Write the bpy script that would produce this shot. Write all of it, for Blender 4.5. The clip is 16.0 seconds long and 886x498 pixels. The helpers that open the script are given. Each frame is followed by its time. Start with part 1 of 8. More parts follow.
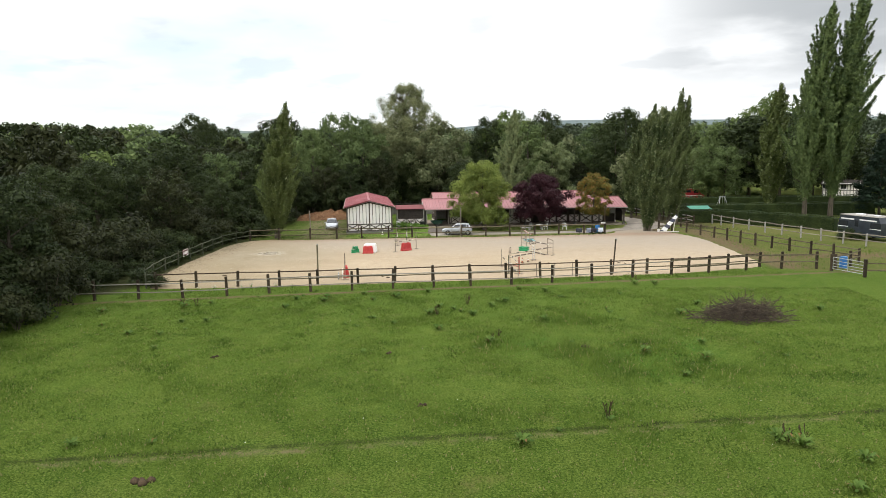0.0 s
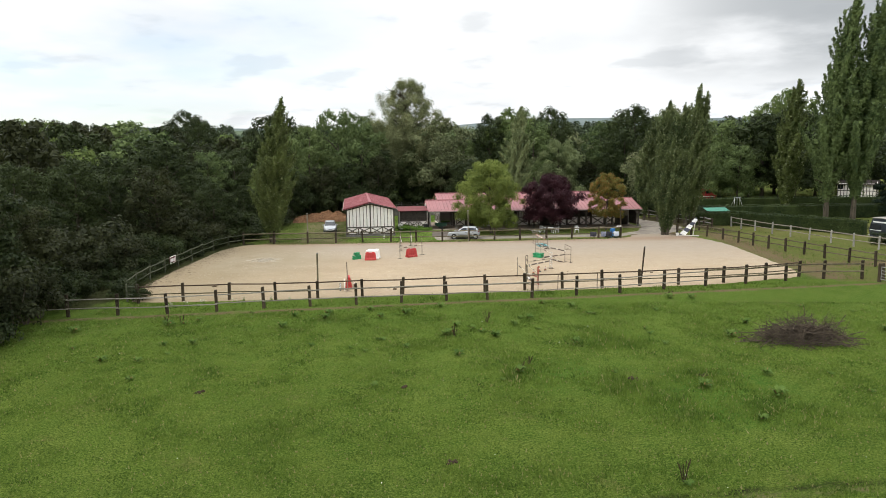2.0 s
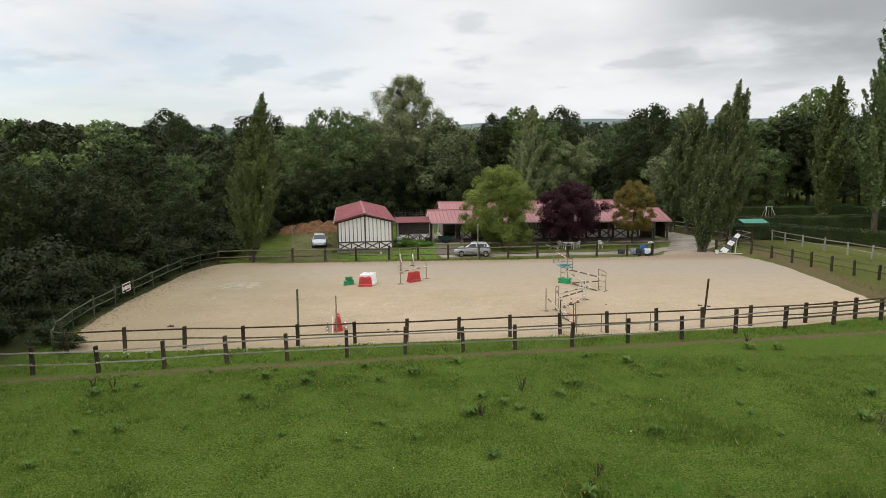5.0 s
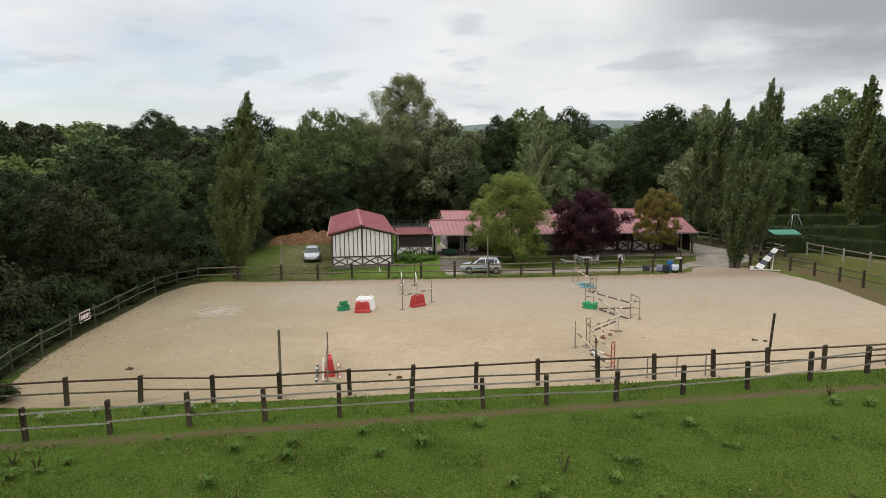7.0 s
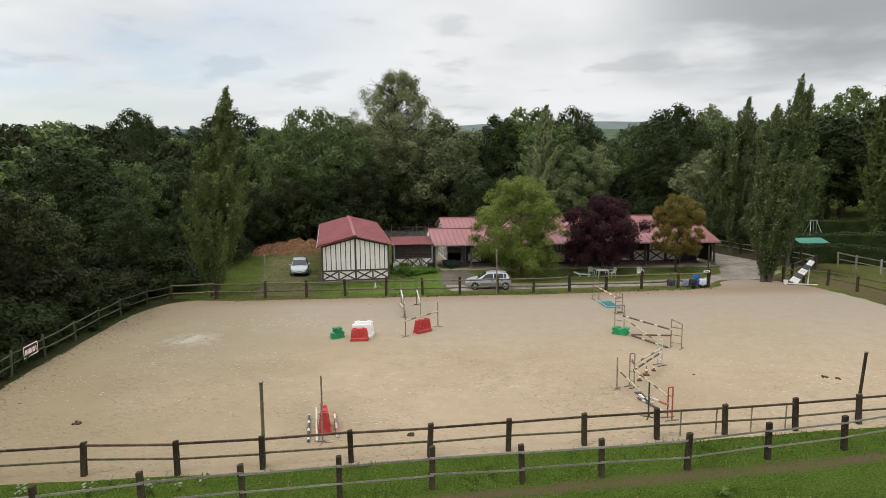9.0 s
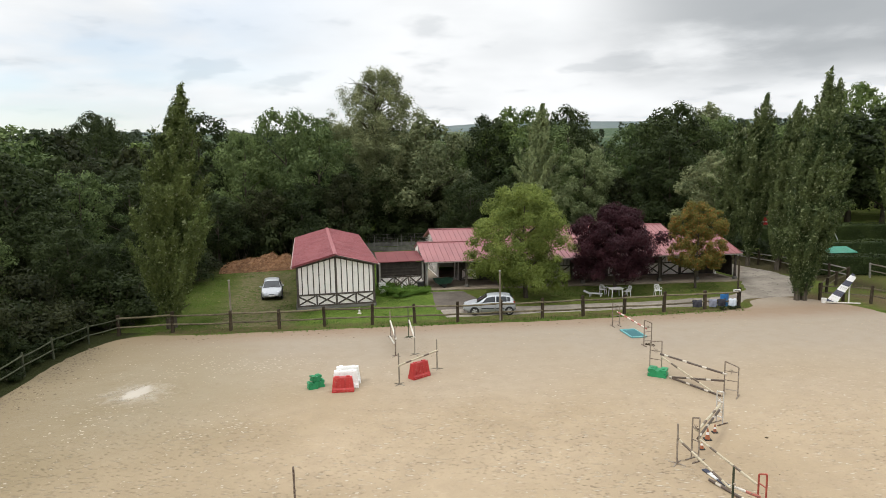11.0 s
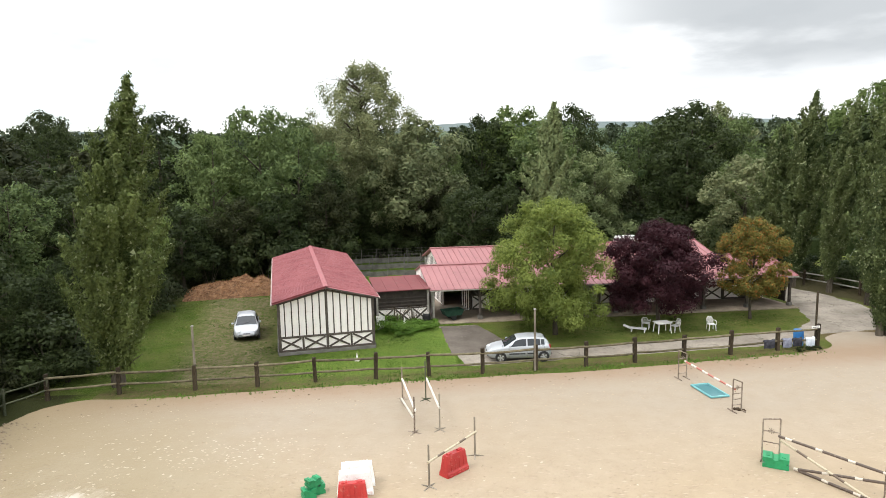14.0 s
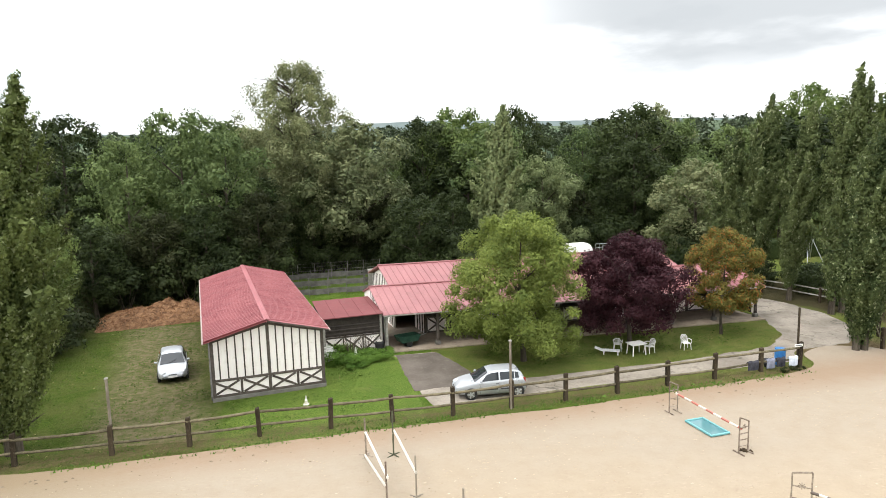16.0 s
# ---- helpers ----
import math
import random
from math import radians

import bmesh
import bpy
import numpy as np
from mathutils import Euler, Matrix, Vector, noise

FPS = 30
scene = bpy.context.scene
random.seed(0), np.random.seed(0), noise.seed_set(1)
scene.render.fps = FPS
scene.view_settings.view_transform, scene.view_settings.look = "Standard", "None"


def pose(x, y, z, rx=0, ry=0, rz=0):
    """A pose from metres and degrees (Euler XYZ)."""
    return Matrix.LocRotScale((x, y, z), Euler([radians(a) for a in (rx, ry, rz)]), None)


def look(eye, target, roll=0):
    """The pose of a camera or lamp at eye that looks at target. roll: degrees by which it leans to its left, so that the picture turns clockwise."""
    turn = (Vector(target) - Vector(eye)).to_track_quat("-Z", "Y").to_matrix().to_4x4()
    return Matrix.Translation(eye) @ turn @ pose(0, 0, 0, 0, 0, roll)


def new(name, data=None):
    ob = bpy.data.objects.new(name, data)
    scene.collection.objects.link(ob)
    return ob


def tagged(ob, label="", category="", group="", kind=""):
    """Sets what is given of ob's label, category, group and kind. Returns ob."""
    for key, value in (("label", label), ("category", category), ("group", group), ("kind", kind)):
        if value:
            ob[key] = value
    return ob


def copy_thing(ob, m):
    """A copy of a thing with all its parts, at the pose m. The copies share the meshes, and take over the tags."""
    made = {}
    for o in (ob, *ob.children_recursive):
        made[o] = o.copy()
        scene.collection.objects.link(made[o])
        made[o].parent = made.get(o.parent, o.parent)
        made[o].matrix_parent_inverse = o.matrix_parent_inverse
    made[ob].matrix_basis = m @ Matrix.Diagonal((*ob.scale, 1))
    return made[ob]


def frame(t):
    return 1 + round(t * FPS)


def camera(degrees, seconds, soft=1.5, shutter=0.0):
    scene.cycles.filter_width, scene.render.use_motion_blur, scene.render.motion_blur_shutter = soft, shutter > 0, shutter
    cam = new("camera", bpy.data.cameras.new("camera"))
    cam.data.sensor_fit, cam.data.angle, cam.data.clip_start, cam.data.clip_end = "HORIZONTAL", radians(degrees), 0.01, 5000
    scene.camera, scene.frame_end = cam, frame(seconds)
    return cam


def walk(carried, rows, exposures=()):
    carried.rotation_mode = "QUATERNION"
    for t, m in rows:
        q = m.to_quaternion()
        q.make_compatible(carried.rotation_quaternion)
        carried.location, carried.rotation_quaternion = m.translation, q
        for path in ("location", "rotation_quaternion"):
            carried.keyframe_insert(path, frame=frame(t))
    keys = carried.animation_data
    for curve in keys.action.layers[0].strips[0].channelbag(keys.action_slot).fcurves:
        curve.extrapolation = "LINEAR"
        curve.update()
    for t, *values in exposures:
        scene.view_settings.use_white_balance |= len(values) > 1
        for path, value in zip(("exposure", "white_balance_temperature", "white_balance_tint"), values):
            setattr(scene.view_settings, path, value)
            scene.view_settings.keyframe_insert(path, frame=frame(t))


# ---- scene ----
cam = camera(67.2, 16.0, soft=0.6)
PATH = [
    (0, (4.953, -19.75, 9.842), (4.802, -17.776, 9.562), -0.9),
    (0.5, (4.491, -18.578, 9.853), (4.345, -16.603, 9.573), -0.8),
    (1, (4.051, -17.39, 9.86), (3.91, -15.415, 9.58), -0.8),
    (1.5, (3.666, -16.229, 9.878), (3.528, -14.253, 9.596), -0.8),
    (2, (3.299, -14.951, 9.963), (3.164, -12.977, 9.677), -0.8),
    (2.5, (2.978, -13.647, 10.004), (2.846, -11.672, 9.718), -0.8),
    (3, (2.657, -12.077, 10.038), (2.526, -10.102, 9.753), -0.8),
    (3.5, (2.339, -10.403, 10.115), (2.211, -8.427, 9.829), -0.8),
    (4, (2.028, -8.52, 10.209), (1.905, -6.544, 9.924), -0.9),
    (4.2, (1.916, -7.772, 10.233), (1.794, -5.796, 9.948), -0.9),
    (6.3, (0.854, -0.396, 10.69), (0.738, 1.58, 10.404), -0.2),
    (6.5, (0.729, 0.266, 10.701), (0.616, 2.243, 10.419), -0.6),
    (7, (0.35, 1.832, 10.789), (0.24, 3.809, 10.508), -0.6),
    (7.5, (-0.074, 3.301, 10.857), (-0.182, 5.279, 10.576), -0.6),
    (8, (-0.534, 4.777, 10.916), (-0.64, 6.754, 10.636), -0.6),
    (8.5, (-0.978, 6.297, 10.943), (-1.08, 8.275, 10.663), -0.7),
    (9, (-1.386, 7.978, 10.96), (-1.454, 9.957, 10.681), -0.6),
    (9.2, (-1.522, 8.683, 10.971), (-1.587, 10.662, 10.691), -0.5),
    (11.3, (-2.881, 16.319, 11.356), (-2.88, 18.3, 11.081), -1.2),
    (11.5, (-3.041, 17.03, 11.377), (-3.038, 19.012, 11.104), -1.2),
    (12, (-3.489, 18.775, 11.503), (-3.485, 20.756, 11.229), -1.1),
    (12.5, (-3.887, 20.352, 11.581), (-3.875, 22.333, 11.308), -1.1),
    (13, (-4.328, 21.867, 11.696), (-4.287, 23.848, 11.421), -1.2),
    (13.5, (-4.813, 23.274, 11.79), (-4.748, 25.254, 11.513), -1.2),
    (14, (-5.278, 24.646, 11.919), (-5.201, 26.625, 11.64), -1.2),
    (14.5, (-5.692, 25.884, 12.068), (-5.604, 27.862, 11.788), -1.2),
    (15, (-6.017, 27.086, 12.261), (-5.841, 29.058, 11.978), -1.4),
    (15.5, (-6.355, 28.193, 12.427), (-6.101, 30.156, 12.141), -1.5),
    (16, (-6.694, 29.427, 12.599), (-6.401, 31.385, 12.313), -1.6),
]
walk(cam, [(t, look(e, a, r)) for t, e, a, r in PATH], [(0, 0.06), (2, -0.06), (4, -0.27), (6.5, -0.42), (9, -0.42), (12, -0.02), (14, 0.29), (16, 0.47)])

# ---- world and light ----
SUN_EL, SUN_AZ = radians(52), radians(-122)      # high sun behind thin cloud, behind and left of the camera
world = bpy.data.worlds.new("sky")
scene.world = world
world.use_nodes = True
wn, wl = world.node_tree.nodes, world.node_tree.links
wn.clear()
w_out = wn.new("ShaderNodeOutputWorld")
w_bg = wn.new("ShaderNodeBackground")
w_sky = wn.new("ShaderNodeTexSky")
w_sky.sky_type, w_sky.sun_disc = "NISHITA", False
w_sky.sun_elevation, w_sky.sun_rotation = SUN_EL, SUN_AZ
w_co = wn.new("ShaderNodeTexCoord")
w_dir = wn.new("ShaderNodeSeparateXYZ")
wl.new(w_co.outputs["Generated"], w_dir.inputs[0])


def sky_math(op, a, b, clamp=True):
    x = wn.new("ShaderNodeMath")
    x.operation, x.use_clamp = op, clamp
    for i_, v_ in enumerate((a, b)):
        if isinstance(v_, bpy.types.NodeSocket):
            wl.new(v_, x.inputs[i_])
        else:
            x.inputs[i_].default_value = v_
    return x.outputs[0]


# the cloud layer lies level overhead: it crowds together towards the horizon
w_low = sky_math("ADD", sky_math("MAXIMUM", w_dir.outputs[2], 0.0), 0.16, False)
w_flat = wn.new("ShaderNodeCombineXYZ")
wl.new(sky_math("DIVIDE", w_dir.outputs[0], w_low, False), w_flat.inputs[0])
wl.new(sky_math("DIVIDE", w_dir.outputs[1], w_low, False), w_flat.inputs[1])


def sky_noise(scale, detail, low, high, at=0.0):
    a, r, p = wn.new("ShaderNodeTexNoise"), wn.new("ShaderNodeMapRange"), wn.new("ShaderNodeMapping")
    a.inputs["Scale"].default_value, a.inputs["Detail"].default_value, a.inputs["Roughness"].default_value = scale, detail, 0.5
    p.inputs["Location"].default_value = (at, at * 0.7, at * 1.3)
    r.interpolation_type = "SMOOTHSTEP"
    r.inputs["From Min"].default_value, r.inputs["From Max"].default_value = low, high
    wl.new(w_flat.outputs[0], p.inputs["Vector"])
    wl.new(p.outputs[0], a.inputs["Vector"])
    wl.new(a.outputs[0], r.inputs["Value"])
    return r.outputs[0]


def sky_side(direction, low, high):
    """How far the sky lies towards a direction."""
    a, r = wn.new("ShaderNodeVectorMath"), wn.new("ShaderNodeMapRange")
    a.operation, r.interpolation_type = "DOT_PRODUCT", "SMOOTHSTEP"
    a.inputs[1].default_value = Vector(direction).normalized()
    r.inputs["From Min"].default_value, r.inputs["From Max"].default_value = low, high
    wl.new(w_co.outputs["Generated"], a.inputs[0])
    wl.new(a.outputs["Value"], r.inputs["Value"])
    return r.outputs[0]


def sky_mix(fac, a, b):
    x = wn.new("ShaderNodeMix")
    x.data_type = "RGBA"
    for s_, v_ in ((x.inputs[0], fac), (x.inputs[6], a), (x.inputs[7], b)):
        if isinstance(v_, bpy.types.NodeSocket):
            wl.new(v_, s_)
        else:
            s_.default_value = (*v_, 1)
    return x.outputs[2]


w_gain = wn.new("ShaderNodeVectorMath")
w_gain.operation = "SCALE"
w_gain.inputs["Scale"].default_value = 0.21
wl.new(w_sky.outputs[0], w_gain.inputs[0])
# bright cloud everywhere with soft grey folds, small scud below it, a grey bank high to the right, blue showing through to the left
cloud = sky_mix(sky_math("MULTIPLY", sky_noise(0.9, 6, 0.40, 0.66), 0.46), (1.15, 1.17, 1.185), (0.80, 0.835, 0.865))
cloud = sky_mix(sky_math("MULTIPLY", sky_noise(2.4, 4, 0.54, 0.68, 3.1), 0.45), cloud, (0.68, 0.72, 0.755))
bank = sky_math("MULTIPLY", sky_noise(1.1, 7, 0.30, 0.56, 2.6), sky_side((0.53, 0.83, 0.15), 0.915, 0.99))
bank = sky_math("MULTIPLY", bank, sky_side((0.0, 0.0, 1.0), 0.068, 0.130))      # it ends above the woods, with a bright strip below it
cloud = sky_mix(sky_math("MULTIPLY", bank, 0.86), cloud, (0.46, 0.49, 0.515))
blue = sky_math("MULTIPLY", sky_noise(0.8, 6, 0.62, 0.40, 5.2), sky_side((-0.80, 0.58, 0.16), 0.62, 0.97))
cloud = sky_mix(sky_math("MULTIPLY", blue, 0.6), cloud, w_gain.outputs[0])
wl.new(cloud, w_bg.inputs["Color"])
# an overcast sky is brighter overhead than near the horizon
w_up = wn.new("ShaderNodeMapRange")
w_up.inputs["From Min"].default_value, w_up.inputs["From Max"].default_value = 0.25, 1.0
w_up.inputs["To Min"].default_value, w_up.inputs["To Max"].default_value = 1.0, 2.4
wl.new(w_dir.outputs[2], w_up.inputs["Value"])
wl.new(w_up.outputs[0], w_bg.inputs["Strength"])
wl.new(w_bg.outputs[0], w_out.inputs["Surface"])

sun_data = bpy.data.lights.new("sun", "SUN")
sun_data.energy, sun_data.angle, sun_data.color = 1.4, radians(14), (1.0, 0.96, 0.9)
sun = new("sun", sun_data)
sun.matrix_world = look((math.sin(SUN_AZ) * 60, math.cos(SUN_AZ) * 60, 77), (0, 0, 0)) @ pose(0, 0, 0)
sun.location = (-30, -30, 80)

# ---- materials ----
def nodes_of(name):
    m = bpy.data.materials.new(name)
    m.use_nodes = True
    n, l = m.node_tree.nodes, m.node_tree.links
    return m, n, l, n["Principled BSDF"]


def rgb_mix(n, l, fac, a, b, mode="MIX"):
    x = n.new("ShaderNodeMix")
    x.data_type, x.blend_type = "RGBA", mode
    for sock, v in ((x.inputs[0], fac), (x.inputs[6], a), (x.inputs[7], b)):
        if isinstance(v, bpy.types.NodeSocket):
            l.new(v, sock)
        elif isinstance(v, (tuple, list)):
            sock.default_value = (*v[:3], 1)
        else:
            sock.default_value = v
    return x.outputs[2]


def math_node(n, l, op, a, b=0.0, c=0.0, clamp=False):
    x = n.new("ShaderNodeMath")
    x.operation, x.use_clamp = op, clamp
    for i, v in enumerate((a, b, c)):
        if isinstance(v, bpy.types.NodeSocket):
            l.new(v, x.inputs[i])
        else:
            x.inputs[i].default_value = v
    return x.outputs[0]


def noise_out(n, l, co, scale, detail=4.0, rough=0.55):
    x = n.new("ShaderNodeTexNoise")
    x.inputs["Scale"].default_value, x.inputs["Detail"].default_value, x.inputs["Roughness"].default_value = scale, detail, rough
    l.new(co, x.inputs["Vector"])
    return x.outputs[0]


def ramp(n, l, v, a, b):
    x = n.new("ShaderNodeMapRange")
    x.inputs["From Min"].default_value, x.inputs["From Max"].default_value = a, b
    l.new(v, x.inputs["Value"])
    return x.outputs[0]


def bump(n, l, bsdf, height, strength, dist):
    x = n.new("ShaderNodeBump")
    x.inputs["Strength"].default_value, x.inputs["Distance"].default_value = strength, dist
    l.new(height, x.inputs["Height"])
    l.new(x.outputs[0], bsdf.inputs["Normal"])


def worn(name, dark, light, scale=2.0, rough=0.7, metal=0.0, fine=30.0, strength=0.3, dist=0.01, stretch=(1, 1, 1), spread=0.25, dirt=None):
    """A surface with two scales of colour change, fine relief, and a shift from piece to piece."""
    m, n, l, b = nodes_of(name)
    co = n.new("ShaderNodeTexCoord")
    mp = n.new("ShaderNodeMapping")
    mp.inputs["Scale"].default_value = stretch
    l.new(co.outputs["Object"], mp.inputs["Vector"])
    info = n.new("ShaderNodeObjectInfo")
    v = mp.outputs[0]
    big = noise_out(n, l, v, scale, 5)
    small = noise_out(n, l, v, fine, 3)
    f = math_node(n, l, "ADD", math_node(n, l, "MULTIPLY", big, 0.65), math_node(n, l, "MULTIPLY", small, 0.35))
    f = math_node(n, l, "ADD", ramp(n, l, f, 0.34, 0.66), math_node(n, l, "MULTIPLY_ADD", info.outputs["Random"], spread * 2, -spread), clamp=True)
    c = rgb_mix(n, l, f, dark, light)
    if dirt:
        c = rgb_mix(n, l, ramp(n, l, noise_out(n, l, co.outputs["Object"], scale * 2.7, 6, 0.7), 0.56, 0.72), c, dirt)
    l.new(c, b.inputs["Base Color"])
    b.inputs["Metallic"].default_value = metal
    b.inputs["Specular IOR Level"].default_value = 0.45 if rough < 0.65 else 0.18
    l.new(math_node(n, l, "MULTIPLY_ADD", big, 0.3, rough - 0.15, clamp=True), b.inputs["Roughness"])
    bump(n, l, b, small, strength, dist)
    return m


def leafy(name, dark, light, other=None, share=0.0, translucent=0.3):
    m, n, l, b = nodes_of(name)
    geo = n.new("ShaderNodeNewGeometry")
    info = n.new("ShaderNodeObjectInfo")
    co = n.new("ShaderNodeTexCoord")
    clump = noise_out(n, l, co.outputs["Object"], 0.6, 4, 0.6)
    f = math_node(n, l, "ADD", math_node(n, l, "MULTIPLY", geo.outputs["Random Per Island"], 0.45), math_node(n, l, "MULTIPLY_ADD", ramp(n, l, clump, 0.32, 0.68), 0.55, -0.14))
    f = math_node(n, l, "ADD", f, math_node(n, l, "MULTIPLY_ADD", info.outputs["Random"], 0.34, -0.1), clamp=True)
    c = rgb_mix(n, l, f, dark, light)
    if other:
        c = rgb_mix(n, l, math_node(n, l, "LESS_THAN", geo.outputs["Random Per Island"], share), c, other)
    l.new(c, b.inputs["Base Color"])
    b.inputs["Roughness"].default_value = 0.62
    b.inputs["Specular IOR Level"].default_value = 0.15
    t = n.new("ShaderNodeBsdfTranslucent")
    l.new(c, t.inputs["Color"])
    mx = n.new("ShaderNodeMixShader")
    mx.inputs[0].default_value = translucent
    l.new(b.outputs[0], mx.inputs[1])
    l.new(t.outputs[0], mx.inputs[2])
    l.new(mx.outputs[0], n["Material Output"].inputs["Surface"])
    return m


def glassy(name, tint):
    m, n, l, b = nodes_of(name)
    b.inputs["Base Color"].default_value = (*tint, 1)
    b.inputs["Roughness"].default_value = 0.04
    b.inputs["Specular IOR Level"].default_value = 0.45
    return m


LEAF_OAK = leafy("oak_leaves", (0.045, 0.074, 0.026), (0.205, 0.262, 0.092), translucent=0.3)
LEAF_OLIVE = leafy("olive_leaves", (0.078, 0.098, 0.044), (0.295, 0.310, 0.153), translucent=0.3)
# dark kind, its green lowered further to hold the wood's shade
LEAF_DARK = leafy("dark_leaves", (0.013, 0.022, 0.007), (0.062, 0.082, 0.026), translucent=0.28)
LEAF_FRESH = leafy("fresh_leaves", (0.055, 0.09, 0.024), (0.22, 0.275, 0.085), translucent=0.42)
LEAF_SILVER = leafy("willow_leaves", (0.068, 0.092, 0.040), (0.265, 0.310, 0.138), translucent=0.3)
LEAF_NETTLE = leafy("nettle_leaves", (0.060, 0.125, 0.018), (0.190, 0.310, 0.055), translucent=0.4)
LEAF_MAPLE = leafy("maple_leaves", (0.064, 0.096, 0.021), (0.285, 0.338, 0.084), translucent=0.45)
LEAF_POPLAR = leafy("poplar_leaves", (0.026, 0.042, 0.012), (0.172, 0.208, 0.062), (0.25, 0.28, 0.14), 0.05, 0.34)
LEAF_PALE = leafy("pale_poplar_leaves", (0.029, 0.047, 0.015), (0.195, 0.232, 0.086), (0.27, 0.30, 0.16), 0.06, 0.34)
LEAF_PURPLE = leafy("purple_leaves", (0.015, 0.006, 0.0095), (0.062, 0.020, 0.026), translucent=0.25)
LEAF_AUTUMN = leafy("autumn_leaves", (0.092, 0.088, 0.020), (0.27, 0.235, 0.062), (0.34, 0.15, 0.04), 0.14, 0.4)
# alder and bramble greens set near black, standing for shade under the wood
LEAF_SHADE = leafy("shaded_alder_leaves", (0.013, 0.018, 0.006), (0.058, 0.064, 0.023), translucent=0.28)
LEAF_BUSH = leafy("shaded_bramble_leaves", (0.012, 0.020, 0.006), (0.056, 0.071, 0.021), translucent=0.35)
LEAF_HEDGE = leafy("hedge_leaves", (0.018, 0.032, 0.010), (0.066, 0.088, 0.026), translucent=0.15)
LEAF_CONIFER = leafy("cypress_leaves", (0.010, 0.022, 0.012), (0.034, 0.058, 0.030), translucent=0.1)
LEAF_FAR = leafy("far_leaves", (0.018, 0.028, 0.013), (0.056, 0.074, 0.035), translucent=0.2)
LEAF_DOCK = leafy("dock_leaves", (0.052, 0.108, 0.016), (0.185, 0.270, 0.060), (0.25, 0.15, 0.06), 0.07, 0.35)
BLADES = leafy("grass_blades", (0.030, 0.070, 0.008), (0.195, 0.275, 0.048), (0.28, 0.26, 0.11), 0.06, 0.45)
BARK = worn("bark", (0.035, 0.028, 0.020), (0.13, 0.11, 0.085), 3, 0.9, 0, 18, 0.8, 0.03, (1, 1, 0.25))
TWIG = worn("dead_twigs", (0.028, 0.021, 0.015), (0.135, 0.105, 0.076), 4, 0.9, spread=0.1)
DEAD = worn("dead_dock_stalks", (0.028, 0.023, 0.012), (0.105, 0.082, 0.040), 5, 0.95, spread=0.1)
SLEEPER = worn("tarred_sleeper", (0.018, 0.013, 0.008), (0.070, 0.053, 0.033), 3, 0.85, 0, 26, 0.7, 0.012, (1, 1, 0.2), 0.3, (0.115, 0.095, 0.068))
RAIL = worn("weathered_rail", (0.052, 0.044, 0.026), (0.175, 0.150, 0.095), 2.5, 0.85, 0, 20, 0.5, 0.008, (1, 1, 1))
DARK_RAIL = worn("dark_rail", (0.032, 0.020, 0.014), (0.130, 0.090, 0.062), 2.5, 0.85, 0, 20, 0.5, 0.008)
GREY_RAIL = worn("grey_rail", (0.16, 0.15, 0.13), (0.40, 0.38, 0.34), 2.5, 0.85, 0, 20, 0.4, 0.006, (1, 1, 1), 0.2, (0.10, 0.11, 0.08))
TAPE = worn("weathered_tape", (0.15, 0.135, 0.11), (0.34, 0.315, 0.27), 1.5, 0.8, 0, 12, 0.2, 0.002)
GREEN_RAIL = worn("mossy_rail", (0.030, 0.036, 0.021), (0.105, 0.110, 0.072), 2.0, 0.9, 0, 16, 0.4, 0.006)
TIMBER = worn("dark_timber", (0.042, 0.034, 0.029), (0.125, 0.105, 0.090), 3, 0.8, 0, 25, 0.5, 0.006, (1, 1, 1), 0.2)
RENDER_WHITE = worn("white_render", (0.80, 0.75, 0.715), (0.88, 0.835, 0.80), 1.2, 0.85, 0, 40, 0.25, 0.004, spread=0.1, dirt=(0.65, 0.59, 0.53))
PLINTH = worn("concrete_plinth", (0.09, 0.085, 0.075), (0.20, 0.19, 0.17), 2, 0.9, 0, 25, 0.4, 0.008)
ROOF_RED = worn("red_metal_roof", (0.240, 0.070, 0.078), (0.355, 0.128, 0.136), 0.8, 0.55, 0.0, 9, 0.08, 0.004, spread=0.1, dirt=(0.18, 0.04, 0.042))
ROOF_BRIGHT = worn("bright_red_roof", (0.215, 0.074, 0.078), (0.305, 0.126, 0.128), 0.6, 0.5, 0.0, 9, 0.08, 0.004, spread=0.1, dirt=(0.19, 0.075, 0.072))
ROOF_DULL = worn("stained_red_roof", (0.125, 0.036, 0.038), (0.180, 0.060, 0.062), 1.1, 0.78, 0.0, 9, 0.1, 0.004, dirt=(0.15, 0.085, 0.072))
BOARD_DARK = worn("dark_boards", (0.020, 0.017, 0.015), (0.070, 0.058, 0.050), 2, 0.8, 0, 22, 0.4, 0.008)
INSIDE = worn("stable_inside", (0.030, 0.026, 0.022), (0.080, 0.070, 0.060), 1.5, 0.95)
DUSTY = worn("dusty_concrete", (0.190, 0.150, 0.112), (0.330, 0.276, 0.215), 0.7, 0.92, 0, 6, 0.5, 0.012, dirt=(0.15, 0.115, 0.08))
ASPHALT = worn("old_asphalt", (0.082, 0.068, 0.056), (0.150, 0.127, 0.106), 0.8, 0.92, 0, 12, 0.5, 0.012, dirt=(0.16, 0.145, 0.11))
ZINC = worn("galvanised_steel", (0.30, 0.31, 0.31), (0.52, 0.53, 0.53), 3, 0.45, 0.8, 20, 0.1, 0.002)
POLE_WOOD = worn("bleached_pole", (0.13, 0.11, 0.085), (0.34, 0.30, 0.24), 3, 0.85, 0, 18, 0.4, 0.006, (1, 1, 0.2))
RUST = worn("rusty_paint", (0.085, 0.050, 0.036), (0.34, 0.29, 0.23), 7, 0.7, 0.1, 35, 0.3, 0.003, dirt=(0.42, 0.40, 0.36))
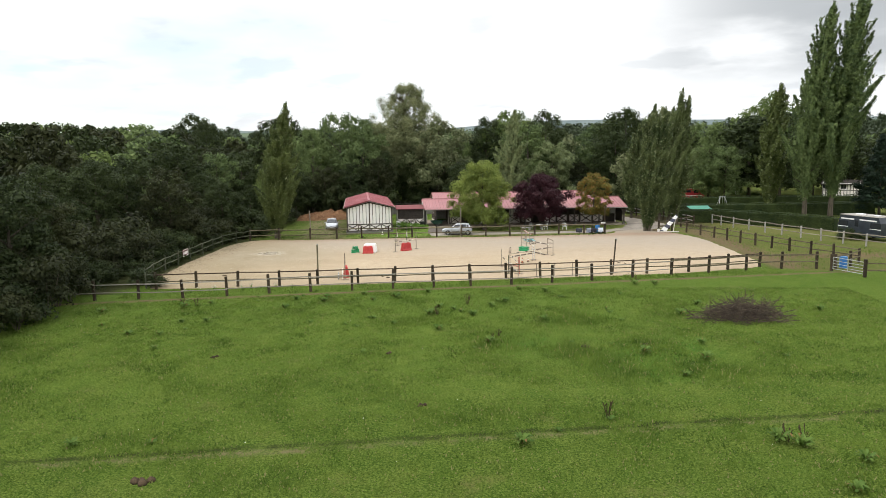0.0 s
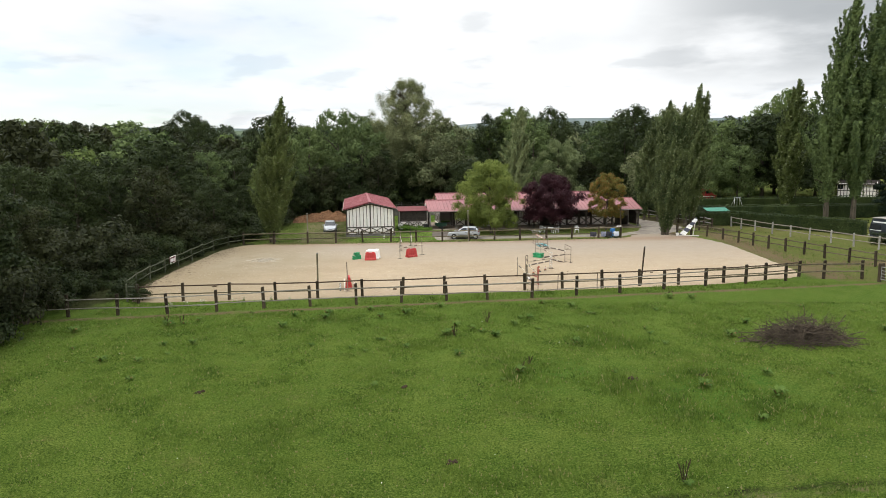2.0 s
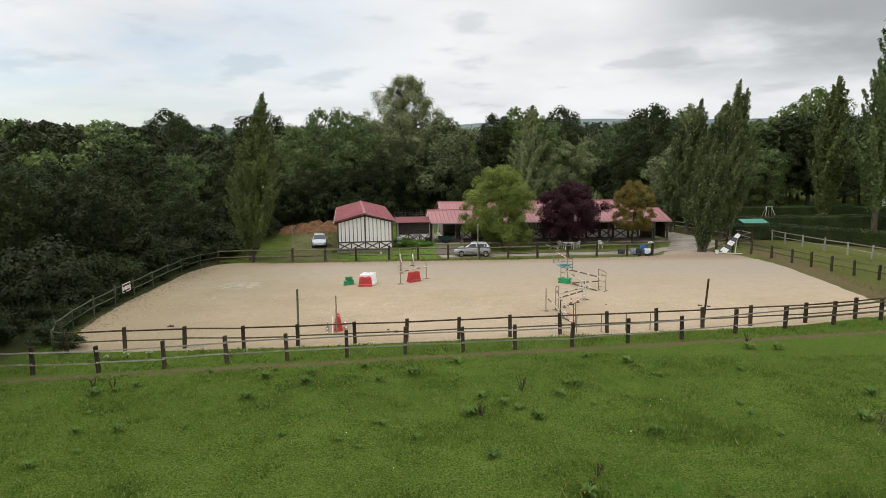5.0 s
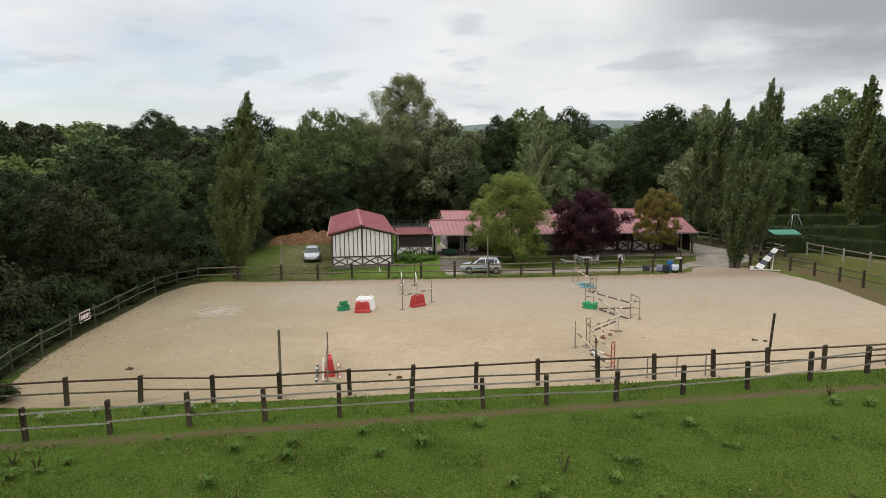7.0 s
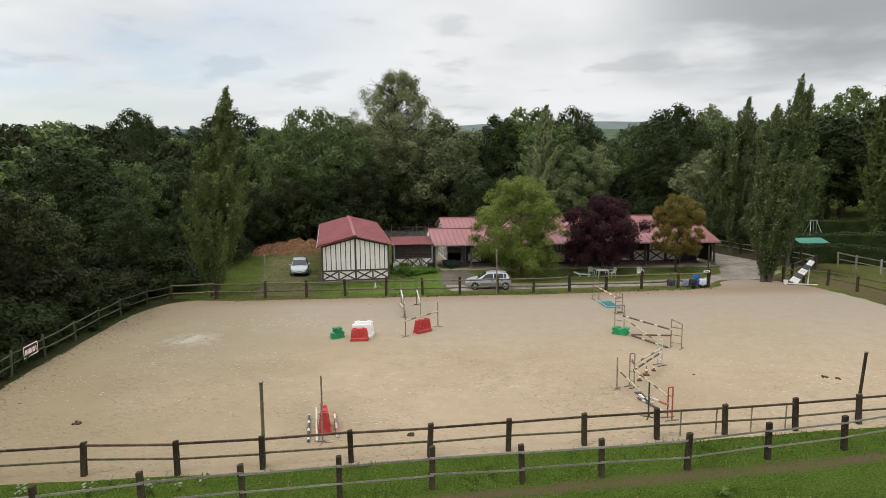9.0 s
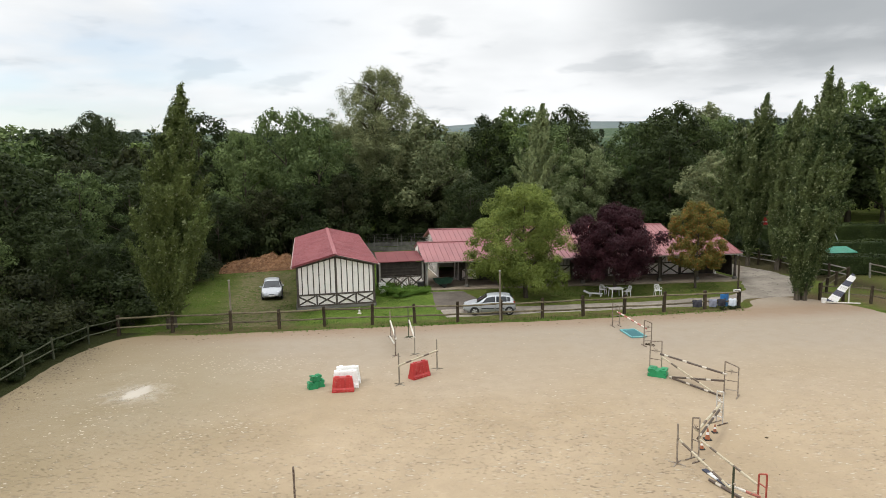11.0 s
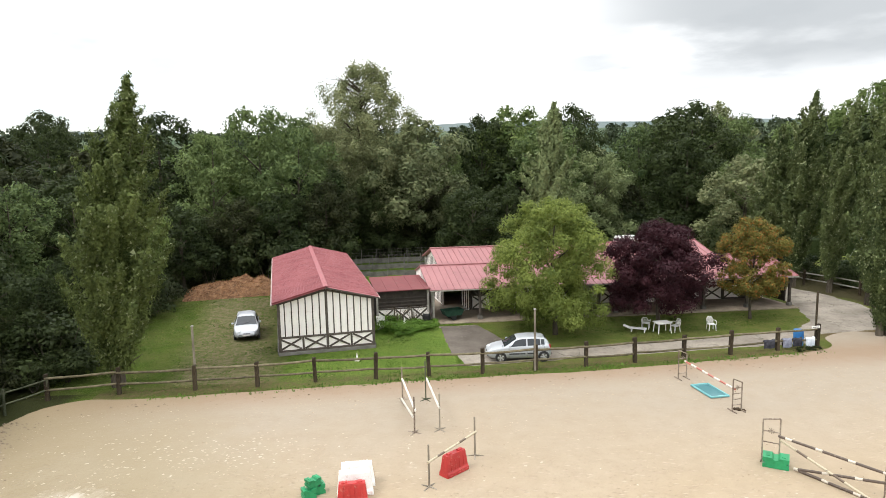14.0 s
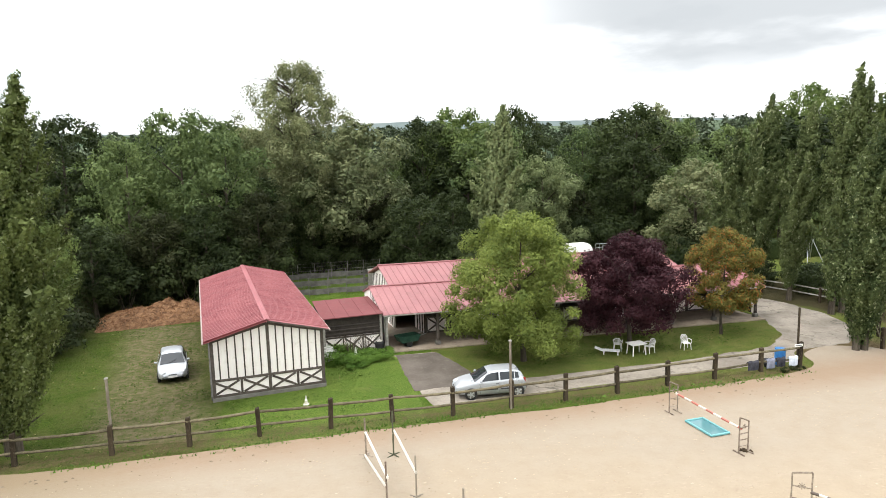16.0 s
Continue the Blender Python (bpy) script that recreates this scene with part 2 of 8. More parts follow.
WHITE_METAL = worn("chipped_white_metal", (0.42, 0.39, 0.35), (0.70, 0.67, 0.62), 6, 0.6, 0, 30, 0.2, 0.002, dirt=(0.16, 0.10, 0.07))
RED_METAL = worn("red_metal", (0.25, 0.045, 0.030), (0.42, 0.09, 0.06), 5, 0.6)
PLASTIC_RED = worn("red_plastic", (0.34, 0.022, 0.022), (0.47, 0.040, 0.036), 2, 0.45, 0, 12, 0.1, 0.004, dirt=(0.40, 0.16, 0.12))
PLASTIC_WHITE = worn("white_plastic", (0.66, 0.65, 0.62), (0.82, 0.81, 0.79), 2, 0.5, 0, 12, 0.1, 0.004, dirt=(0.55, 0.50, 0.43))
PLASTIC_GREEN = worn("green_plastic", (0.010, 0.16, 0.060), (0.022, 0.28, 0.11), 2, 0.45, 0, 12, 0.1, 0.004)
PLASTIC_TEAL = worn("turquoise_plastic", (0.10, 0.29, 0.30), (0.17, 0.40, 0.41), 2, 0.6, 0, 12, 0.1, 0.004)
PLASTIC_BLUE = worn("blue_plastic", (0.022, 0.13, 0.36), (0.050, 0.22, 0.50), 2, 0.45)
PLASTIC_BLACK = worn("black_rubber", (0.012, 0.012, 0.012), (0.035, 0.035, 0.034), 4, 0.7)
ORANGE = worn("orange_plastic", (0.24, 0.075, 0.035), (0.40, 0.13, 0.055), 6, 0.6, dirt=(0.12, 0.09, 0.07))
GREEN_TARP = worn("green_sheet_roof", (0.03, 0.20, 0.13), (0.06, 0.30, 0.20), 2, 0.6)
CLOTH_DARK = worn("dark_rug", (0.020, 0.020, 0.026), (0.075, 0.075, 0.090), 4, 0.95, 0, 60, 0.4, 0.006)
CLOTH_GREY = worn("grey_rug", (0.16, 0.17, 0.22), (0.32, 0.33, 0.40), 4, 0.95, 0, 60, 0.4, 0.006)
CLOTH_WHITE = worn("pale_rug", (0.50, 0.55, 0.62), (0.72, 0.75, 0.80), 4, 0.95, 0, 60, 0.4, 0.006)
MAROON = worn("maroon_banner", (0.060, 0.014, 0.020), (0.12, 0.03, 0.04), 2, 0.7)
CAR_SILVER = worn("silver_paint", (0.37, 0.385, 0.405), (0.44, 0.455, 0.475), 0.7, 0.3, 0.3, 60, 0.02, 0.001, spread=0.03)
CAR_TRIM = worn("black_trim", (0.016, 0.016, 0.018), (0.05, 0.05, 0.054), 3, 0.55)
GLASS = glassy("car_glass", (0.020, 0.024, 0.028))
LAMP_GLASS = glassy("lamp_glass", (0.55, 0.57, 0.60))
LAMP_RED = glassy("red_lamp", (0.30, 0.02, 0.015))
STRAW = worn("old_straw_dung", (0.085, 0.042, 0.022), (0.31, 0.175, 0.095), 3, 0.95, 0, 14, 0.9, 0.08, spread=0.1, dirt=(0.38, 0.25, 0.15))
STRAW_BIT = leafy("straw_stalks", (0.09, 0.042, 0.020), (0.42, 0.23, 0.115), translucent=0.1)
DUNG = worn("dung", (0.025, 0.018, 0.011), (0.085, 0.058, 0.034), 8, 0.95, 0, 40, 0.8, 0.02)
RED_PAINT = worn("red_van_paint", (0.30, 0.015, 0.02), (0.38, 0.025, 0.03), 1, 0.35)
CARAVAN_DARK = worn("blue_grey_panel", (0.018, 0.023, 0.030), (0.045, 0.054, 0.064), 1.5, 0.4)


def striped(name, ca, cb, period, duty=0.5, rough=0.55):
    """Painted bands along the local x axis, scuffed."""
    m, n, l, b = nodes_of(name)
    co = n.new("ShaderNodeTexCoord")
    sep = n.new("ShaderNodeSeparateXYZ")
    l.new(co.outputs["Object"], sep.inputs[0])
    wob = noise_out(n, l, co.outputs["Object"], 14, 3)
    x = math_node(n, l, "ADD", sep.outputs[0], math_node(n, l, "MULTIPLY_ADD", wob, 0.03, 50.0))
    f = math_node(n, l, "LESS_THAN", math_node(n, l, "FRACT", math_node(n, l, "DIVIDE", x, period)), duty)
    c = rgb_mix(n, l, f, ca, cb)
    c = rgb_mix(n, l, ramp(n, l, noise_out(n, l, co.outputs["Object"], 9, 5, 0.7), 0.57, 0.68), c, (0.17, 0.13, 0.10))
    l.new(c, b.inputs["Base Color"])
    b.inputs["Roughness"].default_value = rough
    bump(n, l, b, wob, 0.2, 0.003)
    return m


POLE_REDWHITE = striped("red_white_pole", (0.60, 0.55, 0.48), (0.38, 0.12, 0.09), 1.0)
POLE_BROWN = striped("brown_white_pole", (0.085, 0.060, 0.045), (0.54, 0.49, 0.41), 1.1, 0.22)
POLE_BLACK = striped("black_white_pole", (0.06, 0.065, 0.06), (0.62, 0.62, 0.60), 0.8, 0.3)
POLE_YELLOW = striped("cream_brown_pole", (0.44, 0.38, 0.27), (0.12, 0.085, 0.06), 1.4, 0.3)
POLE_WHITE = worn("white_pole", (0.46, 0.43, 0.36), (0.64, 0.61, 0.54), 4, 0.6, dirt=(0.28, 0.24, 0.19))
PLANK_BLUE = striped("blue_white_plank", (0.66, 0.66, 0.64), (0.030, 0.034, 0.060), 0.95, 0.48)


def ground_material():
    """Grazed turf with worn tracks, bare earth where cars and animals pass, and longer, darker growth in patches."""
    m, n, l, b = nodes_of("turf")
    co = n.new("ShaderNodeTexCoord")
    v = co.outputs["Object"]
    sep = n.new("ShaderNodeSeparateXYZ")
    l.new(v, sep.inputs[0])
    x, y = sep.outputs[0], sep.outputs[1]
    broad = noise_out(n, l, v, 0.09, 4)
    mid = noise_out(n, l, v, 0.7, 5, 0.6)
    fine = noise_out(n, l, v, 15.0, 6, 0.75)

    def band(value, half, soft, wobble=0.9):
        w = math_node(n, l, "MULTIPLY_ADD", mid, wobble * 2, -wobble)
        d = math_node(n, l, "ABSOLUTE", math_node(n, l, "ADD", value, w))
        return math_node(n, l, "SUBTRACT", 1.0, ramp(n, l, d, half, half + soft))

    def line(slope, at):
        return math_node(n, l, "SUBTRACT", math_node(n, l, "MULTIPLY_ADD", x, -slope, y), at)

    def within(value, a, b_):
        return math_node(n, l, "MULTIPLY", math_node(n, l, "GREATER_THAN", value, a), math_node(n, l, "LESS_THAN", value, b_))

    c = rgb_mix(n, l, ramp(n, l, broad, 0.35, 0.65), (0.078, 0.145, 0.016), (0.138, 0.215, 0.029))
    c = rgb_mix(n, l, math_node(n, l, "MULTIPLY", ramp(n, l, mid, 0.42, 0.62), 0.75), c, (0.198, 0.245, 0.045))
    c = rgb_mix(n, l, math_node(n, l, "MULTIPLY", ramp(n, l, fine, 0.46, 0.56), 0.85), c, (0.034, 0.072, 0.007))
    tuft = noise_out(n, l, v, 2.3, 4, 0.7)
    c = rgb_mix(n, l, math_node(n, l, "MULTIPLY", ramp(n, l, tuft, 0.48, 0.66), 0.5), c, (0.040, 0.084, 0.008))
    c = rgb_mix(n, l, math_node(n, l, "MULTIPLY", ramp(n, l, noise_out(n, l, v, 6.2, 5, 0.8), 0.50, 0.58), 0.48), c, (0.036, 0.080, 0.009))
    c = rgb_mix(n, l, math_node(n, l, "MULTIPLY", ramp(n, l, noise_out(n, l, v, 12.0, 5, 0.75), 0.48, 0.57), 0.8), c, (0.205, 0.275, 0.056))
    c = rgb_mix(n, l, math_node(n, l, "MULTIPLY", ramp(n, l, noise_out(n, l, v, 0.33, 8, 0.75), 0.57, 0.70), 0.5), c, (0.200, 0.165, 0.070))

    lawn = math_node(n, l, "MULTIPLY", math_node(n, l, "GREATER_THAN", y, 61.0), math_node(n, l, "GREATER_THAN", x, -1.5))
    c = rgb_mix(n, l, math_node(n, l, "MULTIPLY", lawn, math_node(n, l, "MULTIPLY_ADD", ramp(n, l, mid, 0.42, 0.60), 0.40, 0.38)), c, (0.235, 0.215, 0.078))
    side_ = ramp(n, l, math_node(n, l, "MULTIPLY_ADD", mid, 3.0, x), -12.6, -10.2)      # watered grass to one side of the shed, driven-over turf with painted poplar shade to the other
    yard = within(y, 58.0, 83.0)
    fresh = math_node(n, l, "MULTIPLY", math_node(n, l, "MULTIPLY", side_, math_node(n, l, "LESS_THAN", x, -3.2)), yard)
    c = rgb_mix(n, l, fresh, c, (1.5, 1.45, 1.8), "MULTIPLY")
    # turf colour multiplied down to stand for the left poplar's shade
    c = rgb_mix(n, l, math_node(n, l, "MULTIPLY", math_node(n, l, "SUBTRACT", 1.0, side_), yard), c, (0.72, 0.66, 0.78), "MULTIPLY")
    rank = None      # rank, darker patches in the meadow
    for at, far_ in (((12.3, 11.4, 0), 1.0), ((6.6, 14.2, 0), 2.2), ((9.6, 19.6, 0), 2.4), ((14.6, 14.0, 0), 2.4)):
        q_ = n.new("ShaderNodeVectorMath")
        q_.operation = "DISTANCE"
        l.new(v, q_.inputs[0])
        q_.inputs[1].default_value = at
        q_ = math_node(n, l, "ADD", q_.outputs["Value"], far_)
        rank = q_ if rank is None else math_node(n, l, "MINIMUM", rank, q_)
    patch = math_node(n, l, "SUBTRACT", 1.0, ramp(n, l, math_node(n, l, "MULTIPLY_ADD", noise_out(n, l, v, 0.55, 5, 0.7), 6.0, rank), 5.6, 8.0))
    c = rgb_mix(n, l, math_node(n, l, "MULTIPLY", patch, math_node(n, l, "MULTIPLY_ADD", ramp(n, l, tuft, 0.40, 0.60), 0.5, 0.15)), c, (0.062, 0.155, 0.019))
    verge_grass = ramp(n, l, math_node(n, l, "MULTIPLY_ADD", mid, 5.0, line(0.2, 22.5)), 0.0, 4.0)      # ranker, darker grass towards the rails
    c = rgb_mix(n, l, math_node(n, l, "MULTIPLY", verge_grass, 0.3), c, (0.070, 0.128, 0.019))
    worn_lawn = math_node(n, l, "MULTIPLY", math_node(n, l, "LESS_THAN", x, -13.2), math_node(n, l, "GREATER_THAN", y, 58.0))
    c = rgb_mix(n, l, math_node(n, l, "MULTIPLY", worn_lawn, math_node(n, l, "MULTIPLY_ADD", ramp(n, l, noise_out(n, l, v, 0.5, 5, 0.7), 0.42, 0.60), 0.35, 0.0)), c, (0.165, 0.150, 0.060))
    yellow = math_node(n, l, "MULTIPLY", math_node(n, l, "GREATER_THAN", x, 29.5), within(y, 36, 76))
    c = rgb_mix(n, l, math_node(n, l, "MULTIPLY", yellow, math_node(n, l, "MULTIPLY_ADD", ramp(n, l, mid, 0.35, 0.6), 0.37, 0.5)), c, (0.150, 0.145, 0.050))
    under = math_node(n, l, "MULTIPLY_ADD", math_node(n, l, "GREATER_THAN", y, 58.6), 2.6, math_node(n, l, "MULTIPLY_ADD", mid, 3.0, x))      # dark brown ground under the trees
    dark_edge = math_node(n, l, "MULTIPLY", math_node(n, l, "SUBTRACT", 1.0, ramp(n, l, under, -22.2, -20.6)), 0.85)
    dark_edge = math_node(n, l, "MULTIPLY", dark_edge, math_node(n, l, "GREATER_THAN", y, 26.5))
    c = rgb_mix(n, l, dark_edge, c, (0.045, 0.042, 0.022))
    lane_side = math_node(n, l, "MULTIPLY", ramp(n, l, math_node(n, l, "MULTIPLY_ADD", mid, 2.0, math_node(n, l, "MULTIPLY_ADD", y, 0.42, x)), 60.0, 61.4), math_node(n, l, "MULTIPLY", within(y, 66.5, 86.0), math_node(n, l, "SUBTRACT", 1.0, ramp(n, l, x, 32.0, 34.5))))
    c = rgb_mix(n, l, math_node(n, l, "MULTIPLY", lane_side, 0.9), c, (0.070, 0.056, 0.032))      # dead leaves under the poplar row, with the row's shade darkened into the colour
    earth = rgb_mix(n, l, ramp(n, l, fine, 0.3, 0.7), (0.120, 0.076, 0.042), (0.25, 0.185, 0.115))
    masks = []
    masks.append(math_node(n, l, "MULTIPLY", band(line(0.21, 28.45), 0.12, 0.40, 0.3), math_node(n, l, "MULTIPLY_ADD", ramp(n, l, noise_out(n, l, v, 1.3, 5, 0.75), 0.38, 0.54), 0.68, 0.25)))          # trodden line along the meadow fence
    furrow = math_node(n, l, "MULTIPLY", band(line(0.182, 1.95), 0.06, 0.22, 0.30), math_node(n, l, "MULTIPLY_ADD", ramp(n, l, noise_out(n, l, v, 0.8, 5, 0.7), 0.34, 0.62), 0.75, 0.12, clamp=True))                   # old furrow across the meadow, rank and dark
    c = rgb_mix(n, l, furrow, c, (0.040, 0.044, 0.018))
    lip = math_node(n, l, "MULTIPLY", band(line(0.182, 1.55), 0.05, 0.25, 0.35), math_node(n, l, "MULTIPLY_ADD", ramp(n, l, noise_out(n, l, v, 0.5, 4, 0.7), 0.46, 0.62), 0.7, 0.08))      # trodden, dry lip of the furrow
    c = rgb_mix(n, l, lip, c, (0.25, 0.20, 0.115))
    car = math_node(n, l, "MULTIPLY", band(math_node(n, l, "ADD", math_node(n, l, "MULTIPLY_ADD", y, 0.2, x), 4.0), 1.9, 1.5), within(y, 59.5, 82))
    tan = rgb_mix(n, l, ramp(n, l, fine, 0.35, 0.65), (0.180, 0.142, 0.080), (0.300, 0.250, 0.155))
    c = rgb_mix(n, l, math_node(n, l, "MULTIPLY", car, math_node(n, l, "MULTIPLY_ADD", ramp(n, l, tuft, 0.40, 0.58), -0.62, 0.92)), c, tan)                                                    # car track beside the shed
    side = math_node(n, l, "MULTIPLY", band(math_node(n, l, "SUBTRACT", x, 29.9), 0.9, 1.3, 0.9), within(y, 37, 66))
    masks.append(math_node(n, l, "MULTIPLY", side, math_node(n, l, "MULTIPLY_ADD", ramp(n, l, tuft, 0.4, 0.6), -0.35, 0.95)))
    verge = math_node(n, l, "MULTIPLY", band(line(0.1, 60.4), 0.25, 0.9, 0.7), within(x, -22, 19))
    masks.append(math_node(n, l, "MULTIPLY", verge, math_node(n, l, "MULTIPLY_ADD", ramp(n, l, tuft, 0.4, 0.6), -0.5, 0.75)))
    foot = n.new("ShaderNodeVectorMath")      # bare soil round the poplar by the lane
    foot.operation = "DISTANCE"
    l.new(v, foot.inputs[0])
    foot.inputs[1].default_value = (23.4, 65.4, 0)
    masks.append(math_node(n, l, "MULTIPLY", math_node(n, l, "SUBTRACT", 1.0, ramp(n, l, math_node(n, l, "MULTIPLY_ADD", mid, 3.0, foot.outputs["Value"]), 4.0, 5.6)), 0.85))
    gate = math_node(n, l, "MULTIPLY", band(line(0.02, 43.2), 0.7, 1.6, 1.2), within(x, 27, 43))
    masks.append(math_node(n, l, "MULTIPLY", gate, 0.8))
    total = masks[0]
    for k in masks[1:]:
        total = math_node(n, l, "MAXIMUM", total, k)
    c = rgb_mix(n, l, total, c, earth)
    # ploughland, stubble and pasture far off, distance haze mixed into their colour
    far = ramp(n, l, y, 150, 220)
    fields = rgb_mix(n, l, ramp(n, l, noise_out(n, l, v, 0.006, 1), 0.45, 0.55), (0.060, 0.088, 0.052), (0.092, 0.118, 0.070))
    c = rgb_mix(n, l, far, c, fields)
    l.new(c, b.inputs["Base Color"])
    b.inputs["Roughness"].default_value = 0.95
    b.inputs["Specular IOR Level"].default_value = 0.04
    bump(n, l, b, math_node(n, l, "ADD", math_node(n, l, "MULTIPLY", noise_out(n, l, v, 26, 4, 0.7), 0.7), math_node(n, l, "ADD", math_node(n, l, "ADD", fine, math_node(n, l, "MULTIPLY", tuft, 1.2)), math_node(n, l, "MULTIPLY", mid, 1.5))), 1.0, 0.18)
    return m


def sand_material():
    m, n, l, b = nodes_of("riding_sand")
    co = n.new("ShaderNodeTexCoord")
    v = co.outputs["Object"]
    sep = n.new("ShaderNodeSeparateXYZ")
    l.new(v, sep.inputs[0])
    broad = noise_out(n, l, v, 0.10, 4, 0.6)
    mid = noise_out(n, l, v, 1.1, 5, 0.6)
    hoof = n.new("ShaderNodeTexVoronoi")
    hoof.inputs["Scale"].default_value = 2.9
    mp = n.new("ShaderNodeMapping")
    mp.inputs["Scale"].default_value = (0.75, 1.6, 1)
    l.new(v, mp.inputs["Vector"])
    l.new(mp.outputs[0], hoof.inputs["Vector"])
    fine = noise_out(n, l, v, 40, 3)
    pits = ramp(n, l, hoof.outputs["Distance"], 0.05, 0.32)
    hoof2 = n.new("ShaderNodeTexVoronoi")
    hoof2.inputs["Scale"].default_value = 4.6
    l.new(mp.outputs[0], hoof2.inputs["Vector"])
    flecks = math_node(n, l, "MULTIPLY", math_node(n, l, "SUBTRACT", 1.0, ramp(n, l, hoof.outputs["Distance"], 0.06, 0.32)), ramp(n, l, noise_out(n, l, v, 1.7, 4, 0.7), 0.38, 0.54))
    pits = math_node(n, l, "MULTIPLY", pits, ramp(n, l, hoof2.outputs["Distance"], 0.02, 0.30))
    grit = noise_out(n, l, v, 7.0, 5, 0.75)
    trod = ramp(n, l, noise_out(n, l, v, 0.16, 5), 0.34, 0.56)
    near = math_node(n, l, "SUBTRACT", 1.0, ramp(n, l, math_node(n, l, "MULTIPLY_ADD", broad, 14.0, sep.outputs[1]), 47.0, 60.0))      # the ridden track lies along the near rail
    used = math_node(n, l, "MULTIPLY_ADD", math_node(n, l, "MULTIPLY", near, trod), 0.95, math_node(n, l, "MULTIPLY_ADD", trod, 0.08, 0.02))
    c = rgb_mix(n, l, ramp(n, l, broad, 0.33, 0.67), (0.312, 0.238, 0.150), (0.392, 0.305, 0.202))
    washed_out = ramp(n, l, math_node(n, l, "MULTIPLY_ADD", broad, 16.0, sep.outputs[1]), 50.0, 63.0)      # far sand greyed in colour, standing for the wash-out of brighter exposure
    c = rgb_mix(n, l, math_node(n, l, "MULTIPLY", washed_out, 0.88), c, (0.278, 0.234, 0.182))
    c = rgb_mix(n, l, math_node(n, l, "MULTIPLY", ramp(n, l, mid, 0.4, 0.7), 0.35), c, (0.240, 0.182, 0.122))
    c = rgb_mix(n, l, math_node(n, l, "MULTIPLY", flecks, used), c, (0.50, 0.425, 0.325))
    # shade inside the hoof prints, painted as dark spots
    print_shade = math_node(n, l, "MULTIPLY", math_node(n, l, "SUBTRACT", 1.0, ramp(n, l, hoof2.outputs["Distance"], 0.10, 0.24)), ramp(n, l, noise_out(n, l, v, 2.1, 4, 0.7), 0.48, 0.60))
    c = rgb_mix(n, l, math_node(n, l, "MULTIPLY", print_shade, math_node(n, l, "MULTIPLY", used, 0.55)), c, (0.20, 0.150, 0.098))
    c = rgb_mix(n, l, math_node(n, l, "MULTIPLY", ramp(n, l, grit, 0.52, 0.70), 0.18), c, (0.20, 0.145, 0.092))
    left = math_node(n, l, "SUBTRACT", 1.0, ramp(n, l, math_node(n, l, "MULTIPLY_ADD", mid, 2.5, sep.outputs[0]), -23.6, -18.6))      # leaf litter and damp under the trees
    c = rgb_mix(n, l, math_node(n, l, "MULTIPLY", left, math_node(n, l, "MULTIPLY_ADD", ramp(n, l, grit, 0.40, 0.62), 0.4, 0.5)), c, (0.150, 0.104, 0.062))
    rim = math_node(n, l, "SUBTRACT", 59.4, math_node(n, l, "MULTIPLY_ADD", sep.outputs[0], -0.0966, sep.outputs[1]))      # churned brown strip inside the far fence
    rim = math_node(n, l, "SUBTRACT", 1.0, ramp(n, l, math_node(n, l, "MULTIPLY_ADD", mid, 3.0, math_node(n, l, "ABSOLUTE", rim)), 2.0, 4.2))
    c = rgb_mix(n, l, math_node(n, l, "MULTIPLY", rim, 0.72), c, (0.225, 0.148, 0.092))
    wet = n.new("ShaderNodeVectorMath")
    wet.operation = "DISTANCE"
    l.new(v, wet.inputs[0])
    wet.inputs[1].default_value = (-17.9, 46.7, 0.03)
    damp = math_node(n, l, "SUBTRACT", 1.0, ramp(n, l, math_node(n, l, "MULTIPLY_ADD", mid, 5.0, wet.outputs["Value"]), 6.0, 11.0))
    c = rgb_mix(n, l, math_node(n, l, "MULTIPLY", damp, 0.55), c, (0.275, 0.236, 0.165))
    sheen = math_node(n, l, "SUBTRACT", 1.0, ramp(n, l, math_node(n, l, "MULTIPLY_ADD", noise_out(n, l, v, 1.6, 5, 0.7), 3.0, wet.outputs["Value"]), 2.1, 3.4))      # the sky's sheen round the puddle, put in as paler colour
    c = rgb_mix(n, l, math_node(n, l, "MULTIPLY", sheen, 0.42), c, (0.43, 0.375, 0.29))
    side = math_node(n, l, "SUBTRACT", 1.0, ramp(n, l, math_node(n, l, "MULTIPLY_ADD", broad, 10.0, math_node(n, l, "MULTIPLY_ADD", sep.outputs[1], 0.35, sep.outputs[0])), 0.0, 12.0))      # damp, browner sand towards the trees, darkened more to copy the lens's corner falloff
    c = rgb_mix(n, l, math_node(n, l, "MULTIPLY", math_node(n, l, "MULTIPLY", side, math_node(n, l, "SUBTRACT", 1.0, sheen)), 0.8), c, (0.215, 0.168, 0.096))
    l.new(c, b.inputs["Base Color"])
    pool = math_node(n, l, "MULTIPLY", damp, ramp(n, l, broad, 0.40, 0.62))
    l.new(math_node(n, l, "SUBTRACT", math_node(n, l, "MULTIPLY_ADD", pool, -0.45, 0.92), math_node(n, l, "MULTIPLY", sheen, 0.72), clamp=True), b.inputs["Roughness"])
    b.inputs["Specular IOR Level"].default_value = 0.35
    h = math_node(n, l, "ADD", math_node(n, l, "MULTIPLY", pits, math_node(n, l, "MULTIPLY_ADD", used, 1.0, 0.10)), math_node(n, l, "ADD", math_node(n, l, "MULTIPLY", mid, 0.8), math_node(n, l, "MULTIPLY", fine, 0.15)))
    bump(n, l, b, math_node(n, l, "MULTIPLY", h, math_node(n, l, "MULTIPLY_ADD", sheen, -0.85, 1.0)), 0.85, 0.07)
    return m


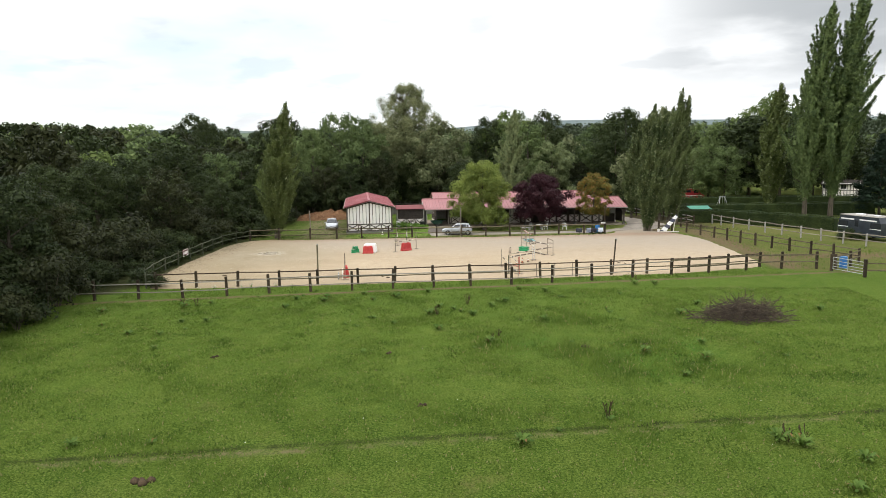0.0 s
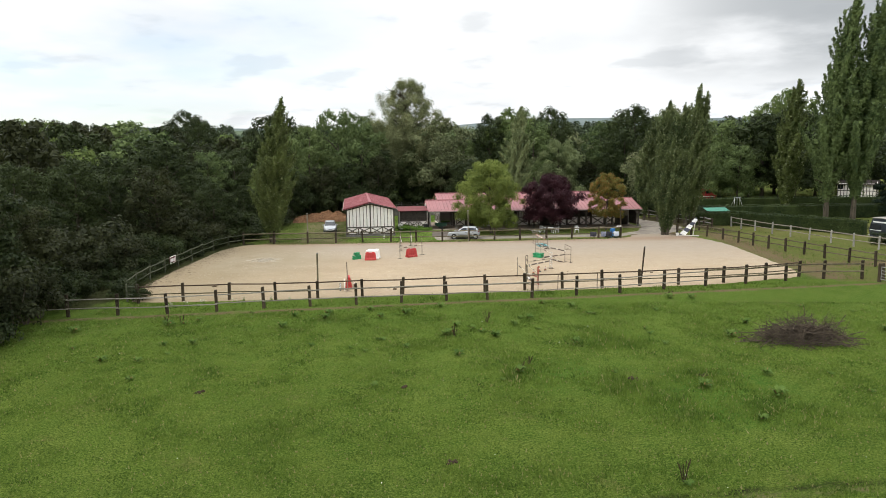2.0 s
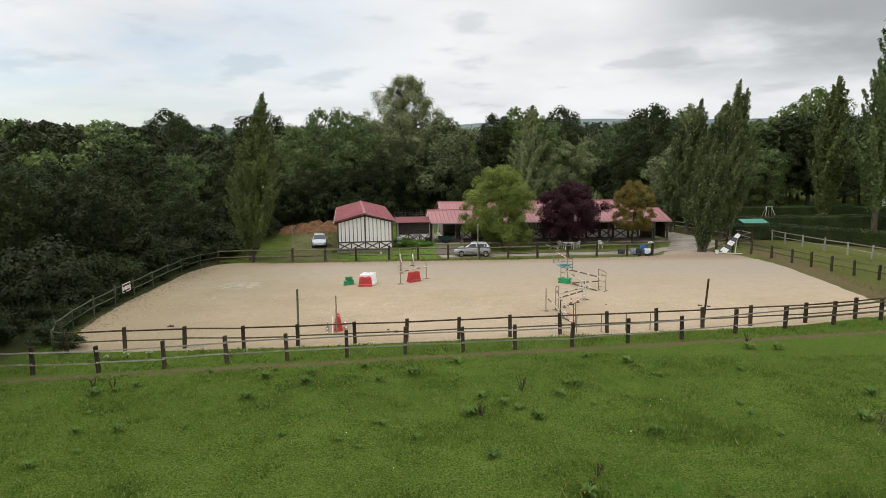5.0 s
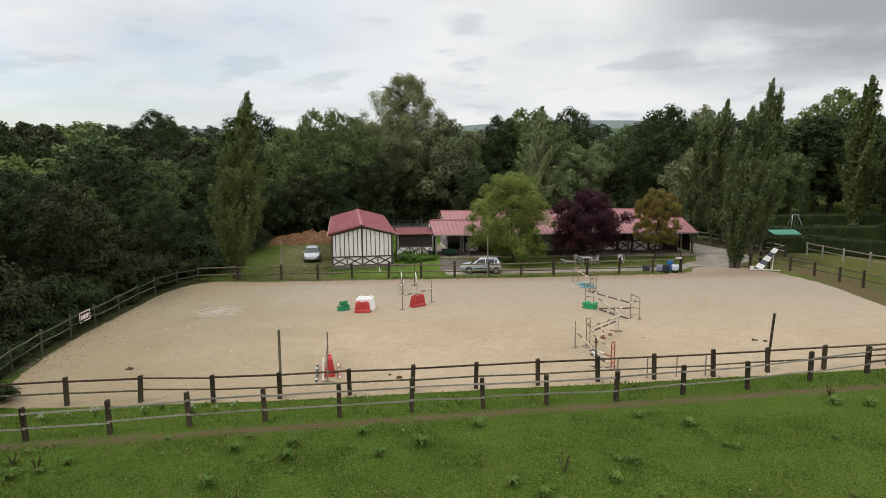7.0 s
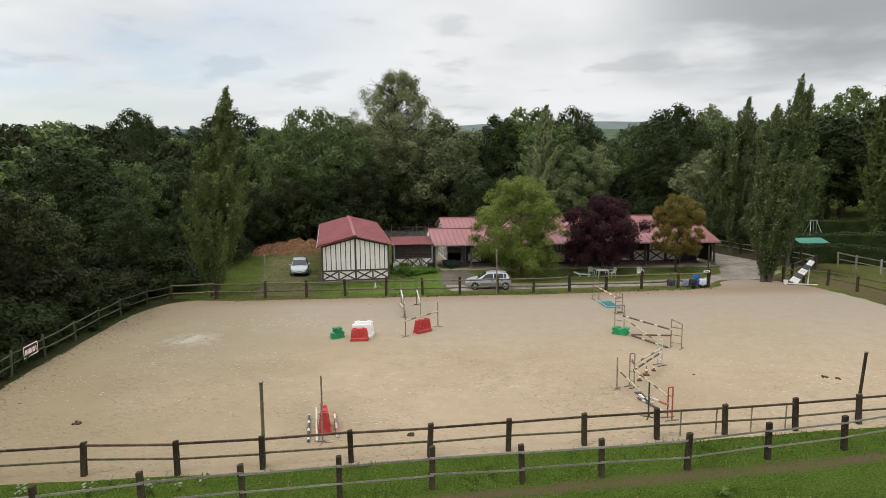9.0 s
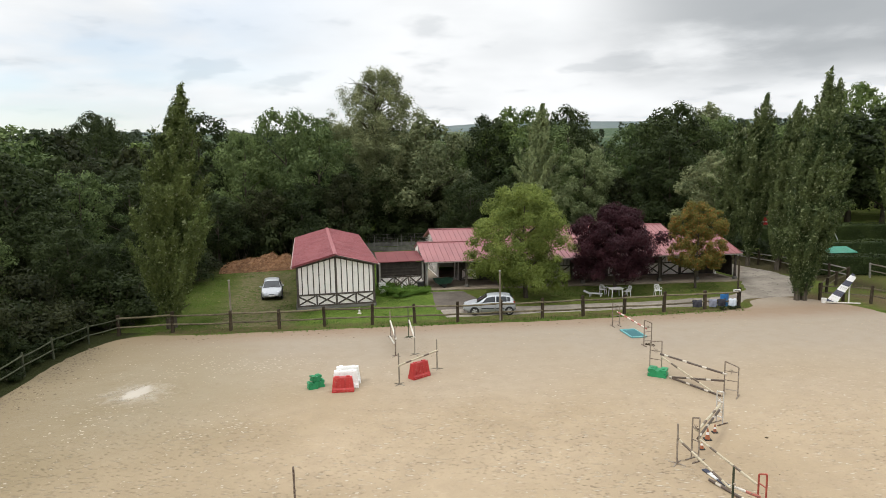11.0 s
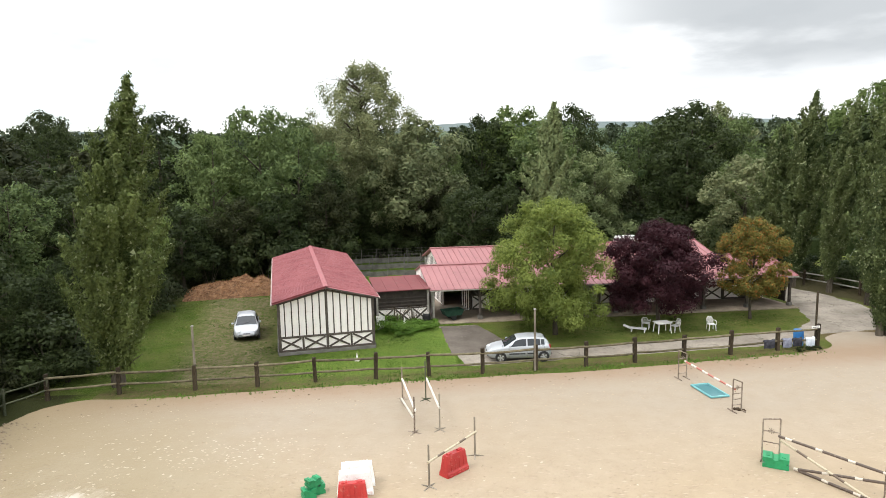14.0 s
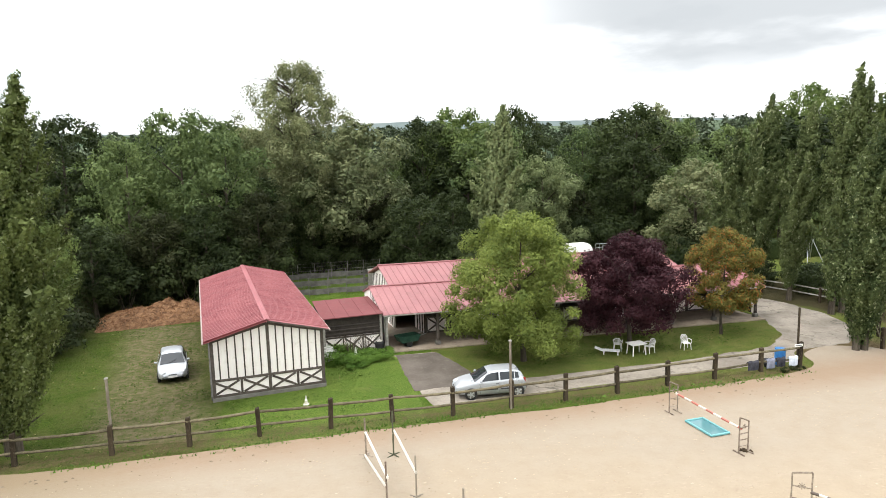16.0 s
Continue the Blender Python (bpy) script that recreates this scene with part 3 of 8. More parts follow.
def cracked_concrete():
    m, n, l, b = nodes_of("cracked_concrete")
    co = n.new("ShaderNodeTexCoord")
    v = co.outputs["Object"]
    wob = n.new("ShaderNodeVectorMath")
    wob.operation = "MULTIPLY_ADD"
    warp = n.new("ShaderNodeTexNoise")
    warp.inputs["Scale"].default_value, warp.inputs["Detail"].default_value = 0.8, 4
    l.new(v, warp.inputs["Vector"])
    l.new(warp.outputs["Color"], wob.inputs[0])
    wob.inputs[1].default_value = (1.6, 1.6, 0)
    l.new(v, wob.inputs[2])
    cells = n.new("ShaderNodeTexVoronoi")
    cells.feature = "DISTANCE_TO_EDGE"
    cells.inputs["Scale"].default_value = 0.6
    l.new(wob.outputs[0], cells.inputs["Vector"])
    some = ramp(n, l, noise_out(n, l, v, 0.45, 4, 0.7), 0.50, 0.62)
    crack = math_node(n, l, "MULTIPLY", math_node(n, l, "SUBTRACT", 1.0, ramp(n, l, cells.outputs["Distance"], 0.006, 0.030)), some)
    broad = noise_out(n, l, v, 0.35, 5, 0.65)
    fine = noise_out(n, l, v, 7.0, 5, 0.7)
    c = rgb_mix(n, l, ramp(n, l, broad, 0.36, 0.64), (0.165, 0.140, 0.112), (0.300, 0.262, 0.215))
    c = rgb_mix(n, l, math_node(n, l, "MULTIPLY", ramp(n, l, fine, 0.48, 0.62), 0.35), c, (0.125, 0.105, 0.080))
    c = rgb_mix(n, l, math_node(n, l, "MULTIPLY", ramp(n, l, noise_out(n, l, v, 0.9, 6, 0.75), 0.54, 0.66), 0.6), c, (0.105, 0.085, 0.060))
    c = rgb_mix(n, l, math_node(n, l, "MULTIPLY", crack, 0.85), c, (0.045, 0.042, 0.026))
    l.new(c, b.inputs["Base Color"])
    b.inputs["Roughness"].default_value = 0.92
    bump(n, l, b, math_node(n, l, "SUBTRACT", math_node(n, l, "MULTIPLY", fine, 0.4), crack), 0.6, 0.03)
    return m


TURF, SAND, LANE_TOP = ground_material(), sand_material(), cracked_concrete()
# puddle water, its base colour lightened to strengthen the sky's reflection
SKY_PALE_WATER = glassy("sky_pale_water", (0.43, 0.375, 0.295))
SKY_PALE_WATER.node_tree.nodes["Principled BSDF"].inputs["Roughness"].default_value = 0.12
# matte pale colour that stands for sky glinting in wet hoof prints
PRINT_GLINT = leafy("print_glints", (0.33, 0.27, 0.19), (0.47, 0.41, 0.32), translucent=0.0)
CHURNED = leafy("churned_clods", (0.13, 0.098, 0.066), (0.24, 0.19, 0.135), translucent=0.0)
CLOD = leafy("dry_sand_clods", (0.26, 0.20, 0.13), (0.40, 0.335, 0.245), translucent=0.0)
# pale bluish hill colour, with the distance haze put in
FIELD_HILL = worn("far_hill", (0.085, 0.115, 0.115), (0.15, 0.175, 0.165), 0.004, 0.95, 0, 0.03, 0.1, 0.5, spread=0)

# ---- mesh helpers ----
class Geo:
    """Collects vertices and faces of one mesh."""

    def __init__(self):
        self.v, self.f = [], []

    def add(self, verts, faces):
        k = len(self.v)
        self.v.extend(tuple(p) for p in verts)
        self.f.extend(tuple(i + k for i in f) for f in faces)
        return self

    def box(self, c, s, b=0.0, m=None):
        """Box with centre c, size s and chamfer b, turned by m."""
        h = [q / 2 for q in s]
        b = min(b, *(q * 0.9 for q in h)) if b else 0
        vs, fs, at = [], [], {}
        corners = [(i, j, k) for i in (-1, 1) for j in (-1, 1) for k in (-1, 1)]
        if not b:
            for q in corners:
                at[q] = len(vs)
                vs.append(Vector([q[a] * h[a] for a in range(3)]))
            for a in range(3):
                for s_ in (-1, 1):
                    o = [e for e in range(3) if e != a]
                    ring = []
                    for p, r in ((-1, -1), (1, -1), (1, 1), (-1, 1)):
                        q = [0, 0, 0]
                        q[a], q[o[0]], q[o[1]] = s_, p, r
                        ring.append(at[tuple(q)])
                    fs.append(ring)
        else:
            for q in corners:
                for a in range(3):
                    at[q, a] = len(vs)
                    vs.append(Vector([q[e] * (h[e] if e == a else h[e] - b) for e in range(3)]))
            for a in range(3):
                o = [e for e in range(3) if e != a]
                for s_ in (-1, 1):
                    ring = []
                    for p, r in ((-1, -1), (1, -1), (1, 1), (-1, 1)):
                        q = [0, 0, 0]
                        q[a], q[o[0]], q[o[1]] = s_, p, r
                        ring.append(at[tuple(q), a])
                    fs.append(ring)
                for p in (-1, 1):
                    for r in (-1, 1):
                        q, w = [0, 0, 0], [0, 0, 0]
                        q[a], w[a] = -1, 1
                        q[o[0]] = w[o[0]] = p
                        q[o[1]] = w[o[1]] = r
                        q, w = tuple(q), tuple(w)
                        fs.append([at[q, o[0]], at[w, o[0]], at[w, o[1]], at[q, o[1]]])
            for q in corners:
                fs.append([at[q, 0], at[q, 1], at[q, 2]])
        out = []
        for f in fs:
            n = (vs[f[1]] - vs[f[0]]).cross(vs[f[2]] - vs[f[0]])
            mid = sum((vs[i] for i in f), Vector()) / len(f)
            out.append(f if n.dot(mid) > 0 else f[::-1])
        t = Matrix.Translation(c) @ (m.to_4x4() if m else Matrix())
        return self.add([t @ p for p in vs], out)

    def tube(self, pts, radii, n=8, cap=True):
        """Round bar through the points, each with its radius."""
        pts = [Vector(p) for p in pts]
        if not isinstance(radii, (list, tuple)):
            radii = [radii] * len(pts)
        vs, fs = [], []
        for i, p in enumerate(pts):
            d = (pts[min(i + 1, len(pts) - 1)] - pts[max(i - 1, 0)]).normalized()
            u = d.cross(Vector((0, 0, 1)) if abs(d.z) < 0.95 else Vector((1, 0, 0))).normalized()
            w = d.cross(u)
            for k in range(n):
                a = 2 * math.pi * k / n
                vs.append(p + (u * math.cos(a) + w * math.sin(a)) * radii[i])
        for i in range(len(pts) - 1):
            for k in range(n):
                a, b = i * n + k, i * n + (k + 1) % n
                fs.append((a, a + n, b + n, b))
        if cap:
            fs.append(tuple(range(n)))
            fs.append(tuple(range((len(pts) - 1) * n, len(pts) * n))[::-1])
        return self.add(vs, fs)

    def prism(self, outline, depth, m=None, lift=0.0):
        """Outline in the local xz plane, drawn out along y by depth."""
        k = len(outline)
        vs = [Vector((x, -depth / 2, z)) for x, z in outline] + [Vector((x, depth / 2, z)) for x, z in outline]
        fs = [tuple(range(k)), tuple(range(2 * k - 1, k - 1, -1))] + [(i, i + k, (i + 1) % k + k, (i + 1) % k) for i in range(k)]
        t = m.to_4x4() if m else Matrix()
        return self.add([t @ p for p in vs], fs)

    def mesh(self, name, material, smooth=False):
        me = bpy.data.meshes.new(name)
        me.from_pydata(self.v, [], self.f)
        me.validate()
        me.materials.append(material)
        if smooth:
            me.polygons.foreach_set("use_smooth", [True] * len(me.polygons))
        me.update()
        return me


def thing(name, label, category, m=None, group="", kind=""):
    ob = new(name)
    ob.empty_display_size = 0.2
    if m is not None:
        ob.matrix_world = m
    return tagged(ob, label, category, group, kind)


def part(name, geo, material, parent, label="", m=None, smooth=False, kind=""):
    me = geo if isinstance(geo, bpy.types.Mesh) else geo.mesh(name, material, smooth)
    ob = new(name, me)
    ob.parent = parent
    if m is not None:
        ob.matrix_basis = m
    return tagged(ob, label, "", "", kind)


def solo(name, geo, material, label, category, m=None, group="", kind="", smooth=False):
    me = geo if isinstance(geo, bpy.types.Mesh) else geo.mesh(name, material, smooth)
    ob = new(name, me)
    if m is not None:
        ob.matrix_world = m
    return tagged(ob, label, category, group, kind)


def bar_between(a, b, width, height, material, name, parent, label="", round_=False, sag=0.0, bevel=0.012):
    """A rail from a to b: its own mesh, origin at its middle."""
    a, b = Vector(a), Vector(b)
    d = b - a
    g = Geo()
    length = d.length
    if round_:
        k = 5
        g.tube([(-length / 2 + length * i / (k - 1), 0, -sag * math.sin(math.pi * i / (k - 1))) for i in range(k)], [width / 2 * (1 + 0.08 * math.sin(3 * i)) for i in range(k)], 7)
    else:
        g.box((0, 0, 0), (length, width, height), bevel)
    rot = d.to_track_quat("X", "Z").to_matrix().to_4x4()
    return part(name, g, material, parent, label, Matrix.Translation((a + b) / 2) @ rot)


rnd = random.Random(7)


def height(x, y):
    """The land: level round the yard, rising gently all round beyond it."""
    r = math.hypot(x - 2, y - 40)
    d = max(0.0, r - 88)
    return 0.047 * (d - 25 * (1 - math.exp(-d / 25))) - 0.0000045 * max(0.0, d - 600) ** 2


# ---- ground ----
def build_ground():
    g = Geo()
    rings = [0, 12, 24, 36, 48, 60, 72, 84, 94, 104, 116, 130, 150, 175, 210, 260, 330, 430, 560, 740, 1000, 1400, 2000, 2900]
    seg = 72
    g.v.append((2, 40, 0))
    for r in rings[1:]:
        for k in range(seg):
            a = 2 * math.pi * k / seg
            x, y = 2 + r * math.cos(a), 40 + r * math.sin(a)
            g.v.append((x, y, height(x, y)))
    for k in range(seg):
        g.f.append((0, 1 + k, 1 + (k + 1) % seg))
    for i in range(len(rings) - 2):
        for k in range(seg):
            a, b = 1 + i * seg + k, 1 + i * seg + (k + 1) % seg
            g.f.append((a, a + seg, b + seg, b))
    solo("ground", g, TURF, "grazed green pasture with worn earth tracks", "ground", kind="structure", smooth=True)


build_ground()

# arena edge, smoothed: near side, right side, far side, left side
EDGE = [(-20.3, 28.7), (-10, 29.75), (0, 31.45), (10, 33.1), (20, 35.1), (24.4, 36.7), (27.3, 38.1), (28.3, 41), (28.4, 46), (28.5, 52), (28.2, 57), (27.2, 61), (25.6, 64.2), (23, 65.6),
        (20.4, 64.6), (18.6, 62.0), (10, 60.4), (3, 59.5), (-4, 59.0), (-12, 58.3), (-19, 57.6), (-22.6, 57.6), (-24.2, 55.8), (-24.8, 52.4), (-24.5, 47.5), (-24.15, 42.5), (-23.7, 37.8), (-22.5, 32.7), (-21.5, 29.9)]


def smooth_loop(pts, per=6):
    out, k = [], len(pts)
    for i in range(k):
        p = [Vector(pts[(i + j - 1) % k]) for j in range(4)]
        for s in range(per):
            t = s / per
            out.append(0.5 * ((2 * p[1]) + (p[2] - p[0]) * t + (2 * p[0] - 5 * p[1] + 4 * p[2] - p[3]) * t * t + (3 * p[1] - p[0] - 3 * p[2] + p[3]) * t ** 3))
    return out


def sheet(name, outline, z, material, label, category, wobble=0.12, drop=0.05):
    """A thin laid surface with an uneven edge that runs down into the ground."""
    g = Geo()
    k = len(outline)
    c = sum((Vector(p) for p in outline), Vector((0, 0))) / k
    top = []
    for p in outline:
        p = Vector(p)
        q = wobble * (noise.noise((p.x * 0.9, p.y * 0.9, 3)) + 0.6 * noise.noise((p.x * 2.7, p.y * 2.7, 8)))
        top.append(p + (p - c).normalized() * q)
    vs = [(p.x, p.y, z) for p in top] + [(p.x + (p - c).normalized().x * 0.15, p.y + (p - c).normalized().y * 0.15, z - drop) for p in top]
    fs = [tuple(range(k))] + [(i, i + k, (i + 1) % k + k, (i + 1) % k) for i in range(k)]
    g.add(vs, fs)
    ob = solo(name, g, material, label, category, kind="structure")
    if ob.data.polygons[0].normal.z < 0:
        ob.data.flip_normals()
    return ob


sheet("ground_arena", smooth_loop(EDGE, 8), 0.03, SAND, "pale beige riding sand pocked with hoof prints", "riding arena", 0.18)


def dense(pts, step=0.5):
    out = []
    for i in range(len(pts)):
        a, b = Vector(pts[i]), Vector(pts[(i + 1) % len(pts)])
        k = max(1, int((b - a).length / step))
        out += [a + (b - a) * j / k for j in range(k)]
    return out


LANE = [(-2.6, 61.2), (4, 62.0), (12, 62.9), (18.8, 63.5), (20.4, 65.4), (24.4, 65.9), (27.6, 69.3), (28.3, 73), (27.9, 76.4), (26.4, 80.2), (25.0, 84), (24.4, 92), (20.8, 92), (22.8, 84), (23.9, 77.5), (23.2, 72.8), (21.8, 68.6),
        (19.0, 66.2), (12, 65.0), (4, 64.3), (0.3, 64.2), (-0.3, 66.5), (-1.3, 70.3), (-3.9, 70.2), (-3.4, 66)]
sheet("pavement_lane", dense(LANE), 0.014, LANE_TOP, "worn grey concrete lane with cracks and sandy edges", "lane", 0.2)

DRIVE = [(-3.3, 63.6), (0.25, 64.0), (0.0, 66.6), (-1.2, 70.2), (-3.8, 70.1), (-3.5, 66.4)]
sheet("pavement_drive", dense(DRIVE), 0.022, ASPHALT, "dark patched asphalt apron before the canopy", "apron", 0.15)

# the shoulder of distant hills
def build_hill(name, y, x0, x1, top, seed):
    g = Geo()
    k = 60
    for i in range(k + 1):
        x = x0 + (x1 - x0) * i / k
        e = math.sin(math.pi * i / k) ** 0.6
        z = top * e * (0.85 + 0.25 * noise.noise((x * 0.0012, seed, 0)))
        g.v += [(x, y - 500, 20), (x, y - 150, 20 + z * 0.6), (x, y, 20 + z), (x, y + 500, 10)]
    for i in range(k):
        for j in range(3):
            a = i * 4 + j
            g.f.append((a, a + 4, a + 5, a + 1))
    solo(name, g, FIELD_HILL, "wooded hill on the horizon, haze-blue in its colour", "hill", kind="structure", smooth=True)


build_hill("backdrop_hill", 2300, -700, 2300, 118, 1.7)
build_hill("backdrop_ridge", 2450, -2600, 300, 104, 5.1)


# ---- trees ----
def leaf_cloud(centres, radii, count, size, seed, up=0.35, flat=0.85, stretch=1.0, only_outer=0.55, under=-0.35, inner=0.16):
    """Leaves or sprays spread over the skins of many lobes, and larger boughs of them inside, which shut out the light."""
    r = np.random.default_rng(seed)
    centres, radii = np.array(centres, float), np.array(radii, float)
    share = radii ** 2
    which = r.choice(len(radii), count, p=share / share.sum())
    d = r.normal(size=(count, 3))
    d /= np.linalg.norm(d, axis=1)[:, None]
    d[:, 2] = np.where(d[:, 2] < under, -d[:, 2] * 0.6, d[:, 2])
    depth = only_outer + (1.08 - only_outer) * r.random(count) ** 0.55
    deep = r.random(count) < inner
    depth[deep] = r.uniform(0.05, 0.55, deep.sum())
    p = centres[which] + d * (radii[which] * depth)[:, None] * np.array([1, 1, flat])
    n = d + r.normal(size=(count, 3)) * 0.40 + np.array([0, 0, up])
    n /= np.linalg.norm(n, axis=1)[:, None]
    a = np.cross(n, r.normal(size=(count, 3)))
    a += np.array([0, 0, 0.35 * stretch])
    a -= n * (a * n).sum(1)[:, None]
    a /= np.linalg.norm(a, axis=1)[:, None] + 1e-9
    b = np.cross(n, a)
    s = size * (0.6 + 0.8 * r.random(count))[:, None]
    s[deep] *= 1.8
    v = np.empty((count, 3, 3))
    v[:, 0] = p - a * s * 0.45 * stretch + b * s * 0.34
    v[:, 1] = p - a * s * 0.30 * stretch - b * s * 0.38 + n * s * 0.1
    v[:, 2] = p + a * s * 0.60 * stretch
    return v.reshape(-1, 3)


def leaf_mesh(name, v, material, sides=4):
    me = bpy.data.meshes.new(name)
    k = len(v) // sides
    me.vertices.add(len(v))
    me.vertices.foreach_set("co", v.ravel())
    me.loops.add(k * sides)
    me.loops.foreach_set("vertex_index", np.arange(k * sides, dtype=np.int32))
    me.polygons.add(k)
    me.polygons.foreach_set("loop_start", np.arange(k, dtype=np.int32) * sides)
    me.materials.append(material)
    me.update(calc_edges=True)
    me.validate()
    return me


def limbs(h, spread, seed, first=0.25, count=7, r0=0.22, lean=0.0, n=7):
    q = random.Random(seed)
    g = Geo()
    pts = [(lean * t * t + 0.12 * math.sin(5 * t + seed), 0.1 * math.cos(4 * t + seed) - 0.1, h * 0.86 * t) for t in (0, 0.15, 0.35, 0.6, 0.85, 1)]
    g.tube(pts, [r0 * 1.35, r0, r0 * 0.8, r0 * 0.55, r0 * 0.3, r0 * 0.1], n)
    for i in range(count):
        t = first + (0.75 - first) * i / count
        a = i * 2.4 + q.random()
        z = h * 0.86 * t
        reach = spread * (0.6 + 0.35 * q.random())
        x0 = lean * t * t
        g.tube([(x0, 0, z), (x0 + reach * 0.5 * math.cos(a), reach * 0.5 * math.sin(a), z + reach * 0.45), (x0 + reach * math.cos(a), reach * math.sin(a), z + reach * 0.75)],
               [r0 * 0.42, r0 * 0.25, r0 * 0.07], 5, False)
    return g


def broadleaf(h, spread, seed, material, leaves=3600, size=0.46, low=0.16, name="broadleaf_tree", label="", lobes=54, r0=0.22, where=None, group=""):
    """Rounded tree: trunk with limbs, crown of lobes covered with leaves."""
    q = random.Random(seed)
    cs, rs = [], []
    for i in range(lobes):
        t = (i + 0.5) / lobes
        z = h * (low + (0.93 - low) * t)
        prof = math.sqrt(max(0.06, 1 - ((t - 0.40) / 0.62) ** 2))
        a = i * 2.39996 + q.uniform(-0.4, 0.4)
        rad = spread * prof * q.uniform(0.32, 1.04)
        rr = spread * q.uniform(0.14, 0.34) * (1.0 if t < 0.85 else 0.75) * (1.0 if lobes < 100 else 0.72)
        cs.append((rad * math.cos(a), rad * math.sin(a), z))
        rs.append(rr)
    v = leaf_cloud(cs, rs, leaves, size, seed, 0.25, only_outer=0.66, under=-0.7)
    v[:, 2] = np.maximum(v[:, 2], 0.05)
    t = thing(name, label, "tree", where, group)
    part("trunk", limbs(h, spread * 0.8, seed, r0=r0), BARK, t)
    part("crown", leaf_mesh("crown", v, material, 3), None, t)
    return t


def poplar(h, width, seed, leaves, size, label, where, lean=1.6, plumes=70, low=0.05, stems=((0, 0, 1.0),), name="poplar_tree", group="", leaf=None):
    """Poplar of upswept, pointed plumes bent by the wind; stems are side-by-side tops (x, y, share of the height)."""
    r = np.random.default_rng(seed)
    per = plumes * len(stems)
    k = low + 0.05 + (0.95 - low) * ((np.arange(per) // len(stems) + r.random(per) * 0.8) / plumes) ** 0.85
    k = np.minimum(k, 1.0)
    st = np.array(stems, float)[np.arange(per) % len(stems)]
    prof = np.interp(k, [low, low + 0.09, low + 0.19, 0.40, 0.62, 0.82, 0.94, 1.0], [0.05, 0.20, 0.56, 1.0, 0.95, 0.62, 0.28, 0.04])
    az = np.arange(per) * 2.39996 + r.uniform(-0.4, 0.4, per)
    out = width * prof * r.uniform(0.45, 1.18, per)
    tall = h * st[:, 2]
    tip = np.stack([st[:, 0] + out * np.cos(az), st[:, 1] + out * np.sin(az), k * tall], 1)
    long_ = tall * r.uniform(0.15, 0.27, per) * (1.1 - 0.5 * k)
    root = np.stack([st[:, 0] + out * 0.22 * np.cos(az), st[:, 1] + out * 0.22 * np.sin(az), np.maximum(k * tall - long_, low * tall * 0.8)], 1)
    weight = long_ * (0.35 + prof)
    w = r.choice(per, leaves, p=weight / weight.sum())
    s = r.random(leaves) ** 0.8
    thick = (0.05 + 0.062 * width * prof[w] * (1 - s ** 1.4))[:, None] + 0.03
    off = r.normal(size=(leaves, 3))
    p = root[w] + (tip - root)[w] * s[:, None] + off * thick * np.array([1, 1, 1.3])
    core = r.random(leaves) < 0.17
    p[core, :2] = st[w[core], :2] + (p[core, :2] - st[w[core], :2]) * r.random((core.sum(), 1)) * 0.8
    away = p[:, :2] - st[w, :2]
    away = away / (np.linalg.norm(away, axis=1)[:, None] + 1e-9)
    rel = np.clip(p[:, 2] / h, 0, 1.05)
    p[:, 0] += lean * rel ** 2
    p[:, 2] = np.maximum(p[:, 2], low * h * 0.6)
    n = off / np.linalg.norm(off, axis=1)[:, None] * 0.9 + r.normal(size=(leaves, 3)) * 0.35 + np.array([0, 0, 0.30])
    n[:, :2] += away * 0.7
    n /= np.linalg.norm(n, axis=1)[:, None]
    a = (tip - root)[w]
    a /= np.linalg.norm(a, axis=1)[:, None]
    a = a * 0.9 + r.normal(size=(leaves, 3)) * 0.5 + np.array([0.3, 0, 0])
    a -= n * (a * n).sum(1)[:, None]
    a /= np.linalg.norm(a, axis=1)[:, None] + 1e-9
    b = np.cross(n, a)
    sz = size * (0.6 + 0.8 * r.random(leaves))[:, None]
    sz[core] *= 2.2
    v = np.stack([p - a * sz * 0.45 + b * sz * 0.36, p - a * sz * 0.3 - b * sz * 0.38, p + a * sz * 0.65], 1).reshape(-1, 3)
    t = thing(name, label, "tree", where, group)
    for x, y, part_h in stems:
        part("trunk", limbs(h * part_h, width * 0.5, seed, first=max(0.04, low), count=10, r0=0.007 * h + 0.06, lean=lean), BARK, t, m=Matrix.Translation((x, y, 0)))
    part("crown", leaf_mesh("crown", v, leaf or LEAF_POPLAR, 3), None, t)
    return t


def conifer(h, spread, seed, leaves, size, label, where):
    """Dark cypress: stiff layered sprays on a cone."""
    r = np.random.default_rng(seed)
    cs, rs = [], []
    for i in range(70):
        t_ = (i + 0.5) / 70
        a, rad = i * 2.39996, spread * (1 - t_) ** 0.75 * r.uniform(0.55, 1.0)
        cs.append((rad * math.cos(a), rad * math.sin(a), h * (0.04 + 0.93 * t_)))
        rs.append(spread * (0.16 + 0.2 * (1 - t_)))
    t = thing("cypress_tree", label, "tree", where)
    part("trunk", limbs(h, spread * 0.4, seed, r0=0.16), BARK, t)
    part("crown", leaf_mesh("crown", leaf_cloud(cs, rs, leaves, size, seed, only_outer=0.2), LEAF_CONIFER, 3), None, t)


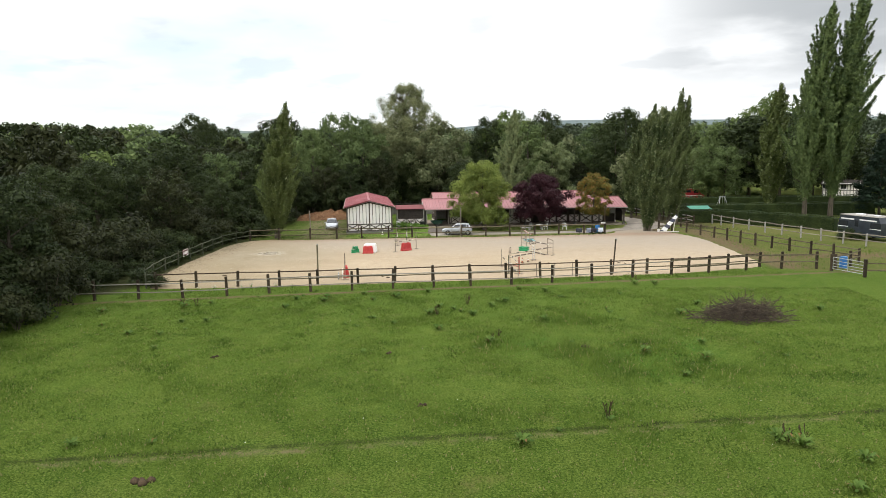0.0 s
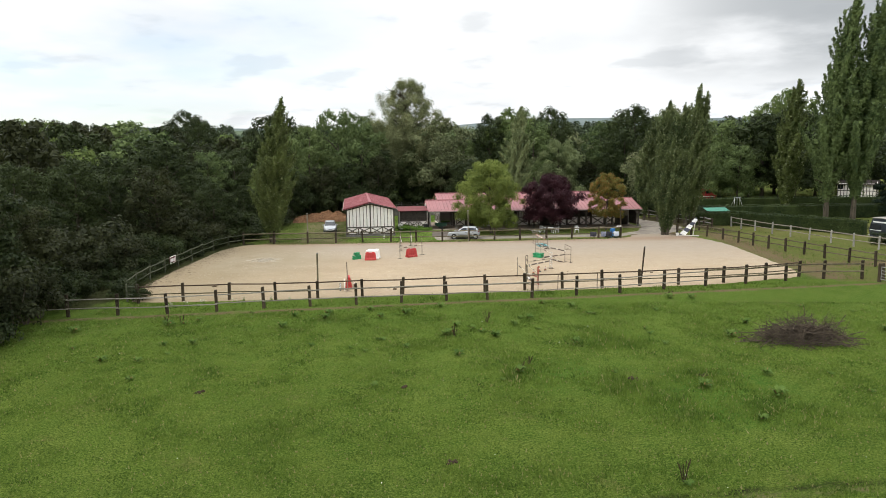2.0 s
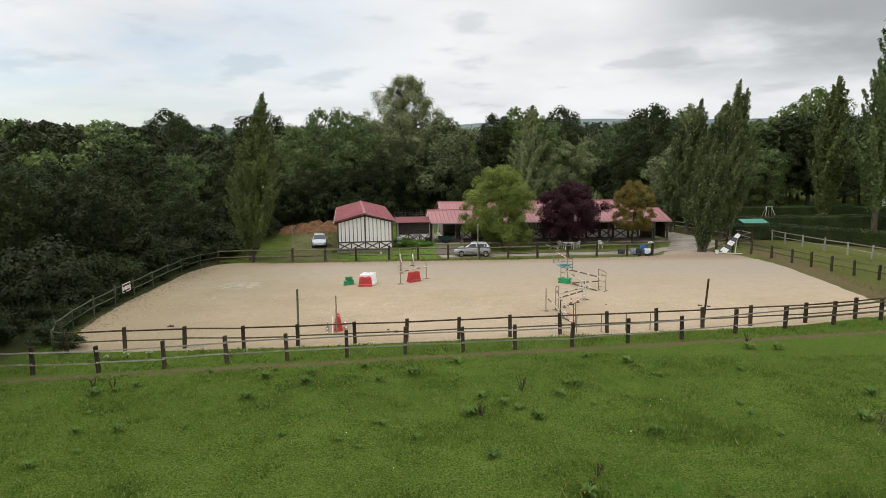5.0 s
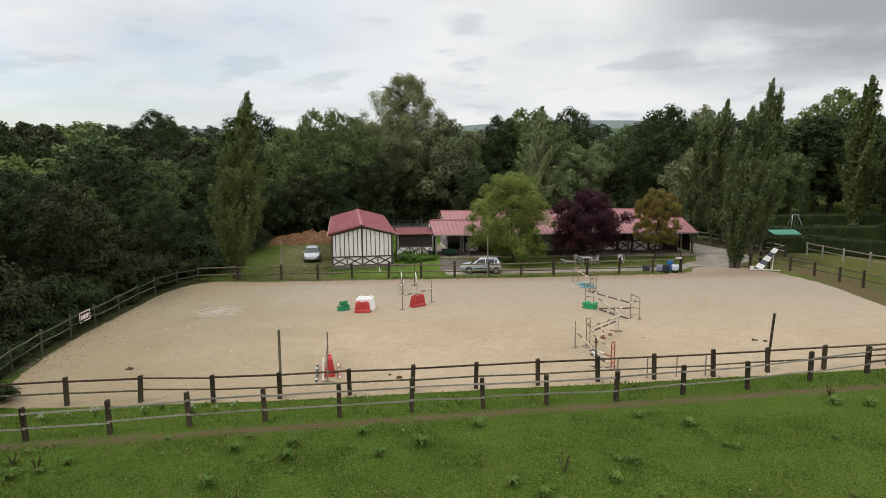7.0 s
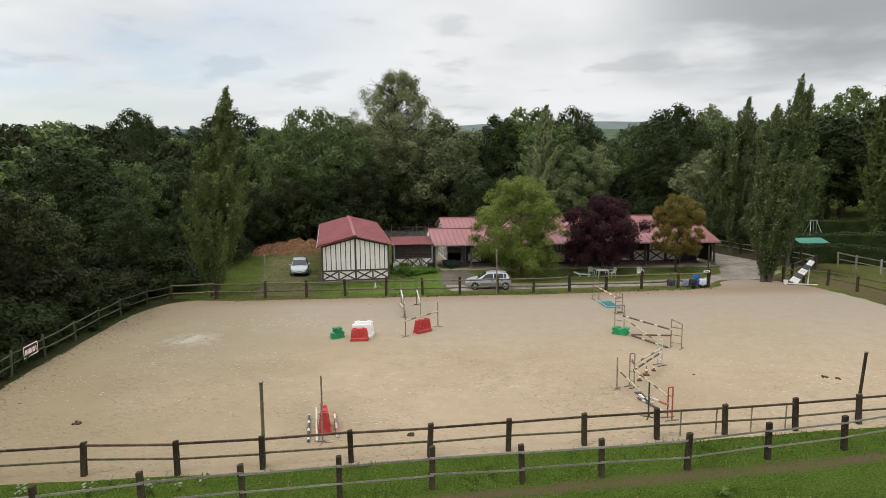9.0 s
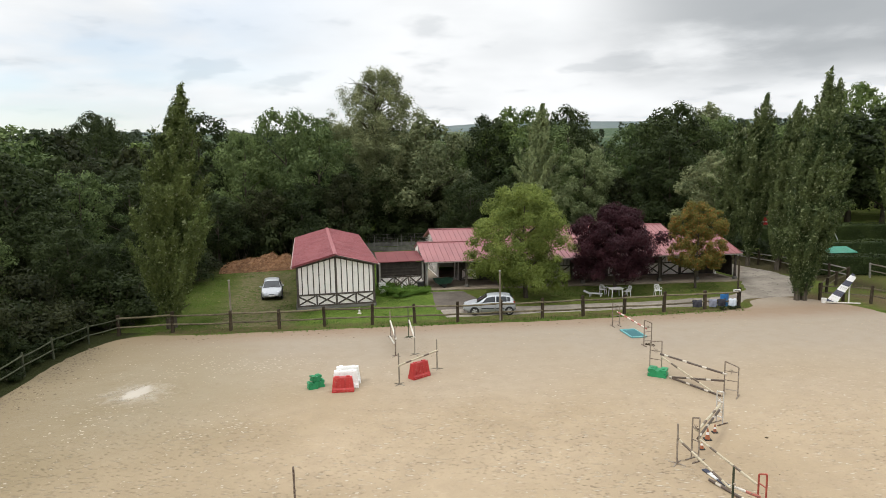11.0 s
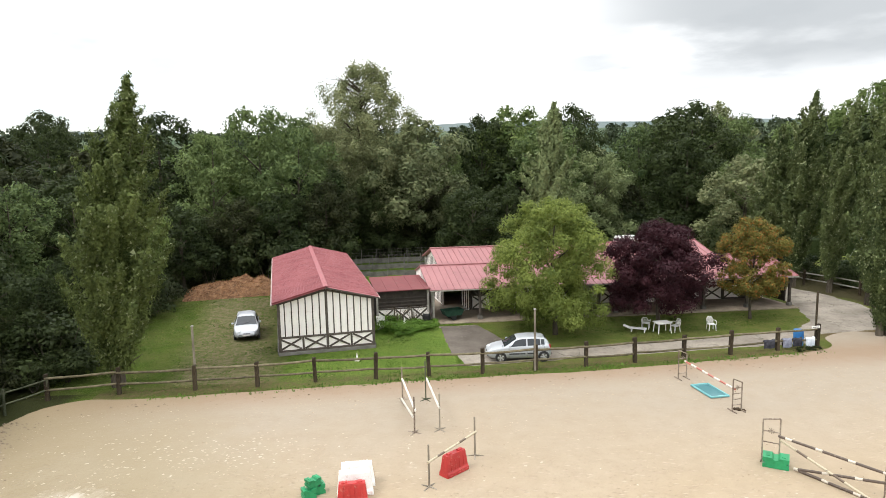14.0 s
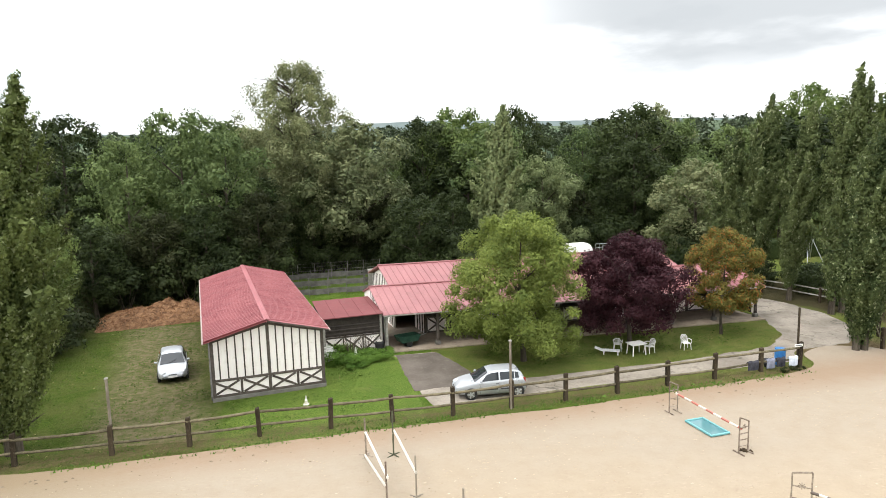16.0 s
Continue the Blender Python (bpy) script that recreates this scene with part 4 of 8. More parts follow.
# single trees that stand free
poplar(16.4, 2.75, 3, 92000, 0.135, "tall green poplar bent by wind behind the arena fence", pose(-21.5, 59.9, 0), 2.0, 80, 0.06, ((-0.1, 0, 1.0), (0.15, 0.15, 0.9)))
poplar(15.3, 2.1, 11, 80000, 0.14, "bushy many-stemmed poplar beside the concrete lane", pose(24.15, 64.5, 0), 1.6, 64, 0.05, ((-0.25, 0.1, 0.9), (0.25, 0.0, 1.0), (0.05, 0.3, 0.8)), leaf=LEAF_PALE)
poplar(18.0, 2.1, 13, 50000, 0.16, "tall poplar with blown grey-green leaves by the rail fence", pose(28.9, 72.7, 0), 1.5, 64, 0.08, ((-0.3, 0, 1.0), (0.8, 0.3, 0.96)), leaf=LEAF_PALE)
poplar(16.6, 2.5, 12, 46000, 0.16, "poplar behind the lane, leaves blown silvery", pose(27.1, 80.0, 0), 1.2, 64, 0.10, leaf=LEAF_PALE)
poplar(15.8, 2.0, 19, 38000, 0.16, "slender poplar in the row behind the lane", pose(28.6, 77.4, 0), 1.5, 64, 0.10, leaf=LEAF_PALE)
poplar(14.0, 2.1, 18, 30000, 0.17, "shorter poplar at the end of the row behind the lane", pose(25.6, 81.6, 0), 0.9, 60, 0.10, leaf=LEAF_PALE)
poplar(17.0, 2.7, 14, 24000, 0.25, "pale poplar rising behind the stable roof", pose(7.6, 91.0, 0), 1.0, leaf=LEAF_SILVER)
poplar(20.4, 2.7, 15, 22000, 0.27, "slim tall poplar behind the hedges", pose(49.4, 92.0, 0), 1.2)
poplar(30.0, 4.2, 16, 40000, 0.24, "very tall old poplar towering over the gardens", pose(49.7, 80.0, 0), 2.4, 80, 0.11, leaf=LEAF_OAK)
poplar(31.5, 5.0, 17, 50000, 0.25, "very tall old poplar with a bare grey trunk and open top", pose(53.4, 80.0, 0), 2.8, 84, 0.12, leaf=LEAF_OAK)
conifer(12.0, 3.6, 91, 12000, 0.3, "dark cypress standing before the cottage", pose(62.2, 84.0, 0))
broadleaf(12.3, 4.8, 24, LEAF_SILVER, 26000, 0.21, 0.08, label="rounded silver-green willow behind the stables", lobes=110, where=pose(15.4, 101.4, 0))
broadleaf(9.2, 4.15, 21, LEAF_MAPLE, 64000, 0.135, 0.12, label="round light-green maple on the stable lawn", lobes=130, r0=0.15, where=pose(3.6, 67.4, 0))
broadleaf(7.4, 3.7, 22, LEAF_PURPLE, 52000, 0.13, 0.2, label="dense dark purple plum tree on the lawn", lobes=130, r0=0.13, where=pose(11.2, 69.0, 0))
broadleaf(7.5, 2.4, 23, LEAF_AUTUMN, 24000, 0.125, 0.23, label="small maple turning orange on the lawn", lobes=120, r0=0.09, where=pose(18.2, 69.9, 0))


def tall_old_tree():
    h = 23.0
    q = random.Random(31)
    cs, rs = [], []
    for i in range(130):
        t = (i + 0.5) / 130
        z = h * (0.15 + 0.82 * t)
        a = i * 2.4
        prof = 1.0 if t < 0.42 else 1.0 - (t - 0.42) * 0.72 if t < 0.93 else 0.5
        rad = 7.2 * prof * q.random() ** 0.6
        a = q.uniform(0, 6.28)
        cs.append((rad * math.cos(a), rad * math.sin(a), z + q.uniform(-0.8, 0.5)))
        rs.append(q.uniform(0.7, 1.8) * (1 if t < 0.6 else 0.7))
    for i in range(70):
        a, z = q.uniform(0, 6.28), q.uniform(15.5, 22.6)
        rad = (4.3 if z < 19.5 else 3.2 if z < 21.5 else 1.9) * q.random() ** 0.4
        cs.append((0.4 + rad * math.cos(a), rad * math.sin(a), z))
        rs.append(q.uniform(0.5, 1.05))
    for i in range(80):
        a, z = q.uniform(0, 6.28), q.uniform(9.0, 17.0)
        rad = 6.4 * q.random() ** 0.5
        cs.append((rad * math.cos(a), rad * math.sin(a), z))
        rs.append(q.uniform(0.7, 1.3))
    t = thing("ash_tree", "tall thinning ash with bare upper branches", "tree", pose(-11.6, 107.5, height(-11.6, 107.5)))
    g = limbs(h, 6.2, 31, 0.3, 10, 0.34)
    for i in range(46):
        a, z, reach = q.uniform(0, 6.28), h * q.uniform(0.62, 0.95), q.uniform(2.0, 4.6)
        p = [(0, 0, z - 1.2), (reach * 0.5 * math.cos(a), reach * 0.5 * math.sin(a), z), (reach * math.cos(a + 0.2), reach * math.sin(a + 0.2), z + q.uniform(0.2, 1.4))]
        g.tube(p, [0.08, 0.05, 0.02], 4, False)
    part("trunk", g, BARK, t)
    part("crown", leaf_mesh("crown", leaf_cloud(cs, rs, 66000, 0.22, 31, flat=1.15, only_outer=0.0, under=-2, inner=0.02), LEAF_OLIVE, 3), None, t)


tall_old_tree()

# the woods: a few kinds, each built once and then copied
KINDS, DEEP = [], []
for kind_no, (h, sp, mat_, lab) in enumerate([
        (13.5, 4.3, LEAF_OAK, "full green oak at the edge of the wood"), (12.5, 4.0, LEAF_DARK, "dark green oak in the wood, darkened further in colour for shade"),
        (12.0, 3.9, LEAF_OLIVE, "dull olive-green willow in the wood"), (14.5, 4.0, LEAF_OAK, "tall green ash in the wood"), (11.5, 4.2, LEAF_FRESH, "lighter green young tree in the wood"), (12.5, 4.1, LEAF_SHADE, "alder in the wood, darkened in its colour for shade")]):
    at = pose(-40 - 9 * kind_no, 112, height(-40 - 9 * kind_no, 112))
    KINDS.append([broadleaf(h, sp, 40 + kind_no, mat_, 12200, 0.235, 0.20, label=lab, where=at, group="trees of the wood"), h])
    at = pose(-44 - 9 * kind_no, 121, height(-44 - 9 * kind_no, 121))
    DEEP.append([broadleaf(h, sp, 60 + kind_no, mat_, 2300, 0.52, 0.24, label=lab, where=at, group="trees of the wood"), h])

placed = [(14.4, 95.2), (14.4, 99.0), (7.6, 91.0)]


def stand(x, y, tall, kind_no, squeeze=1.0, deep=False):
    ob, h = (DEEP if deep else KINDS)[kind_no]
    s = tall / h
    w = s * rnd.uniform(0.88, 1.15) * squeeze
    m = Matrix.Translation((x, y, height(x, y) - 0.1)) @ Matrix.Rotation(rnd.uniform(0, 6.28), 4, "Z") @ Matrix.Diagonal((w, w, s, 1))
    made = copy_thing(ob, m)
    made.matrix_basis = m
    placed.append((x, y))


def free(x, y, gap):
    return all((x - a) ** 2 + (y - b) ** 2 > gap * gap for a, b in placed)


# trees whose tops stand out against the sky, then low ones in shade-dark leaf colours
for x, y, tall, k, sq in [(3.6, 114, 17.6, 1, 0.9), (8.0, 116, 18.9, 4, 0.95), (15.0, 110, 18.5, 1, 0.72), (29.7, 108, 18.4, 1, 1.2), (24.5, 113, 16.0, 0, 1.0), (35.5, 110, 17.0, 0, 1.0),
                          (-17.5, 96, 16.0, 0, 0.9), (-22.5, 100, 18.3, 0, 0.9), (-33.5, 100, 17.7, 1, 1.0), (-26.0, 94, 15.4, 3, 0.9), (-5.0, 103, 17.0, 2, 0.95), (-19.5, 108, 18.0, 3, 1.0), (-28.5, 104, 15.5, 4, 0.8),
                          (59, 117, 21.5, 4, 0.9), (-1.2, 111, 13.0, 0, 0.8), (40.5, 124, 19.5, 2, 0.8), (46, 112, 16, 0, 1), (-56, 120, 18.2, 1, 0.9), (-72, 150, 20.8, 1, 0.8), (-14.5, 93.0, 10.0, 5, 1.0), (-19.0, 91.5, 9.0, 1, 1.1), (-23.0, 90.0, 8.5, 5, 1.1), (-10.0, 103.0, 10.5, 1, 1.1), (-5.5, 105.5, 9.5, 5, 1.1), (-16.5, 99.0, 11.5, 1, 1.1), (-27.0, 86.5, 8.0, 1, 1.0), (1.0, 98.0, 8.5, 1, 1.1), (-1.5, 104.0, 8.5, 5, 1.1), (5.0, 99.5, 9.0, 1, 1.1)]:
    stand(x, y, tall, k, sq)
# wood along the left of the arena and meadow, mostly in the shade-dark leaf colours
for i in range(2600):
    x, y = rnd.uniform(-100, -26), rnd.uniform(4, 128)
    edge = -29.5 if y > 27 else -28 + (27 - y) * 0.22
    if y > 61:
        edge = -26.5 - (y - 61) * 0.05
    if x > edge or not free(x, y, 5.0 if x > -46 else 7.0):
        continue
    depth = edge - x
    tall = min(8.0 + depth * 0.15 + rnd.uniform(-2.0, 2.8), 16.0) + (0.03 * max(0, y - 60))
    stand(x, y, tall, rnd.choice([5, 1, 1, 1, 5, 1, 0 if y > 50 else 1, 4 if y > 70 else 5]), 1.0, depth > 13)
# wood behind the buildings
for i in range(2200):
    x, y = rnd.uniform(-40, 100), rnd.uniform(90, 134)
    if x > 34 and y < 104 or (57 < x < 76 and y < 116) or not free(x, y, 5.6) or (11 < x < 26 and y < 103) or (-14.5 < x < 0 and y < 102):
        continue
    gap = (-3.5 < x < 1.0) or (19.5 < x < 23.5)
    tall = rnd.uniform(8.0, 10.0) if gap else 11.0 + 7.0 * rnd.random() ** 1.6
    stand(x, y, tall, rnd.choice([1, 1, 5, 0]) if x > 31 else rnd.choice([0, 3, 1, 1, 5, 2, 0, 4 if y > 110 else 1]) if x > -6 else rnd.choice([0, 3, 3, 2, 4 if y > 104 else 5]) if x > -25 else rnd.choice([0, 3, 1, 2, 5]), 1.12, y > 106)
print("trees", len(placed))


def far_wood():
    """Woods and hedgerow trees that go on to the horizon."""
    r = np.random.default_rng(5)
    vs = []
    q = random.Random(9)
    for i in range(1300):
        a = q.uniform(radians(20), radians(168))
        d = 100 + 620 * q.random() ** 1.5
        x, y = 2 + d * math.cos(a), 40 + d * math.sin(a)
        if y < 128 and abs(x) < 96 or noise.noise((x * 0.012, y * 0.012, 2.0)) < -0.22 and d > 170:
            continue
        tall = q.uniform(10.5, 15.5) * (0.85 if d < 170 else 1)
        if -0.03 < x / y < 0.04 or 0.19 < x / y < 0.25:
            tall *= 0.55
        cs, rs = [], []
        for k in range(7):
            t, b = k / 6, k * 2.4 + q.random()
            rad = tall * 0.22 * math.sin(math.pi * (0.2 + 0.75 * t))
            cs.append((x + rad * math.cos(b), y + rad * math.sin(b), height(x, y) + tall * (0.25 + 0.68 * t)))
            rs.append(tall * q.uniform(0.13, 0.21))
        vs.append(leaf_cloud(cs, rs, 260 if d < 260 else 110, 0.95 if d < 260 else 1.8, i + 500))
    solo("far_woodland", leaf_mesh("far_woodland", np.concatenate(vs), LEAF_FAR, 3), None, "unbroken green woods reaching to the horizon", "woodland", kind="stuff")


far_wood()


# brambles and saplings at the foot of the woods, their shade put into the leaf colours
def bush(h, spread, seed, material, leaves, size, label, where, name="bush", group=""):
    q = random.Random(seed)
    cs = [(q.uniform(-0.7, 0.7) * spread, q.uniform(-0.7, 0.7) * spread, q.uniform(0.15, 0.75) * h) for i in range(12)]
    rs = [spread * q.uniform(0.28, 0.5) for i in cs]
    v = leaf_cloud(cs, rs, leaves, size, seed, flat=min(1.0, h / spread / 1.4), only_outer=0.3)
    v[:, 2] = np.maximum(v[:, 2], 0.02)
    t = thing(name, label, "bush", where, group)
    g = Geo()
    for i in range(7):
        a = i * 0.9
        g.tube([(0.1 * math.cos(a), 0.1 * math.sin(a), 0), (spread * 0.3 * math.cos(a), spread * 0.3 * math.sin(a), h * 0.4), (spread * 0.5 * math.cos(a), spread * 0.5 * math.sin(a), h * 0.75)], [0.03, 0.02, 0.008], 4, False)
    part("stem", g, BARK, t)
    part("foliage", leaf_mesh("foliage", v, material, 3), None, t)
    return t


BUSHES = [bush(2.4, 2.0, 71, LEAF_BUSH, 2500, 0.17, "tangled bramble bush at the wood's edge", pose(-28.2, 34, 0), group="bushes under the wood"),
          bush(3.6, 2.2, 72, LEAF_SHADE, 2500, 0.18, "sallow bush at the wood's edge, leaves coloured as shaded", pose(-29.5, 40, 0), group="bushes under the wood"),
          bush(3.0, 2.1, 73, LEAF_DARK, 2400, 0.18, "bush in the shade of the wood, darkened in its colour", pose(-28.8, 47, 0), group="bushes under the wood")]


def plant_bush(x, y, s, k):
    m = Matrix.Translation((x, y, height(x, y) - 0.05)) @ Matrix.Rotation(rnd.uniform(0, 6.28), 4, "Z") @ Matrix.Diagonal((s, s, s * rnd.uniform(0.8, 1.2), 1))
    made = copy_thing(BUSHES[k], m)
    made.matrix_basis = m


y = 5.0
while y < 62:
    edge = -27.6 if y > 28 else -25.6 + (27 - y) * 0.2
    plant_bush(edge + rnd.uniform(-0.9, 0.5), y, rnd.uniform(0.65, 1.15), rnd.randrange(3))
    if y > 27:
        plant_bush(edge + (0.3 if y > 40 else 1.3) + rnd.uniform(-0.3, 0.3), y + 0.4, rnd.uniform(0.45, 0.7), rnd.choice([0, 2, 2]))
    plant_bush(edge - 2.4 + rnd.uniform(-0.9, 0.5), y + 0.7, rnd.uniform(1.0, 1.6), rnd.randrange(3))
    y += rnd.uniform(1.5, 2.4)
x = -28.0
while x < 31:
    gap = 12.0 if 11 < x < 25 else 13.5 if -14.5 < x < 1 else 0
    plant_bush(x, 88.6 + rnd.uniform(-1, 1) + gap, rnd.uniform(1.0, 1.7), rnd.choice([2, 2, 2, 0]))
    plant_bush(x + 0.8, 92.5 + gap + rnd.uniform(-1, 1), rnd.uniform(1.4, 2.1), rnd.choice([2, 2, 0]))
    x += rnd.uniform(2.0, 3.0)
for i in range(8):
    plant_bush(-27.0 + rnd.uniform(-1, 1.5), 62 + i * 2.6, rnd.uniform(0.9, 1.5), rnd.randrange(3))
for x, y, s in [(-25.6, 59.2, 0.7), (-26.6, 57.2, 0.75), (-26.9, 54.6, 0.7), (-27.2, 51.6, 0.6), (-21.2, 28.9, 0.55), (-22.9, 30.2, 0.6), (-24.7, 34.2, 0.5), (-26.0, 37.5, 0.6), (-25.9, 29.0, 0.8)]:
    plant_bush(x, y, s, rnd.choice([0, 2]))


for i in range(36):
    y = 30.0 + i * 0.74 + rnd.uniform(-0.4, 0.4)
    x = np.interp(y, [30, 33, 37, 42, 47, 52, 56], [-22.6, -23.5, -24.4, -24.9, -25.2, -25.7, -25.6]) - 0.5
    plant_bush(x + rnd.uniform(-0.4, 0.25), y, rnd.uniform(0.28, 0.48), rnd.choice([0, 2, 2]))


# the lane-side ones are added to fill the dark mass behind the fence
for x, y, s in [(-24.6, 60.7, 0.7), (-25.7, 62.4, 1.0), (-24.3, 63.4, 0.6), (-24.9, 66.0, 0.8), (31.0, 79.8, 0.7), (31.8, 77.6, 0.7), (33.2, 80.4, 0.85), (30.0, 83.2, 0.75), (28.9, 86.2, 0.9), (31.4, 85.6, 0.8), (33.0, 76.4, 0.6), (27.6, 89.5, 1.0)]:
    plant_bush(x, y, s, 2)


# ---- buildings ----
def ribbed_slope(length, run, rise, pitch, rib, rib_h, thick=0.05):
    """Roof sheet: x along the eave, y up the slope, ribs running from eave to ridge."""
    prof = []
    x = 0.0
    while x < length - 1e-6:
        prof += [(x, 0), (x + pitch - rib, 0), (x + pitch - rib * 0.75, rib_h), (x + pitch - rib * 0.25, rib_h)]
        x += pitch
    prof = [(min(a, length), h) for a, h in prof] + [(length, 0)]
    g = Geo()
    k = len(prof)
    d = Vector((0, run, rise))
    up = Vector((0, -rise, run)).normalized()
    rows = [0, 1]
    vs = []
    for r in rows:
        vs += [Vector((a, 0, 0)) + d * r + up * h for a, h in prof]
    for r in rows:
        vs += [Vector((a, 0, 0)) + d * r - up * thick for a, h in prof]
    fs = []
    for i in range(k - 1):
        fs.append((i, i + 1, k + i + 1, k + i))
        fs.append((2 * k + i, 3 * k + i, 3 * k + i + 1, 2 * k + i + 1))
        fs.append((i, 2 * k + i, 2 * k + i + 1, i + 1))
        fs.append((k + i, k + i + 1, 3 * k + i + 1, 3 * k + i))
    fs += [(0, k, 3 * k, 2 * k), (k - 1, 3 * k - 1, 4 * k - 1, 2 * k - 1)]
    return g.add(vs, fs)


def timber(a, b, w, d, parent, material=None, name="timber"):
    """A straight beam from a to b in a wall whose face looks along -y: w wide in the wall, d deep."""
    a, b = Vector(a), Vector(b)
    v = b - a
    x = v.normalized()
    y = Vector((0, 1, 0)) if abs(x.y) < 0.5 else Vector((1, 0, 0))
    z = x.cross(y).normalized()
    m = Matrix((x, y, z)).transposed()
    g = Geo().box((0, 0, 0), (v.length, d, w), 0.008)
    return part(name, g, material or TIMBER, parent, m=Matrix.Translation((a + b) / 2) @ m.to_4x4())


def cross_panel(x0, x1, z0, z1, y, parent, w=0.11):
    e = w * 0.25
    timber((x0 + e, y, z0 + e), (x1 - e, y, z1 - e), w, 0.045, parent)
    timber((x0 + e, y - 0.004, z1 - e), (x1 - e, y - 0.004, z0 + e), w, 0.045, parent)


GUTTER = worn("faded_gutter", (0.30, 0.22, 0.20), (0.46, 0.38, 0.35), 3, 0.6)


def build_shed():
    W, L, H, R = 5.87, 18.6, 3.26, 3.98
    t = thing("shed", "white half-timbered shed with a red corrugated roof", "shed", pose(-13.82, 64.3, 0, 0, 0, 11.6))
    wall = Geo().prism([(0, 0.2), (W, 0.2), (W, H), (W / 2, R), (0, H)], 0.16, Matrix.Translation((0, 0.08, 0)))
    part("front_wall", wall, RENDER_WHITE, t)
    part("back_wall", Geo().prism([(0, 0.2), (W, 0.2), (W, H), (W / 2, R), (0, H)], 0.16, Matrix.Translation((0, L - 0.4, 0))), RENDER_WHITE, t)
    part("side_wall", Geo().box((0.08, L / 2 - 0.1, 1.73), (0.16, L - 0.82, 3.06)), BOARD_DARK, t, "dark boarded side wall")
    part("side_wall", Geo().box((W - 0.08, L / 2 - 0.1, 1.73), (0.16, L - 0.82, 3.06)), RENDER_WHITE, t)
    part("plinth", Geo().box((W / 2, 0.06, 0.1), (W + 0.08, 0.24, 0.22), 0.02), PLINTH, t)
    part("plinth", Geo().box((0.0, L / 2, 0.1), (0.2, L - 0.5, 0.22), 0.02), PLINTH, t)
    part("plinth", Geo().box((W, L / 2, 0.1), (0.2, L - 0.5, 0.22), 0.02), PLINTH, t)
    y = -0.018
    for x, w in ((0.08, 0.17), (W - 0.08, 0.17)):
        timber((x, y, 0.21), (x, y, H - 0.02), w, 0.05, t)
    timber((W / 2, y, 0.21), (W / 2, y, R - 0.06), 0.16, 0.055, t)
    timber((0.16, y, 0.28), (W - 0.16, y, 0.28), 0.13, 0.045, t)
    timber((0.16, y, 1.12), (W - 0.16, y, 1.12), 0.13, 0.047, t)
    for k in (1, 3):
        timber((W * k / 4, y, 0.34), (W * k / 4, y, 1.06), 0.12, 0.045, t)
    for k in range(4):
        cross_panel(W * k / 4 + 0.08, W * (k + 1) / 4 - 0.08, 0.34, 1.06, y + 0.003, t)
    for k in range(1, 14):
        if k != 7:
            x = W * k / 14
            top = H + (R - H) * (1 - abs(x - W / 2) / (W / 2))
            timber((x, y, 1.18), (x, y, top - 0.05), 0.068, 0.042, t)
    for s in (-1, 1):
        a = (W / 2 + s * (W / 2 + 0.02), y - 0.005, H - 0.06)
        timber(a, (W / 2, y - 0.005, R - 0.06), 0.12, 0.05, t)
    for k in range(1, 8):
        timber((W + 0.015, k * L / 8, 0.22), (W + 0.015, k * L / 8, H - 0.05), 0.12, 0.05, t)
    half, ez, rz = 3.22, 3.31, 4.15
    slope = ribbed_slope(L + 0.75, half, rz - ez, 0.30, 0.09, 0.075)
    me = slope.mesh("roof_slope", ROOF_RED)
    part("roof_slope", me, None, t, m=Matrix.Translation((W / 2 + half, -0.30, ez)) @ Matrix.Rotation(radians(90), 4, "Z"))
    part("roof_slope", me, None, t, m=Matrix.Translation((W / 2 - half, L + 0.37, ez)) @ Matrix.Rotation(radians(-90), 4, "Z"))
    ridge = Geo().prism([(-0.15, -0.01), (0, 0.03), (0.15, -0.01), (0.15, 0.02), (0, 0.065), (-0.15, 0.02)], L + 0.8, Matrix.Translation((W / 2, L / 2, rz + 0.035)))
    part("ridge_cap", ridge, ROOF_RED, t)
    for s in (-1, 1):
        g = Geo().tube([(W / 2 + s * (half + 0.05), -0.32, ez - 0.06), (W / 2 + s * (half + 0.05), L + 0.4, ez - 0.06)], 0.045, 8)
        part("gutter", g, GUTTER, t, "dull pinkish plastic gutter")
        g = Geo().prism([(0, -0.06), (-s * half, rz - ez - 0.06), (-s * half, rz - ez + 0.02), (0, 0.02)][::s], 0.03, Matrix.Translation((W / 2 + s * half, -0.32, ez - 0.03)))
        part("bargeboard", g, TIMBER, t)


build_shed()


